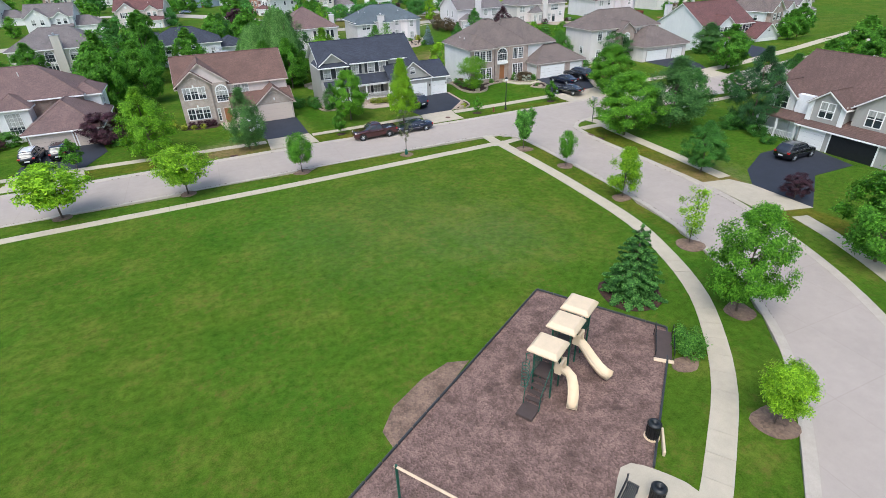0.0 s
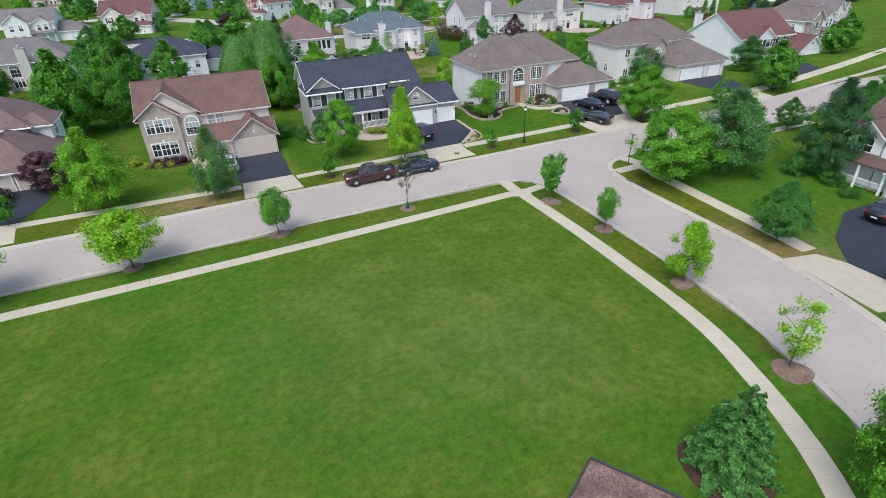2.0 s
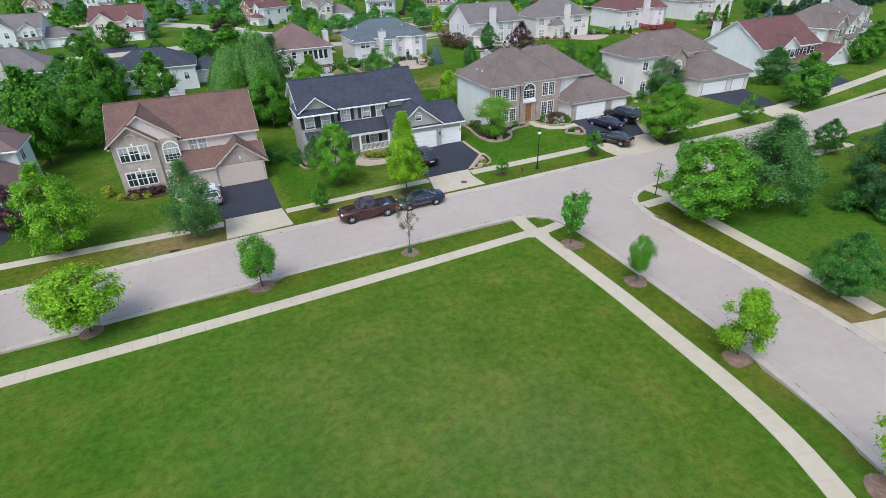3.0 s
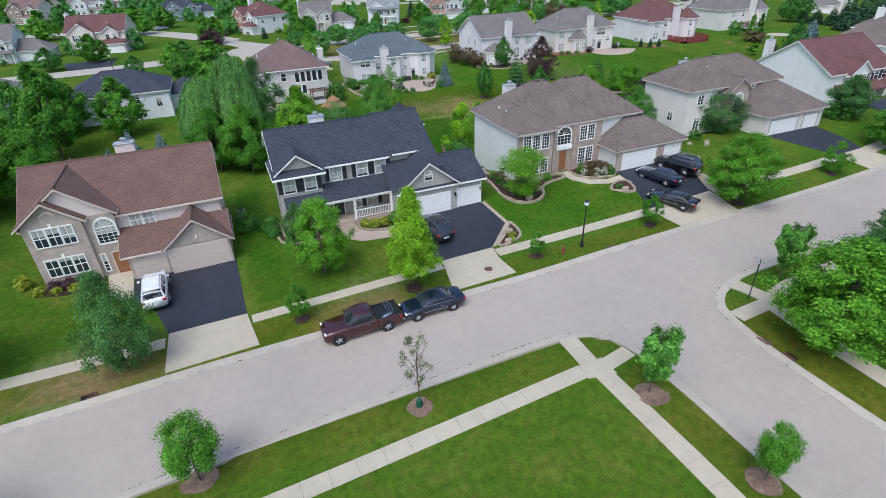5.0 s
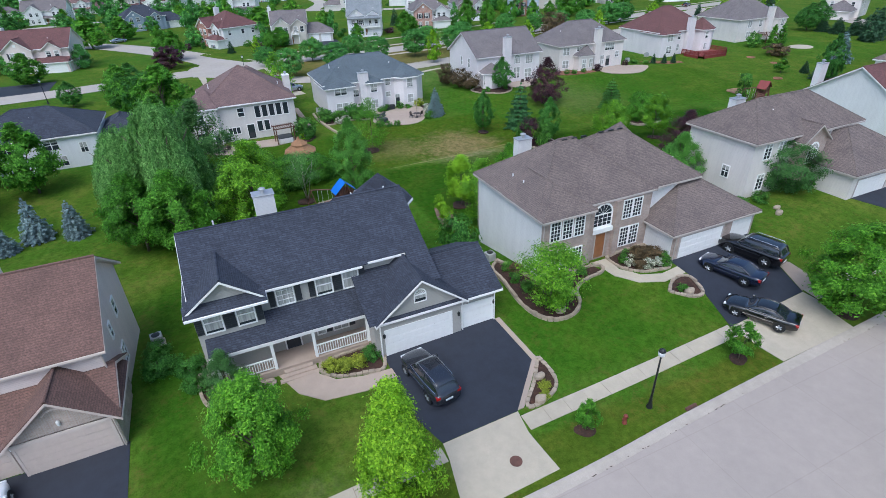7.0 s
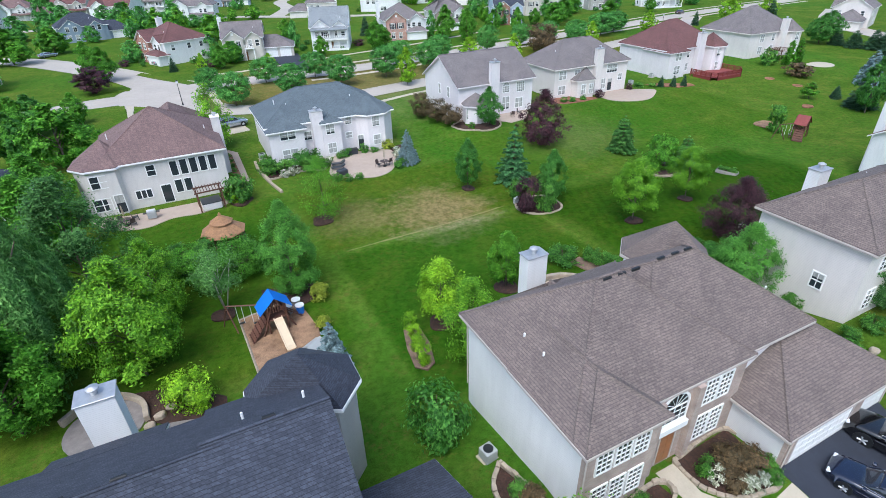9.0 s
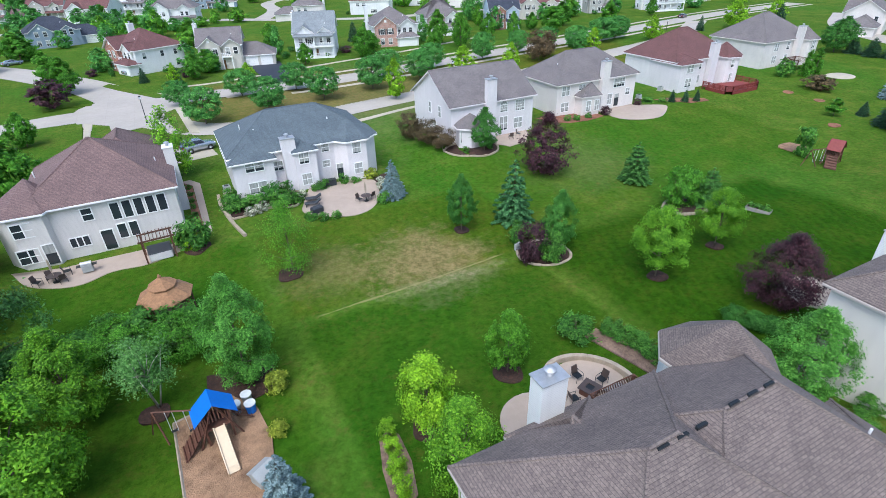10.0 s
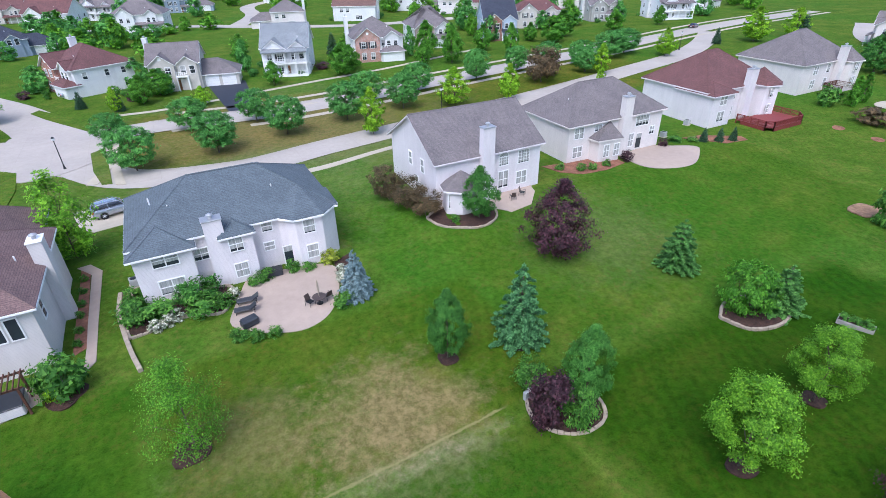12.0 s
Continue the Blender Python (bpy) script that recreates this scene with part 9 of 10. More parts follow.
def play_set(x, y, rz, tarp, label, slide=True):
    p = thing("garden_play_set", x, y, None, rz, label, "play set")
    for sx in (-0.75, 0.75):
        for sy in (-0.75, 0.75):
            part("post", Shape().box(sx - 0.06, sx + 0.06, sy - 0.06, sy + 0.06, 0, 2.5), BROWN_WOOD, p)
    part("floor", Shape().box(-0.8, 0.8, -0.8, 0.8, 1.25, 1.35), BROWN_WOOD, p)
    for sx in (-0.75, 0.75):
        for k in range(8):
            part("board", Shape().box(sx - 0.02, sx + 0.02, -0.7 + k * 0.18, -0.58 + k * 0.18, 1.35, 2.1), BROWN_WOOD, p)
    for k in range(8):
        part("board", Shape().box(-0.7 + k * 0.18, -0.58 + k * 0.18, 0.73, 0.77, 1.35, 2.1), BROWN_WOOD, p)
    for k in range(7):
        part("picket", Shape().box(-0.66 + k * 0.2, -0.58 + k * 0.2, -0.80, -0.76, 1.9, 2.75 - abs(k - 3) * 0.12), BROWN_WOOD, p)
    part("climbing_ramp", Shape().slab([(-0.8, -0.7, 1.35), (-0.8, 0.5, 1.35), (-2.3, 0.1, 0.0), (-2.3, -1.3, 0.0)], [(0, 1, 2, 3)], 0.06), BROWN_WOOD, p)
    for k in range(6):
        a = k / 5
        part("cleat", Shape().tube([(-0.85 - 1.4 * a, -0.72 - 0.58 * a, 1.42 - 1.3 * a), (-0.85 - 1.4 * a, 0.48 - 0.36 * a, 1.42 - 1.3 * a)], 0.06, 4), BROWN_WOOD, p)
    for sy in (-0.82, 0.82):
        for sx in (-1, 1):
            part("brace", Shape().tube([(1.3 * sx, sy, 0.0), (0.1 * sx, sy, 3.1)], 0.06, 4), BROWN_WOOD, p)
    v = [(-1.3, -0.95, 2.1), (0, -0.95, 3.3), (1.3, -0.95, 2.1), (1.3, 0.75, 2.1), (0, 0.75, 3.3), (-1.3, 0.75, 2.1)]
    part("canopy", Shape().slab(v, [(0, 1, 4, 5), (1, 2, 3, 4)], 0.03), tarp, p)
    part("beam", Shape().tube([(-0.7, 0.4, 2.2), (-3.3, 1.9, 2.2)], 0.07, 4), BROWN_WOOD, p)
    for sy in (-0.9, 1.7):
        part("frame_leg", Shape().tube([(-3.25, 1.85, 2.2), (-3.2 - sy * 0.3, 1.4 + sy * 0.6, 0)], 0.06, 4), BROWN_WOOD, p)
    for k in (-1.4, -2.4):
        e = 0.4 - (k + 0.7) * 0.577
        part("swing_rope", Shape().tube([(k - 0.2, e + 0.115, 2.2), (k - 0.2, e + 0.115, 0.5), (k + 0.2, e - 0.115, 0.5), (k + 0.2, e - 0.115, 2.2)], 0.018, 4), PLATE, p)
        part("swing_seat", Shape().box(k - 0.22, k + 0.22, e - 0.1, e + 0.1, 0.47, 0.51), BLACK_METAL, p)
    part("ladder", Shape().tube([(0.85, 0.1, 1.3), (2.2, 0.1, 0)], 0.05, 4).tube([(0.85, 0.6, 1.3), (2.2, 0.6, 0)], 0.05, 4), BROWN_WOOD, p)
    for k in range(5):
        part("rung", Shape().box(1.05 + k * 0.25, 1.12 + k * 0.25, 0.1, 0.6, 1.08 - k * 0.24, 1.13 - k * 0.24), BROWN_WOOD, p)
    if slide:
        part("slide", Shape().add([(-0.3, -0.8, 1.35), (0.3, -0.8, 1.35), (0.3, -3.2, 0.25), (-0.3, -3.2, 0.25), (-0.3, -3.7, 0.2), (0.3, -3.7, 0.2),
                                   (-0.3, -0.8, 1.28), (0.3, -0.8, 1.28), (0.3, -3.2, 0.18), (-0.3, -3.2, 0.18)], [(0, 3, 2, 1), (3, 4, 5, 2), (6, 7, 8, 9), (0, 6, 9, 3), (1, 2, 8, 7)]), TAN_PLASTIC, p)
        for sx in (-0.32, 0.32):
            part("slide_rim", Shape().tube([(sx, -0.8, 1.42), (sx, -3.2, 0.32), (sx, -3.7, 0.26)], 0.05, 5), TAN_PLASTIC, p)


play_set(32.3, 105.9, 6, BLUE_TARP, "brown timber play set with blue canopy and pale slide")
play_set(111.4, 113.8, 15, RED_WOOD, "brown timber play set with red roof on open lawn", False)

for x, y, c, l in ((33.5, 107.2, METAL, "grey garden waste bin"), (34.4, 106.8, BLUE_TARP, "blue garden waste bin"), (34.3, 107.8, METAL, "grey toy box")):
    b = thing("bin", x, y, None, 15, l + " beside the sand area", "bin")
    part("body", Shape().lathe([(0.3, 0), (0.36, 0.8), (0.3, 0.8), (0.26, 0.1)], 0, 0, 12), c, b)
    part("rim", Shape().lathe([(0.39, 0.77), (0.39, 0.84), (0.33, 0.85)], 0, 0, 12), PLATE, b)
cart = thing("toy_house", 34.2, 101.0, None, 30, "grey plastic toy house with dark wheel", "toy")
part("body", Shape().box(-0.6, 0.6, -0.5, 0.5, 0, 0.8), METAL_PAINT, cart, bevel=0.06)
part("roof", Shape().add([(-0.7, -0.6, 0.8), (0.7, -0.6, 0.8), (0.7, 0.6, 0.8), (-0.7, 0.6, 0.8), (-0.7, 0, 1.2), (0.7, 0, 1.2)], [(0, 1, 5, 4), (2, 3, 4, 5), (1, 2, 5), (3, 0, 4)]), METAL_PAINT, cart)


def gazebo(x, y):
    g = thing("gazebo", x, y, None, 12, "round timber gazebo with two-tier cedar shake roof", "gazebo")
    oct_ = [(1.9 * math.cos(k * math.pi / 4), 1.9 * math.sin(k * math.pi / 4)) for k in range(8)]
    part("floor", Shape().prism([(a * 1.02, b * 1.02) for a, b in oct_], -0.2, 0.25), BROWN_WOOD, g)
    for a, b in oct_:
        part("post", Shape().tube([(a, b, 0.2), (a, b, 2.4)], 0.08, 6), BROWN_WOOD, g)
    for (a, b), (c, d) in zip(oct_, oct_[1:]):
        part("rail", Shape().tube([(a, b, 1.1), (c, d, 1.1)], 0.05, 4), BROWN_WOOD, g)
        for k in range(1, 7):
            px, py = a + (c - a) * k / 7, b + (d - b) * k / 7
            part("baluster", Shape().box(px - 0.025, px + 0.025, py - 0.025, py + 0.025, 0.25, 1.1), BROWN_WOOD, g)
    for r, z, top_r, zt in ((2.2, 2.45, 0.95, 3.3), (1.15, 3.42, 0.1, 4.1)):
        v = [(q / 1.9 * r, w / 1.9 * r, z) for q, w in oct_] + [(q / 1.9 * top_r, w / 1.9 * top_r, zt) for q, w in oct_]
        part("roof", Shape().slab(v, [(k, (k + 1) % 8, 8 + (k + 1) % 8, 8 + k) for k in range(8)], 0.08), CEDAR_SHAKES, g)
    part("finial", Shape().lathe([(0.12, 4.05), (0.16, 4.2), (0.04, 4.4)], 0, 0, 8), CEDAR_SHAKES, g)


gazebo(30.3, 120.4)


def garden_chair(x, y, rz, dark=True):
    c = thing("patio_chair", x, y, None, rz, "dark metal patio armchair", "chair", "patio chairs")
    c.location.z += 0.06
    part("seat", Shape().box(-0.27, 0.27, -0.26, 0.26, 0.38, 0.44), BLACK_METAL, c, bevel=0.02)
    part("backrest", Shape().add([(-0.26, 0.24, 0.42), (0.26, 0.24, 0.42), (0.26, 0.40, 1.0), (-0.26, 0.40, 1.0), (-0.26, 0.28, 0.42), (0.26, 0.28, 0.42), (0.26, 0.44, 1.0), (-0.26, 0.44, 1.0)],
                                 [(0, 1, 2, 3), (7, 6, 5, 4), (0, 4, 5, 1), (1, 5, 6, 2), (2, 6, 7, 3), (3, 7, 4, 0)]), BROWN_PLASTIC, c)
    for sx in (-0.3, 0.3):
        part("arm", Shape().tube([(sx, -0.28, 0), (sx, -0.28, 0.62), (sx, 0.32, 0.62), (sx, 0.34, 0)], 0.022, 5), BLACK_METAL, c)
    return c


fire = thing("fire_table", 55.0, 96.9, None, 20, "square dark fire-pit table on the paver patio", "table")
fire.location.z += 0.06
part("tabletop", Shape().box(-0.62, 0.62, -0.62, -0.25, 0.5, 0.58).box(-0.62, 0.62, 0.25, 0.62, 0.5, 0.58).box(-0.62, -0.25, -0.25, 0.25, 0.5, 0.58).box(0.25, 0.62, -0.25, 0.25, 0.5, 0.58), BROWN_PLASTIC, fire)
part("burner", Shape().box(-0.25, 0.25, -0.25, 0.25, 0.42, 0.52), BLACK_METAL, fire)
part("base", Shape().box(-0.5, 0.5, -0.5, 0.5, 0, 0.5), BROWN_WOOD, fire)
for x, y, rz in ((55.1, 98.3, 5), (56.3, 97.2, -80), (53.6, 96.8, 85), (54.8, 95.5, 185)):
    garden_chair(x, y, rz)
for x, y, rz in ((20.6, 131.2, 20), (21.6, 130.6, 200), (21.9, 131.8, 100), (19.6, 130.9, 60), (79.0, 140.4, 40), (77.4, 140.0, 160), (51.4, 133.0, 30), (53.0, 133.2, 200)):
    garden_chair(x, y, rz)
for x, y in ((21.0, 130.9), (52.2, 132.9)):
    tb = thing("patio_table", x, y, None, 10, "round dark patio table with closed parasol", "table")
    tb.location.z += 0.06
    part("tabletop", Shape().lathe([(0.6, 0.68), (0.62, 0.72), (0.58, 0.73)], 0, 0, 16), BROWN_PLASTIC, tb)
    part("pedestal", Shape().lathe([(0.3, 0), (0.28, 0.05), (0.05, 0.1), (0.05, 0.68)], 0, 0, 10), BLACK_METAL, tb)
    part("parasol", Shape().lathe([(0.03, 0.7), (0.03, 1.3), (0.12, 1.35), (0.07, 2.3), (0.02, 2.45)], 0, 0, 8), STONE, tb)
for x, y, rz in ((46.6, 135.9, -8), (46.2, 134.7, -8)):
    lg = thing("sun_lounger", x, y, None, rz, "dark cushioned sun lounger on the patio", "lounger", "patio loungers")
    lg.location.z += 0.06
    part("mattress", Shape().box(-0.9, 0.45, -0.33, 0.33, 0.3, 0.42), SHUTTER, lg, bevel=0.04)
    part("backrest", Shape().add([(0.45, -0.33, 0.3), (0.45, 0.33, 0.3), (1.0, 0.33, 0.65), (1.0, -0.33, 0.65), (0.42, -0.33, 0.42), (0.42, 0.33, 0.42), (0.95, 0.33, 0.76), (0.95, -0.33, 0.76)],
                                 [(3, 2, 1, 0), (4, 5, 6, 7), (0, 1, 5, 4), (1, 2, 6, 5), (2, 3, 7, 6), (3, 0, 4, 7)]), SHUTTER, lg)
    for sx in (-0.75, 0.75):
        for sy in (-0.28, 0.28):
            part("leg", Shape().box(sx - 0.03, sx + 0.03, sy - 0.03, sy + 0.03, 0, 0.3), BLACK_METAL, lg)
pit = thing("covered_grill", 46.2, 132.8, None, 20, "black covered grill on the patio corner", "grill")
pit.location.z += 0.05
part("cover", Shape().prism([(-0.7, -0.4), (0.7, -0.45), (0.75, 0.4), (-0.65, 0.45)], 0, 0.75), SHUTTER, pit, bevel=0.12)
gr = thing("gas_grill", 49.6, 139.0, None, -5, "long dark storage box against the wall", "storage box")
gr.location.z += 0.05
part("box", Shape().box(-0.8, 0.8, -0.35, 0.35, 0, 0.7), SHUTTER, gr, bevel=0.05)
part("lid", Shape().box(-0.83, 0.83, -0.38, 0.38, 0.7, 0.78), BLACK_METAL, gr, bevel=0.03)
bq = thing("gas_grill", 23.6, 131.4, None, 0, "steel gas grill on the pale patio", "grill")
bq.location.z += 0.05
part("cart", Shape().box(-0.45, 0.45, -0.28, 0.28, 0.1, 0.8), METAL_PAINT, bq, bevel=0.02)
part("hood", Shape().tube([(-0.45, 0, 0.86), (0.45, 0, 0.86)], 0.26, 10), METAL, bq)
part("shelf", Shape().box(-0.85, -0.46, -0.25, 0.25, 0.74, 0.78).box(0.46, 0.85, -0.25, 0.25, 0.74, 0.78), BLACK_METAL, bq)
tub = thing("hot_tub", 29.9, 131.4, None, 4, "hot tub with dark cover on the patio", "hot tub")
part("shell", Shape().box(-1.05, 1.05, -1.0, 1.0, 0, 0.8), SIDE_LILAC, tub, bevel=0.08)
part("cover", Shape().box(-1.08, 1.08, -1.03, 1.03, 0.8, 0.92), SHUTTER, tub, bevel=0.04)
per = thing("pergola", 29.9, 131.5, None, 4, "brown timber pergola over the hot tub", "pergola")
for sx in (-1.3, 1.3):
    for sy in (-1.2, 0.6):
        part("post", Shape().box(sx - 0.07, sx + 0.07, sy - 0.07, sy + 0.07, 0, 2.3), BROWN_WOOD, per)
for sy in (-1.2, 0.6):
    part("beam", Shape().box(-1.6, 1.6, sy - 0.05, sy + 0.05, 2.3, 2.45), BROWN_WOOD, per)
for k in range(10):
    part("rafter", Shape().box(-1.5 + k * 0.32, -1.44 + k * 0.32, -1.45, 0.75, 2.45, 2.56), BROWN_WOOD, per)
box = thing("utility_box", 61.9, 115.7, None, 10, "two small green utility boxes beside the shrubs", "utility box")
part("box", Shape().box(-0.18, 0.14, -0.15, 0.15, 0, 0.7), METAL_PAINT, box, bevel=0.03)
part("box", Shape().box(0.22, 0.5, -0.15, 0.15, 0, 0.8), METAL_PAINT, box, bevel=0.03)


def timber_deck(x, y, rz, w, d, high, label, wood):
    k = thing("deck", x, y, None, rz, label, "deck")
    n = int(d / 0.15)
    for i in range(n):
        part("board", Shape().box(-w / 2, w / 2, -d / 2 + i * 0.15, -d / 2 + i * 0.15 + 0.14, high - 0.05, high), wood, k)
    for a, b in (((-w / 2, d / 2), (w / 2, d / 2)), ((-w / 2, -d / 2), (-w / 2, d / 2)), ((w / 2, -d / 2), (w / 2, d / 2))):
        part("rail", Shape().tube([(*a, high + 0.95), (*b, high + 0.95)], 0.05, 4), BROWN_WOOD if wood is not STONE_PAVER else WHITE_TRIM, k)
        m = int(max(abs(b[0] - a[0]), abs(b[1] - a[1])) / 0.15)
        for i in range(m + 1):
            px, py = a[0] + (b[0] - a[0]) * i / m, a[1] + (b[1] - a[1]) * i / m
            part("baluster", Shape().box(px - 0.02, px + 0.02, py - 0.02, py + 0.02, high, high + 0.95), BROWN_WOOD, k)
    for sx in (-w / 2 + 0.1, w / 2 - 0.1):
        for sy in (-d / 2 + 0.1, d / 2 - 0.1):
            part("post", Shape().box(sx - 0.07, sx + 0.07, sy - 0.07, sy + 0.07, -1.2, high + 1.0), BROWN_WOOD, k)
    for i in range(6):
        part("step", Shape().box(w / 2 - 1.2, w / 2, d / 2 + i * 0.28, d / 2 + 0.28 + i * 0.28, high - 0.22 - i * 0.2, high - 0.17 - i * 0.2), wood, k)


timber_deck(55.2, 94.2, 0, 3.6, 2.2, 1.3, "weathered grey timber deck with brown balusters", GREY_WOOD)
timber_deck(27.6, 93.0, 0, 3.0, 3.2, 1.3, "grey timber deck with pale railing behind the porch house", GREY_WOOD)
timber_deck(157.5, 148.6, 0, 4.2, 3.4, 1.2, "white and grey timber deck", GREY_WOOD)

# ---- planting round the houses ----
for x, y, h, w in ((-3.4, 79.2, 0.7, 0.9), (-2.2, 78.9, 0.6, 0.9), (-0.9, 78.8, 0.6, 0.9)):
    goldshrub.put(x, y, h, w)
for x, y, h, w in ((-2.3, 79.4, 0.9, 1.2), (-1.3, 79.4, 0.9, 1.2), (-0.3, 79.4, 0.9, 1.2), (0.6, 79.4, 0.9, 1.0)):
    plumshrub.put(x, y, h, w, "clipped purple barberry below the window")
for x, y, h, w in ((24.1, 78.5, 0.8, 1.2), (24.9, 78.2, 0.8, 1.2), (25.8, 78.0, 0.8, 1.2)):
    goldshrub.put(x, y, h, w, "yellow-green clipped hedge before the porch")
darkshrub.put(26.8, 78.2, 1.1, 1.1)
goldshrub.put(-4.8, 80.8, 1.2, 1.2)
for x, y, h, w in ((50.4, 78.4, 1.2, 1.3), (52.2, 78.8, 1.2, 1.8), (51.4, 79.2, 1.3, 2.0)):
    russetshrub.put(x, y, h, w)
for x, y in ((50.9, 78.0), (51.6, 77.8), (50.0, 79.0)):
    blossom.put(x, y, 1.0, 1.0)
for x, y, h, w in ((49.8, 79.6, 1.3, 0.9), (52.6, 77.6, 0.8, 0.9), (52.9, 78.3, 0.9, 1.0), (40.6, 83.4, 0.9, 1.1), (40.2, 81.6, 0.8, 1.0), (40.4, 80.0, 0.9, 1.1), (45.6, 79.9, 0.8, 1.0), (51.4, 74.6, 0.6, 0.8)):
    shrub.put(x, y, h, w)
russetshrub.put(41.0, 82.6, 0.9, 1.2)
for x, y, h, w in ((15.4, 82.6, 1.6, 1.8), (15.6, 80.8, 1.3, 1.4), (17.0, 78.6, 1.1, 1.3), (18.6, 78.4, 1.0, 1.2), (13.4, 83.6, 1.5, 2.0), (13.2, 86.0, 1.3, 1.6)):
    darkshrub.put(x, y, h, w)
for x, y, h, w in ((17.6, 79.0, 3.8, 2.6),):
    silver.put(x, y, h, w, "loose russet-green ornamental tree at the house corner")
for x, y, h, w in ((36.0, 71.0, 0.5, 0.8), (35.6, 70.3, 0.5, 0.7)):
    goldshrub.put(x, y, h, w)
for x, y, h, w in ((60.6, 100.9, 1.3, 1.7), (60.9, 99.8, 1.2, 1.7), (61.2, 98.7, 1.2, 1.7), (61.3, 97.6, 1.2, 1.7), (61.4, 96.5, 1.2, 1.7), (61.4, 95.4, 1.2, 1.7), (58.2, 102.2, 1.4, 3.0)):
    shrub.put(x, y, h, w, "clipped green hedge shrub")
for x, y, h, w in ((37.9, 138.0, 1.9, 3.0), (39.8, 137.2, 1.6, 2.8), (43.2, 136.2, 1.9, 2.9), (38.0, 140.6, 1.6, 1.8), (48.8, 138.8, 1.0, 1.6), (47.8, 138.4, 0.9, 1.4), (44.8, 136.6, 1.2, 1.6)):
    shrub.put(x, y, h, w)
darkshrub.put(43.3, 138.4, 2.2, 2.8, "grey-green rounded shrub below the chimney")
darkshrub.put(41.8, 138.8, 1.6, 1.8)
for x, y in ((40.2, 136.0), (41.0, 136.4), (39.4, 135.7), (45.6, 137.2), (55.4, 136.4), (55.0, 135.0)):
    blossom.put(x, y, 1.0, 1.3)
goldshrub.put(55.0, 138.8, 1.2, 1.8)
for x, y, h, w in ((53.9, 131.6, 1.2, 1.6), (55.0, 132.4, 1.1, 1.4), (45.2, 131.6, 0.9, 1.4), (46.4, 130.8, 0.9, 1.2), (47.8, 130.6, 0.9, 1.1), (51.4, 138.9, 1.3, 1.2), (52.8, 138.6, 0.6, 1.4)):
    shrub.put(x, y, h, w)
for y in (136.6, 138.4, 140.6, 142.4, 144.6, 146.8):
    (russetshrub if int(y) % 2 else shrub).put(33.7, y, 0.6, 0.7)
for x, y, h, w in ((33.2, 131.6, 3.2, 3.2), (32.2, 132.6, 2.0, 2.0)):
    shrub.put(x, y, h, w, "large rounded shrub at the house corner")
limeshrub.put(32.4, 131.2, 0.9, 1.0)
for x, y, h, w in ((66.2, 145.0, 3.6, 4.0), (67.0, 141.8, 3.4, 3.6), (65.2, 148.8, 4.2, 4.0)):
    russet.put(x, y, h, w, "dark loose shrub tree at the gable end")
for x, y, h, w in ((69.0, 138.6, 0.8, 1.0), (72.6, 138.2, 0.8, 1.0), (88.0, 144.6, 0.9, 1.2), (90.4, 143.2, 0.9, 1.3), (92.0, 142.8, 0.9, 1.3), (94.6, 143.0, 0.9, 1.2), (110.6, 145.6, 0.8, 2.0), (113.0, 144.4, 0.7, 1.6)):
    shrub.put(x, y, h, w)
for x, y, h, w in ((98.4, 143.2, 1.4, 1.8), (107.6, 145.2, 1.1, 1.4)):
    plumshrub.put(x, y, h, w)
for x, y in ((114.4, 143.6), (116.4, 142.4), (118.4, 141.6)):
    spruce.put(x, y, 2.2, 1.5, "small cone-shaped evergreen in a bed")
for x, y, h, w in ((26.2, 119.0, 2.6, 3.2), (28.6, 118.2, 2.8, 3.4), (31.0, 117.4, 3.0, 3.6), (32.6, 116.4, 2.6, 3.0), (24.0, 117.6, 2.6, 3.2), (28.0, 114.6, 2.2, 2.8)):
    shrub.put(x, y, h, w, "big rounded shrub in the garden border")
for x, y, h, w in ((36.4, 108.2, 1.5, 1.7), (35.6, 104.0, 0.9, 1.2)):
    goldshrub.put(x, y, h, w, "yellow-green loose shrub beside the sand")
for x, y, h, w in ((65.6, 81.4, 1.1, 1.6), (67.0, 82.2, 1.0, 1.4), (69.4, 82.0, 1.2, 1.6), (66.4, 86.4, 1.4, 1.6), (68.4, 87.0, 1.3, 1.6), (64.4, 85.2, 1.0, 1.4), (79.2, 81.6, 1.0, 1.3), (76.6, 82.0, 1.3, 1.8), (74.6, 82.2, 1.2, 1.6), (92.6, 79.0, 2.0, 3.0)):
    shrub.put(x, y, h, w)
for x, y in ((67.2, 80.6), (68.6, 79.2), (69.6, 80.2), (43.4, 77.8), (41.2, 76.6), (22.9, 99.1), (23.5, 99.7), (24.2, 100.3), (66.0, 88.6), (35.2, 70.2), (36.2, 71.8), (51.8, 74.2)):
    r = random.Random(int(x * 7))
    pts = [(0.42 * math.cos(a) * r.uniform(0.7, 1.3), 0.32 * math.sin(a) * r.uniform(0.7, 1.3)) for a in [k * math.pi / 3.5 for k in range(7)]]
    b = tagged(new("boulder", Shape().prism(pts, -0.1, r.uniform(0.22, 0.4)).mesh("boulder", STONE, False, 0.1)), "pale garden boulder in a bed", "boulder")
    b.location = (x, y, ground_z(x, y) + 0.04)
for x, y, h, w in ((56.5, 57.6 - 12, 0.9, 1.2), (63.0, 42.8, 1.8, 2.4), (61.6, 41.0, 1.5, 2.0), (61.2, 44.6, 2.2, 2.6), (60.2, 38.4, 1.1, 1.6), (66.0, 44.6, 2.6, 3.0)):
    darkshrub.put(x, y, h, w)
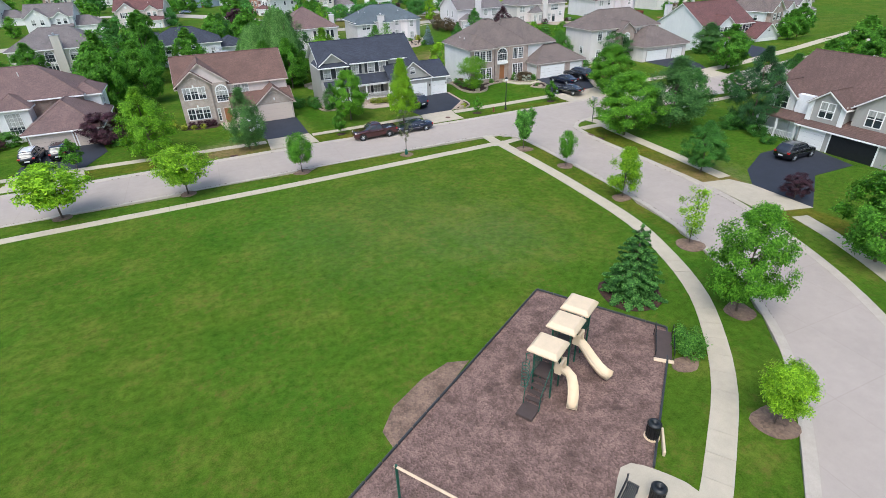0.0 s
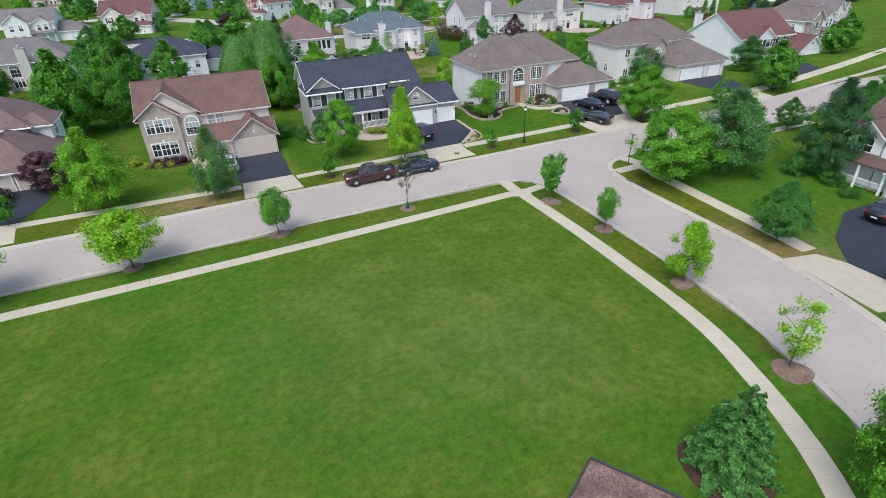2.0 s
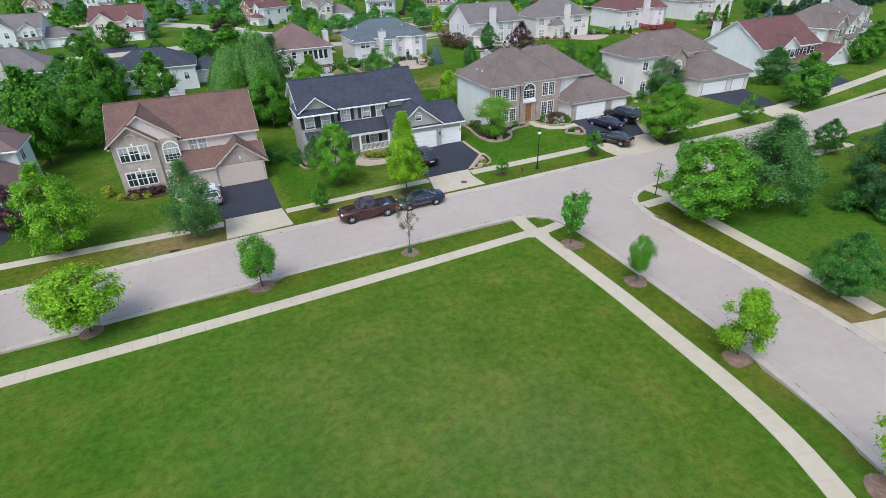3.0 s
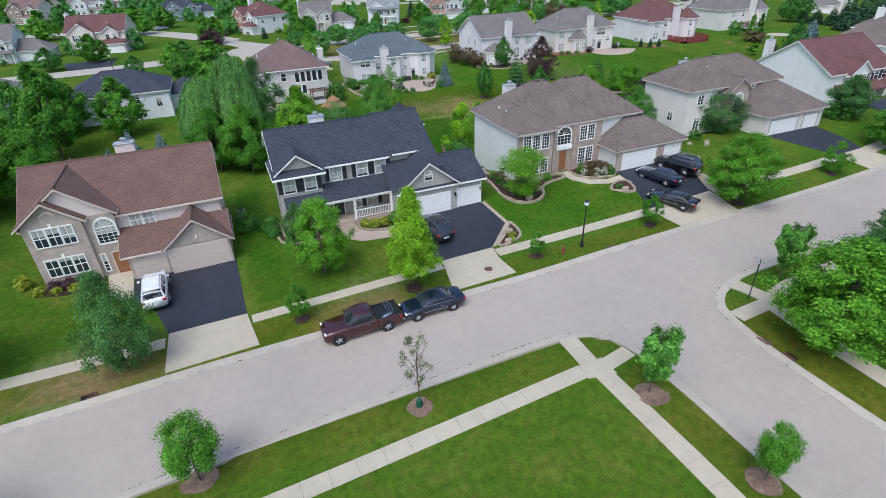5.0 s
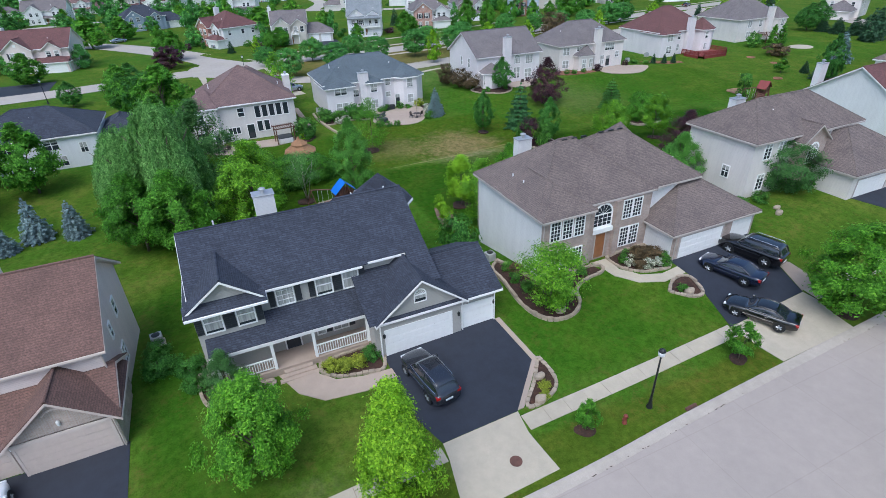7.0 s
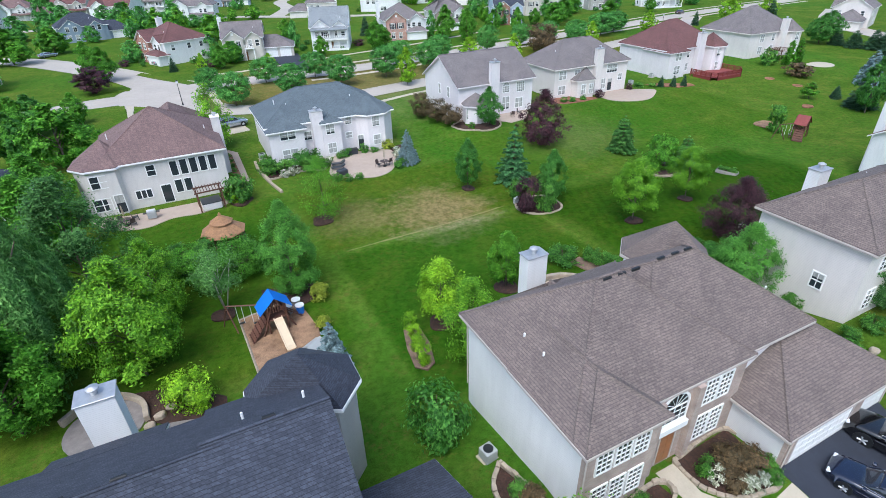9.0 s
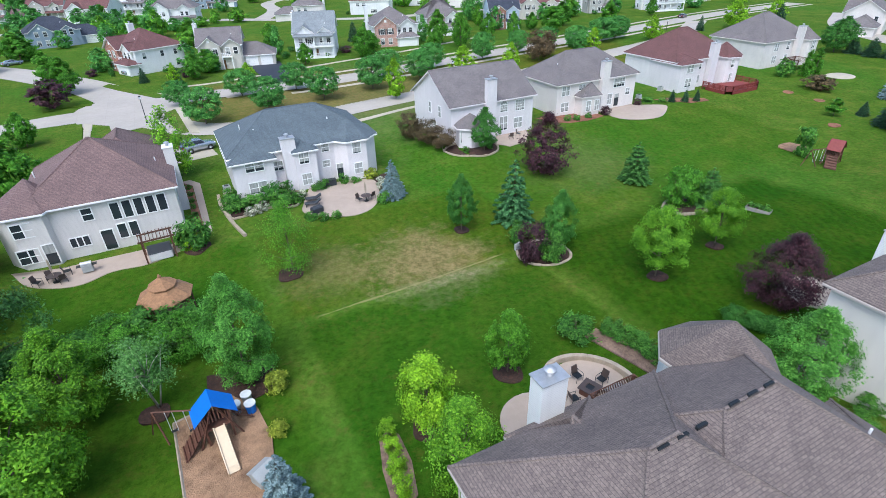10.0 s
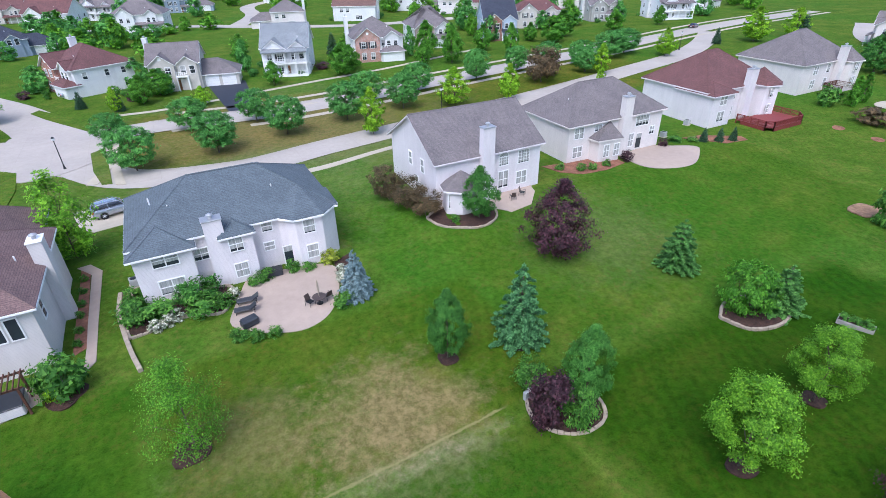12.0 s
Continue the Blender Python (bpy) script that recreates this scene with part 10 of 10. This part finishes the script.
for x, y, h, w in ((-24.0, 82.2, 1.8, 2.2), (-26.4, 83.6, 2.0, 2.6), (-11.6, 76.2, 0.8, 1.8), (-10.4, 75.6, 0.8, 1.6), (23.7, 15.6, 1.4, 1.7), (23.5, 14.9, 1.3, 1.5)):
    shrub.put(x, y, h, w)
plumshrub.put(-25.6, 80.4, 1.6, 2.2)

# brighter leaf colours stand in for distance haze on the far crowns
far_tree = Tree("tree", "fresh", "egg", "full green tree among the far houses", n=3000, clumps=60, low=0.1, leafsize=0.27, ref=(8, 7), spread=0.16, girth=0.16, variants=3)
far_dark = Tree("tree", "ball", "egg", "dark green tree among the far houses", n=3000, clumps=60, low=0.1, leafsize=0.27, ref=(8, 7), spread=0.16, girth=0.16, variants=2)
far_spruce = Conifer("spruce_tree", "spruce", "far dark spruce in a windbreak row", 1400, (8, 5), 12, 0.34, 0.2, 0.03, 0.2, 1)
rnd = random.Random(5)
taken = [(o.location.x, o.location.y) for o in scene.objects if o.name.startswith("house")]
roads = [(p, half) for pts, half, _ in REAR_ROADS for p, half in [(q, half) for q in smooth_line(pts, 4.0)]]
made = 0
while made < 150:
    x, y = rnd.uniform(-110, 300), rnd.uniform(238, 470)
    if any(math.hypot(x - a, y - b) < 12 for a, b in taken) or any(math.hypot(x - p[0], y - p[1]) < half + 4 for p, half in roads) or (48 < x < 112 and 240 < y < 306) or (y < 300 and -30 < x < 26 and rnd.random() < 0.8):
        continue
    (far_tree if rnd.random() < 0.6 else far_dark).put(x, y, rnd.uniform(5.5, 10.5), rnd.uniform(5, 9.5))
    made += 1
for k in range(46):
    # the wooded edge behind the white houses, and a hedge of trees along the open field
    a = k / 45
    far_dark.put(-75 + 150 * a + rnd.uniform(-3, 3), 428 + rnd.uniform(-8, 14), rnd.uniform(10, 15), rnd.uniform(8, 11))
for x, y, h, w in ((31, 308, 6, 7), (36, 311, 5, 6), (41, 309, 4.5, 6), (46, 313, 4, 6), (51, 318, 3.6, 6), (23, 316, 8, 8), (16, 322, 9, 9), (18, 306, 7, 8), (26, 300, 6, 7), (10, 330, 8, 9), (57, 324, 5, 5), (20, 290, 6, 6), (-8, 318, 8, 9), (-16, 308, 8, 9), (-22, 298, 7, 8), (-4, 332, 9, 9)):
    (far_dark if int(x) % 3 else far_tree).put(x, y, h, w)
far_tree.put(66.6, 262, 5.0, 4.6)
for i in range(26):
    far_spruce.put(180 + i * 4.2 + rnd.uniform(-1, 1), 136 + i * 1.1 + rnd.uniform(-2, 2), rnd.uniform(6, 9), rnd.uniform(4, 5.5))
for x, y, h, w in ((-14, 106, 8, 7), (-18, 112, 8, 7), (-27, 108, 7, 7), (-35, 120, 9, 8), (-42, 100, 8, 7),
                   (-30, 128, 8, 7), (-20, 130, 7, 6), (14, 126, 9, 8), (13.4, 135, 8, 7), (99, 66 - 20, 9, 8), (86, 50, 8, 7), (76, 44, 8, 7), (96, 80.6, 4.5, 4), (110, 56, 8, 7), (122, 82, 6, 6), (128, 84, 7, 6), (118, 64, 8, 8)):
    maple.put(x, y, h, w)

# a timber planter with vegetables on the back lawn
box = thing("raised_planter", 89.3, 108.8, None, -72, "low timber planter box with leafy plants", "planter")
for sy in (-0.45, 0.45):
    part("plank", Shape().box(-1.25, 1.25, sy - 0.03, sy + 0.03, -0.1, 0.32), GREY_WOOD, box)
for sx in (-1.22, 1.22):
    part("plank", Shape().box(sx - 0.03, sx + 0.03, -0.42, 0.42, -0.1, 0.32), GREY_WOOD, box)
part("soil", Shape().box(-1.19, 1.19, -0.42, 0.42, -0.1, 0.24), MULCH, box)
for x, y in ((89.1, 109.6), (89.3, 108.9), (89.6, 108.1)):
    shrub.put(x, y, 0.8, 0.9, "leafy vegetable plants in a planter box")
# gardens of the far houses
rnd = random.Random(12)
for hx, hy in taken:
    if hy < 200 or hy > 345 or hx < -60 or hx > 240:
        continue
    for k in range(5):
        a = rnd.uniform(0, 2 * math.pi)
        x, y = hx + rnd.uniform(8.5, 12) * math.cos(a), hy + rnd.uniform(8, 11) * math.sin(a)
        if any(math.hypot(x - p[0], y - p[1]) < half + 2.0 for p, half in roads) or any(math.hypot(x - a_, y - b_) < 8 for a_, b_ in taken):
            continue
        kind = rnd.choice((far_tree, far_dark, shrub, darkshrub, shrub))
        if kind in (far_tree, far_dark):
            kind.put(x, y, rnd.uniform(4, 7.5), rnd.uniform(3.2, 6))
        else:
            kind.put(x, y, rnd.uniform(1.0, 2.0), rnd.uniform(1.4, 2.6), "rounded shrub beside a far house")
patch("patio", rounded(158.6, 139.6, 3.2, 2.4, 0.05, 24, 9), WALK, "pale oval paved spot on the lawn", 0.05)
patch("worn_ground", rounded(113.4, 120.2, 2.2, 1.4, 0.25, 18, 4), SAND, "bare sandy patch beside the play set", 0.03)
part("water_bag", Shape().lathe([(0.17, 0.02), (0.20, 0.15), (0.17, 0.5), (0.07, 0.72)], 0, 0, 10), GREEN_METAL, sapling_thin, "green watering bag", True)


def gutter_litter(lines, n, seed):
    """Leaves and dirt that have gathered in the gutter, in uneven runs."""
    r, s = random.Random(seed), Shape()
    for line in lines:
        k = 0
        while k < len(line) - 2:
            run = r.randint(1, 6)
            for i in range(k, min(k + run, len(line) - 1)):
                (xa, ya), (xb, yb) = line[i], line[i + 1]
                for _ in range(r.randint(2, n)):
                    u, w, q = r.random(), r.uniform(0.03, 0.13), r.uniform(0.008, 0.024)
                    x, y = xa + (xb - xa) * u + r.gauss(0, 0.02), ya + (yb - ya) * u + r.gauss(0, 0.02)
                    d = math.hypot(xb - xa, yb - ya)
                    ux, uy = (xb - xa) / d, (yb - ya) / d
                    s.prism([(x - ux * w - uy * q, y - uy * w + ux * q), (x + uy * q * 1.2, y - ux * q * 1.2), (x + ux * w, y + uy * w), (x - uy * q * 0.6, y + ux * q * 1.4)], -0.075, -0.04)
            k += run + r.randint(0, 4)
    tagged(new("gutter_litter", s.mesh("gutter_litter", MULCH)), "dark leaf litter in the street gutter", "litter", "", "stuff")


gutter_litter([[p for p in side_points(west_kerb, -0.47) if -40 < p[0] < 36.5 and 10 < p[1] < 58], [p for p in side_points(north_kerb, -0.47) if -40 < p[0] < 80][::3],
               [p for p in side_points(east_kerb, -0.47) if 20 < p[1] < 60 and p[0] < 60]], 5, 3)
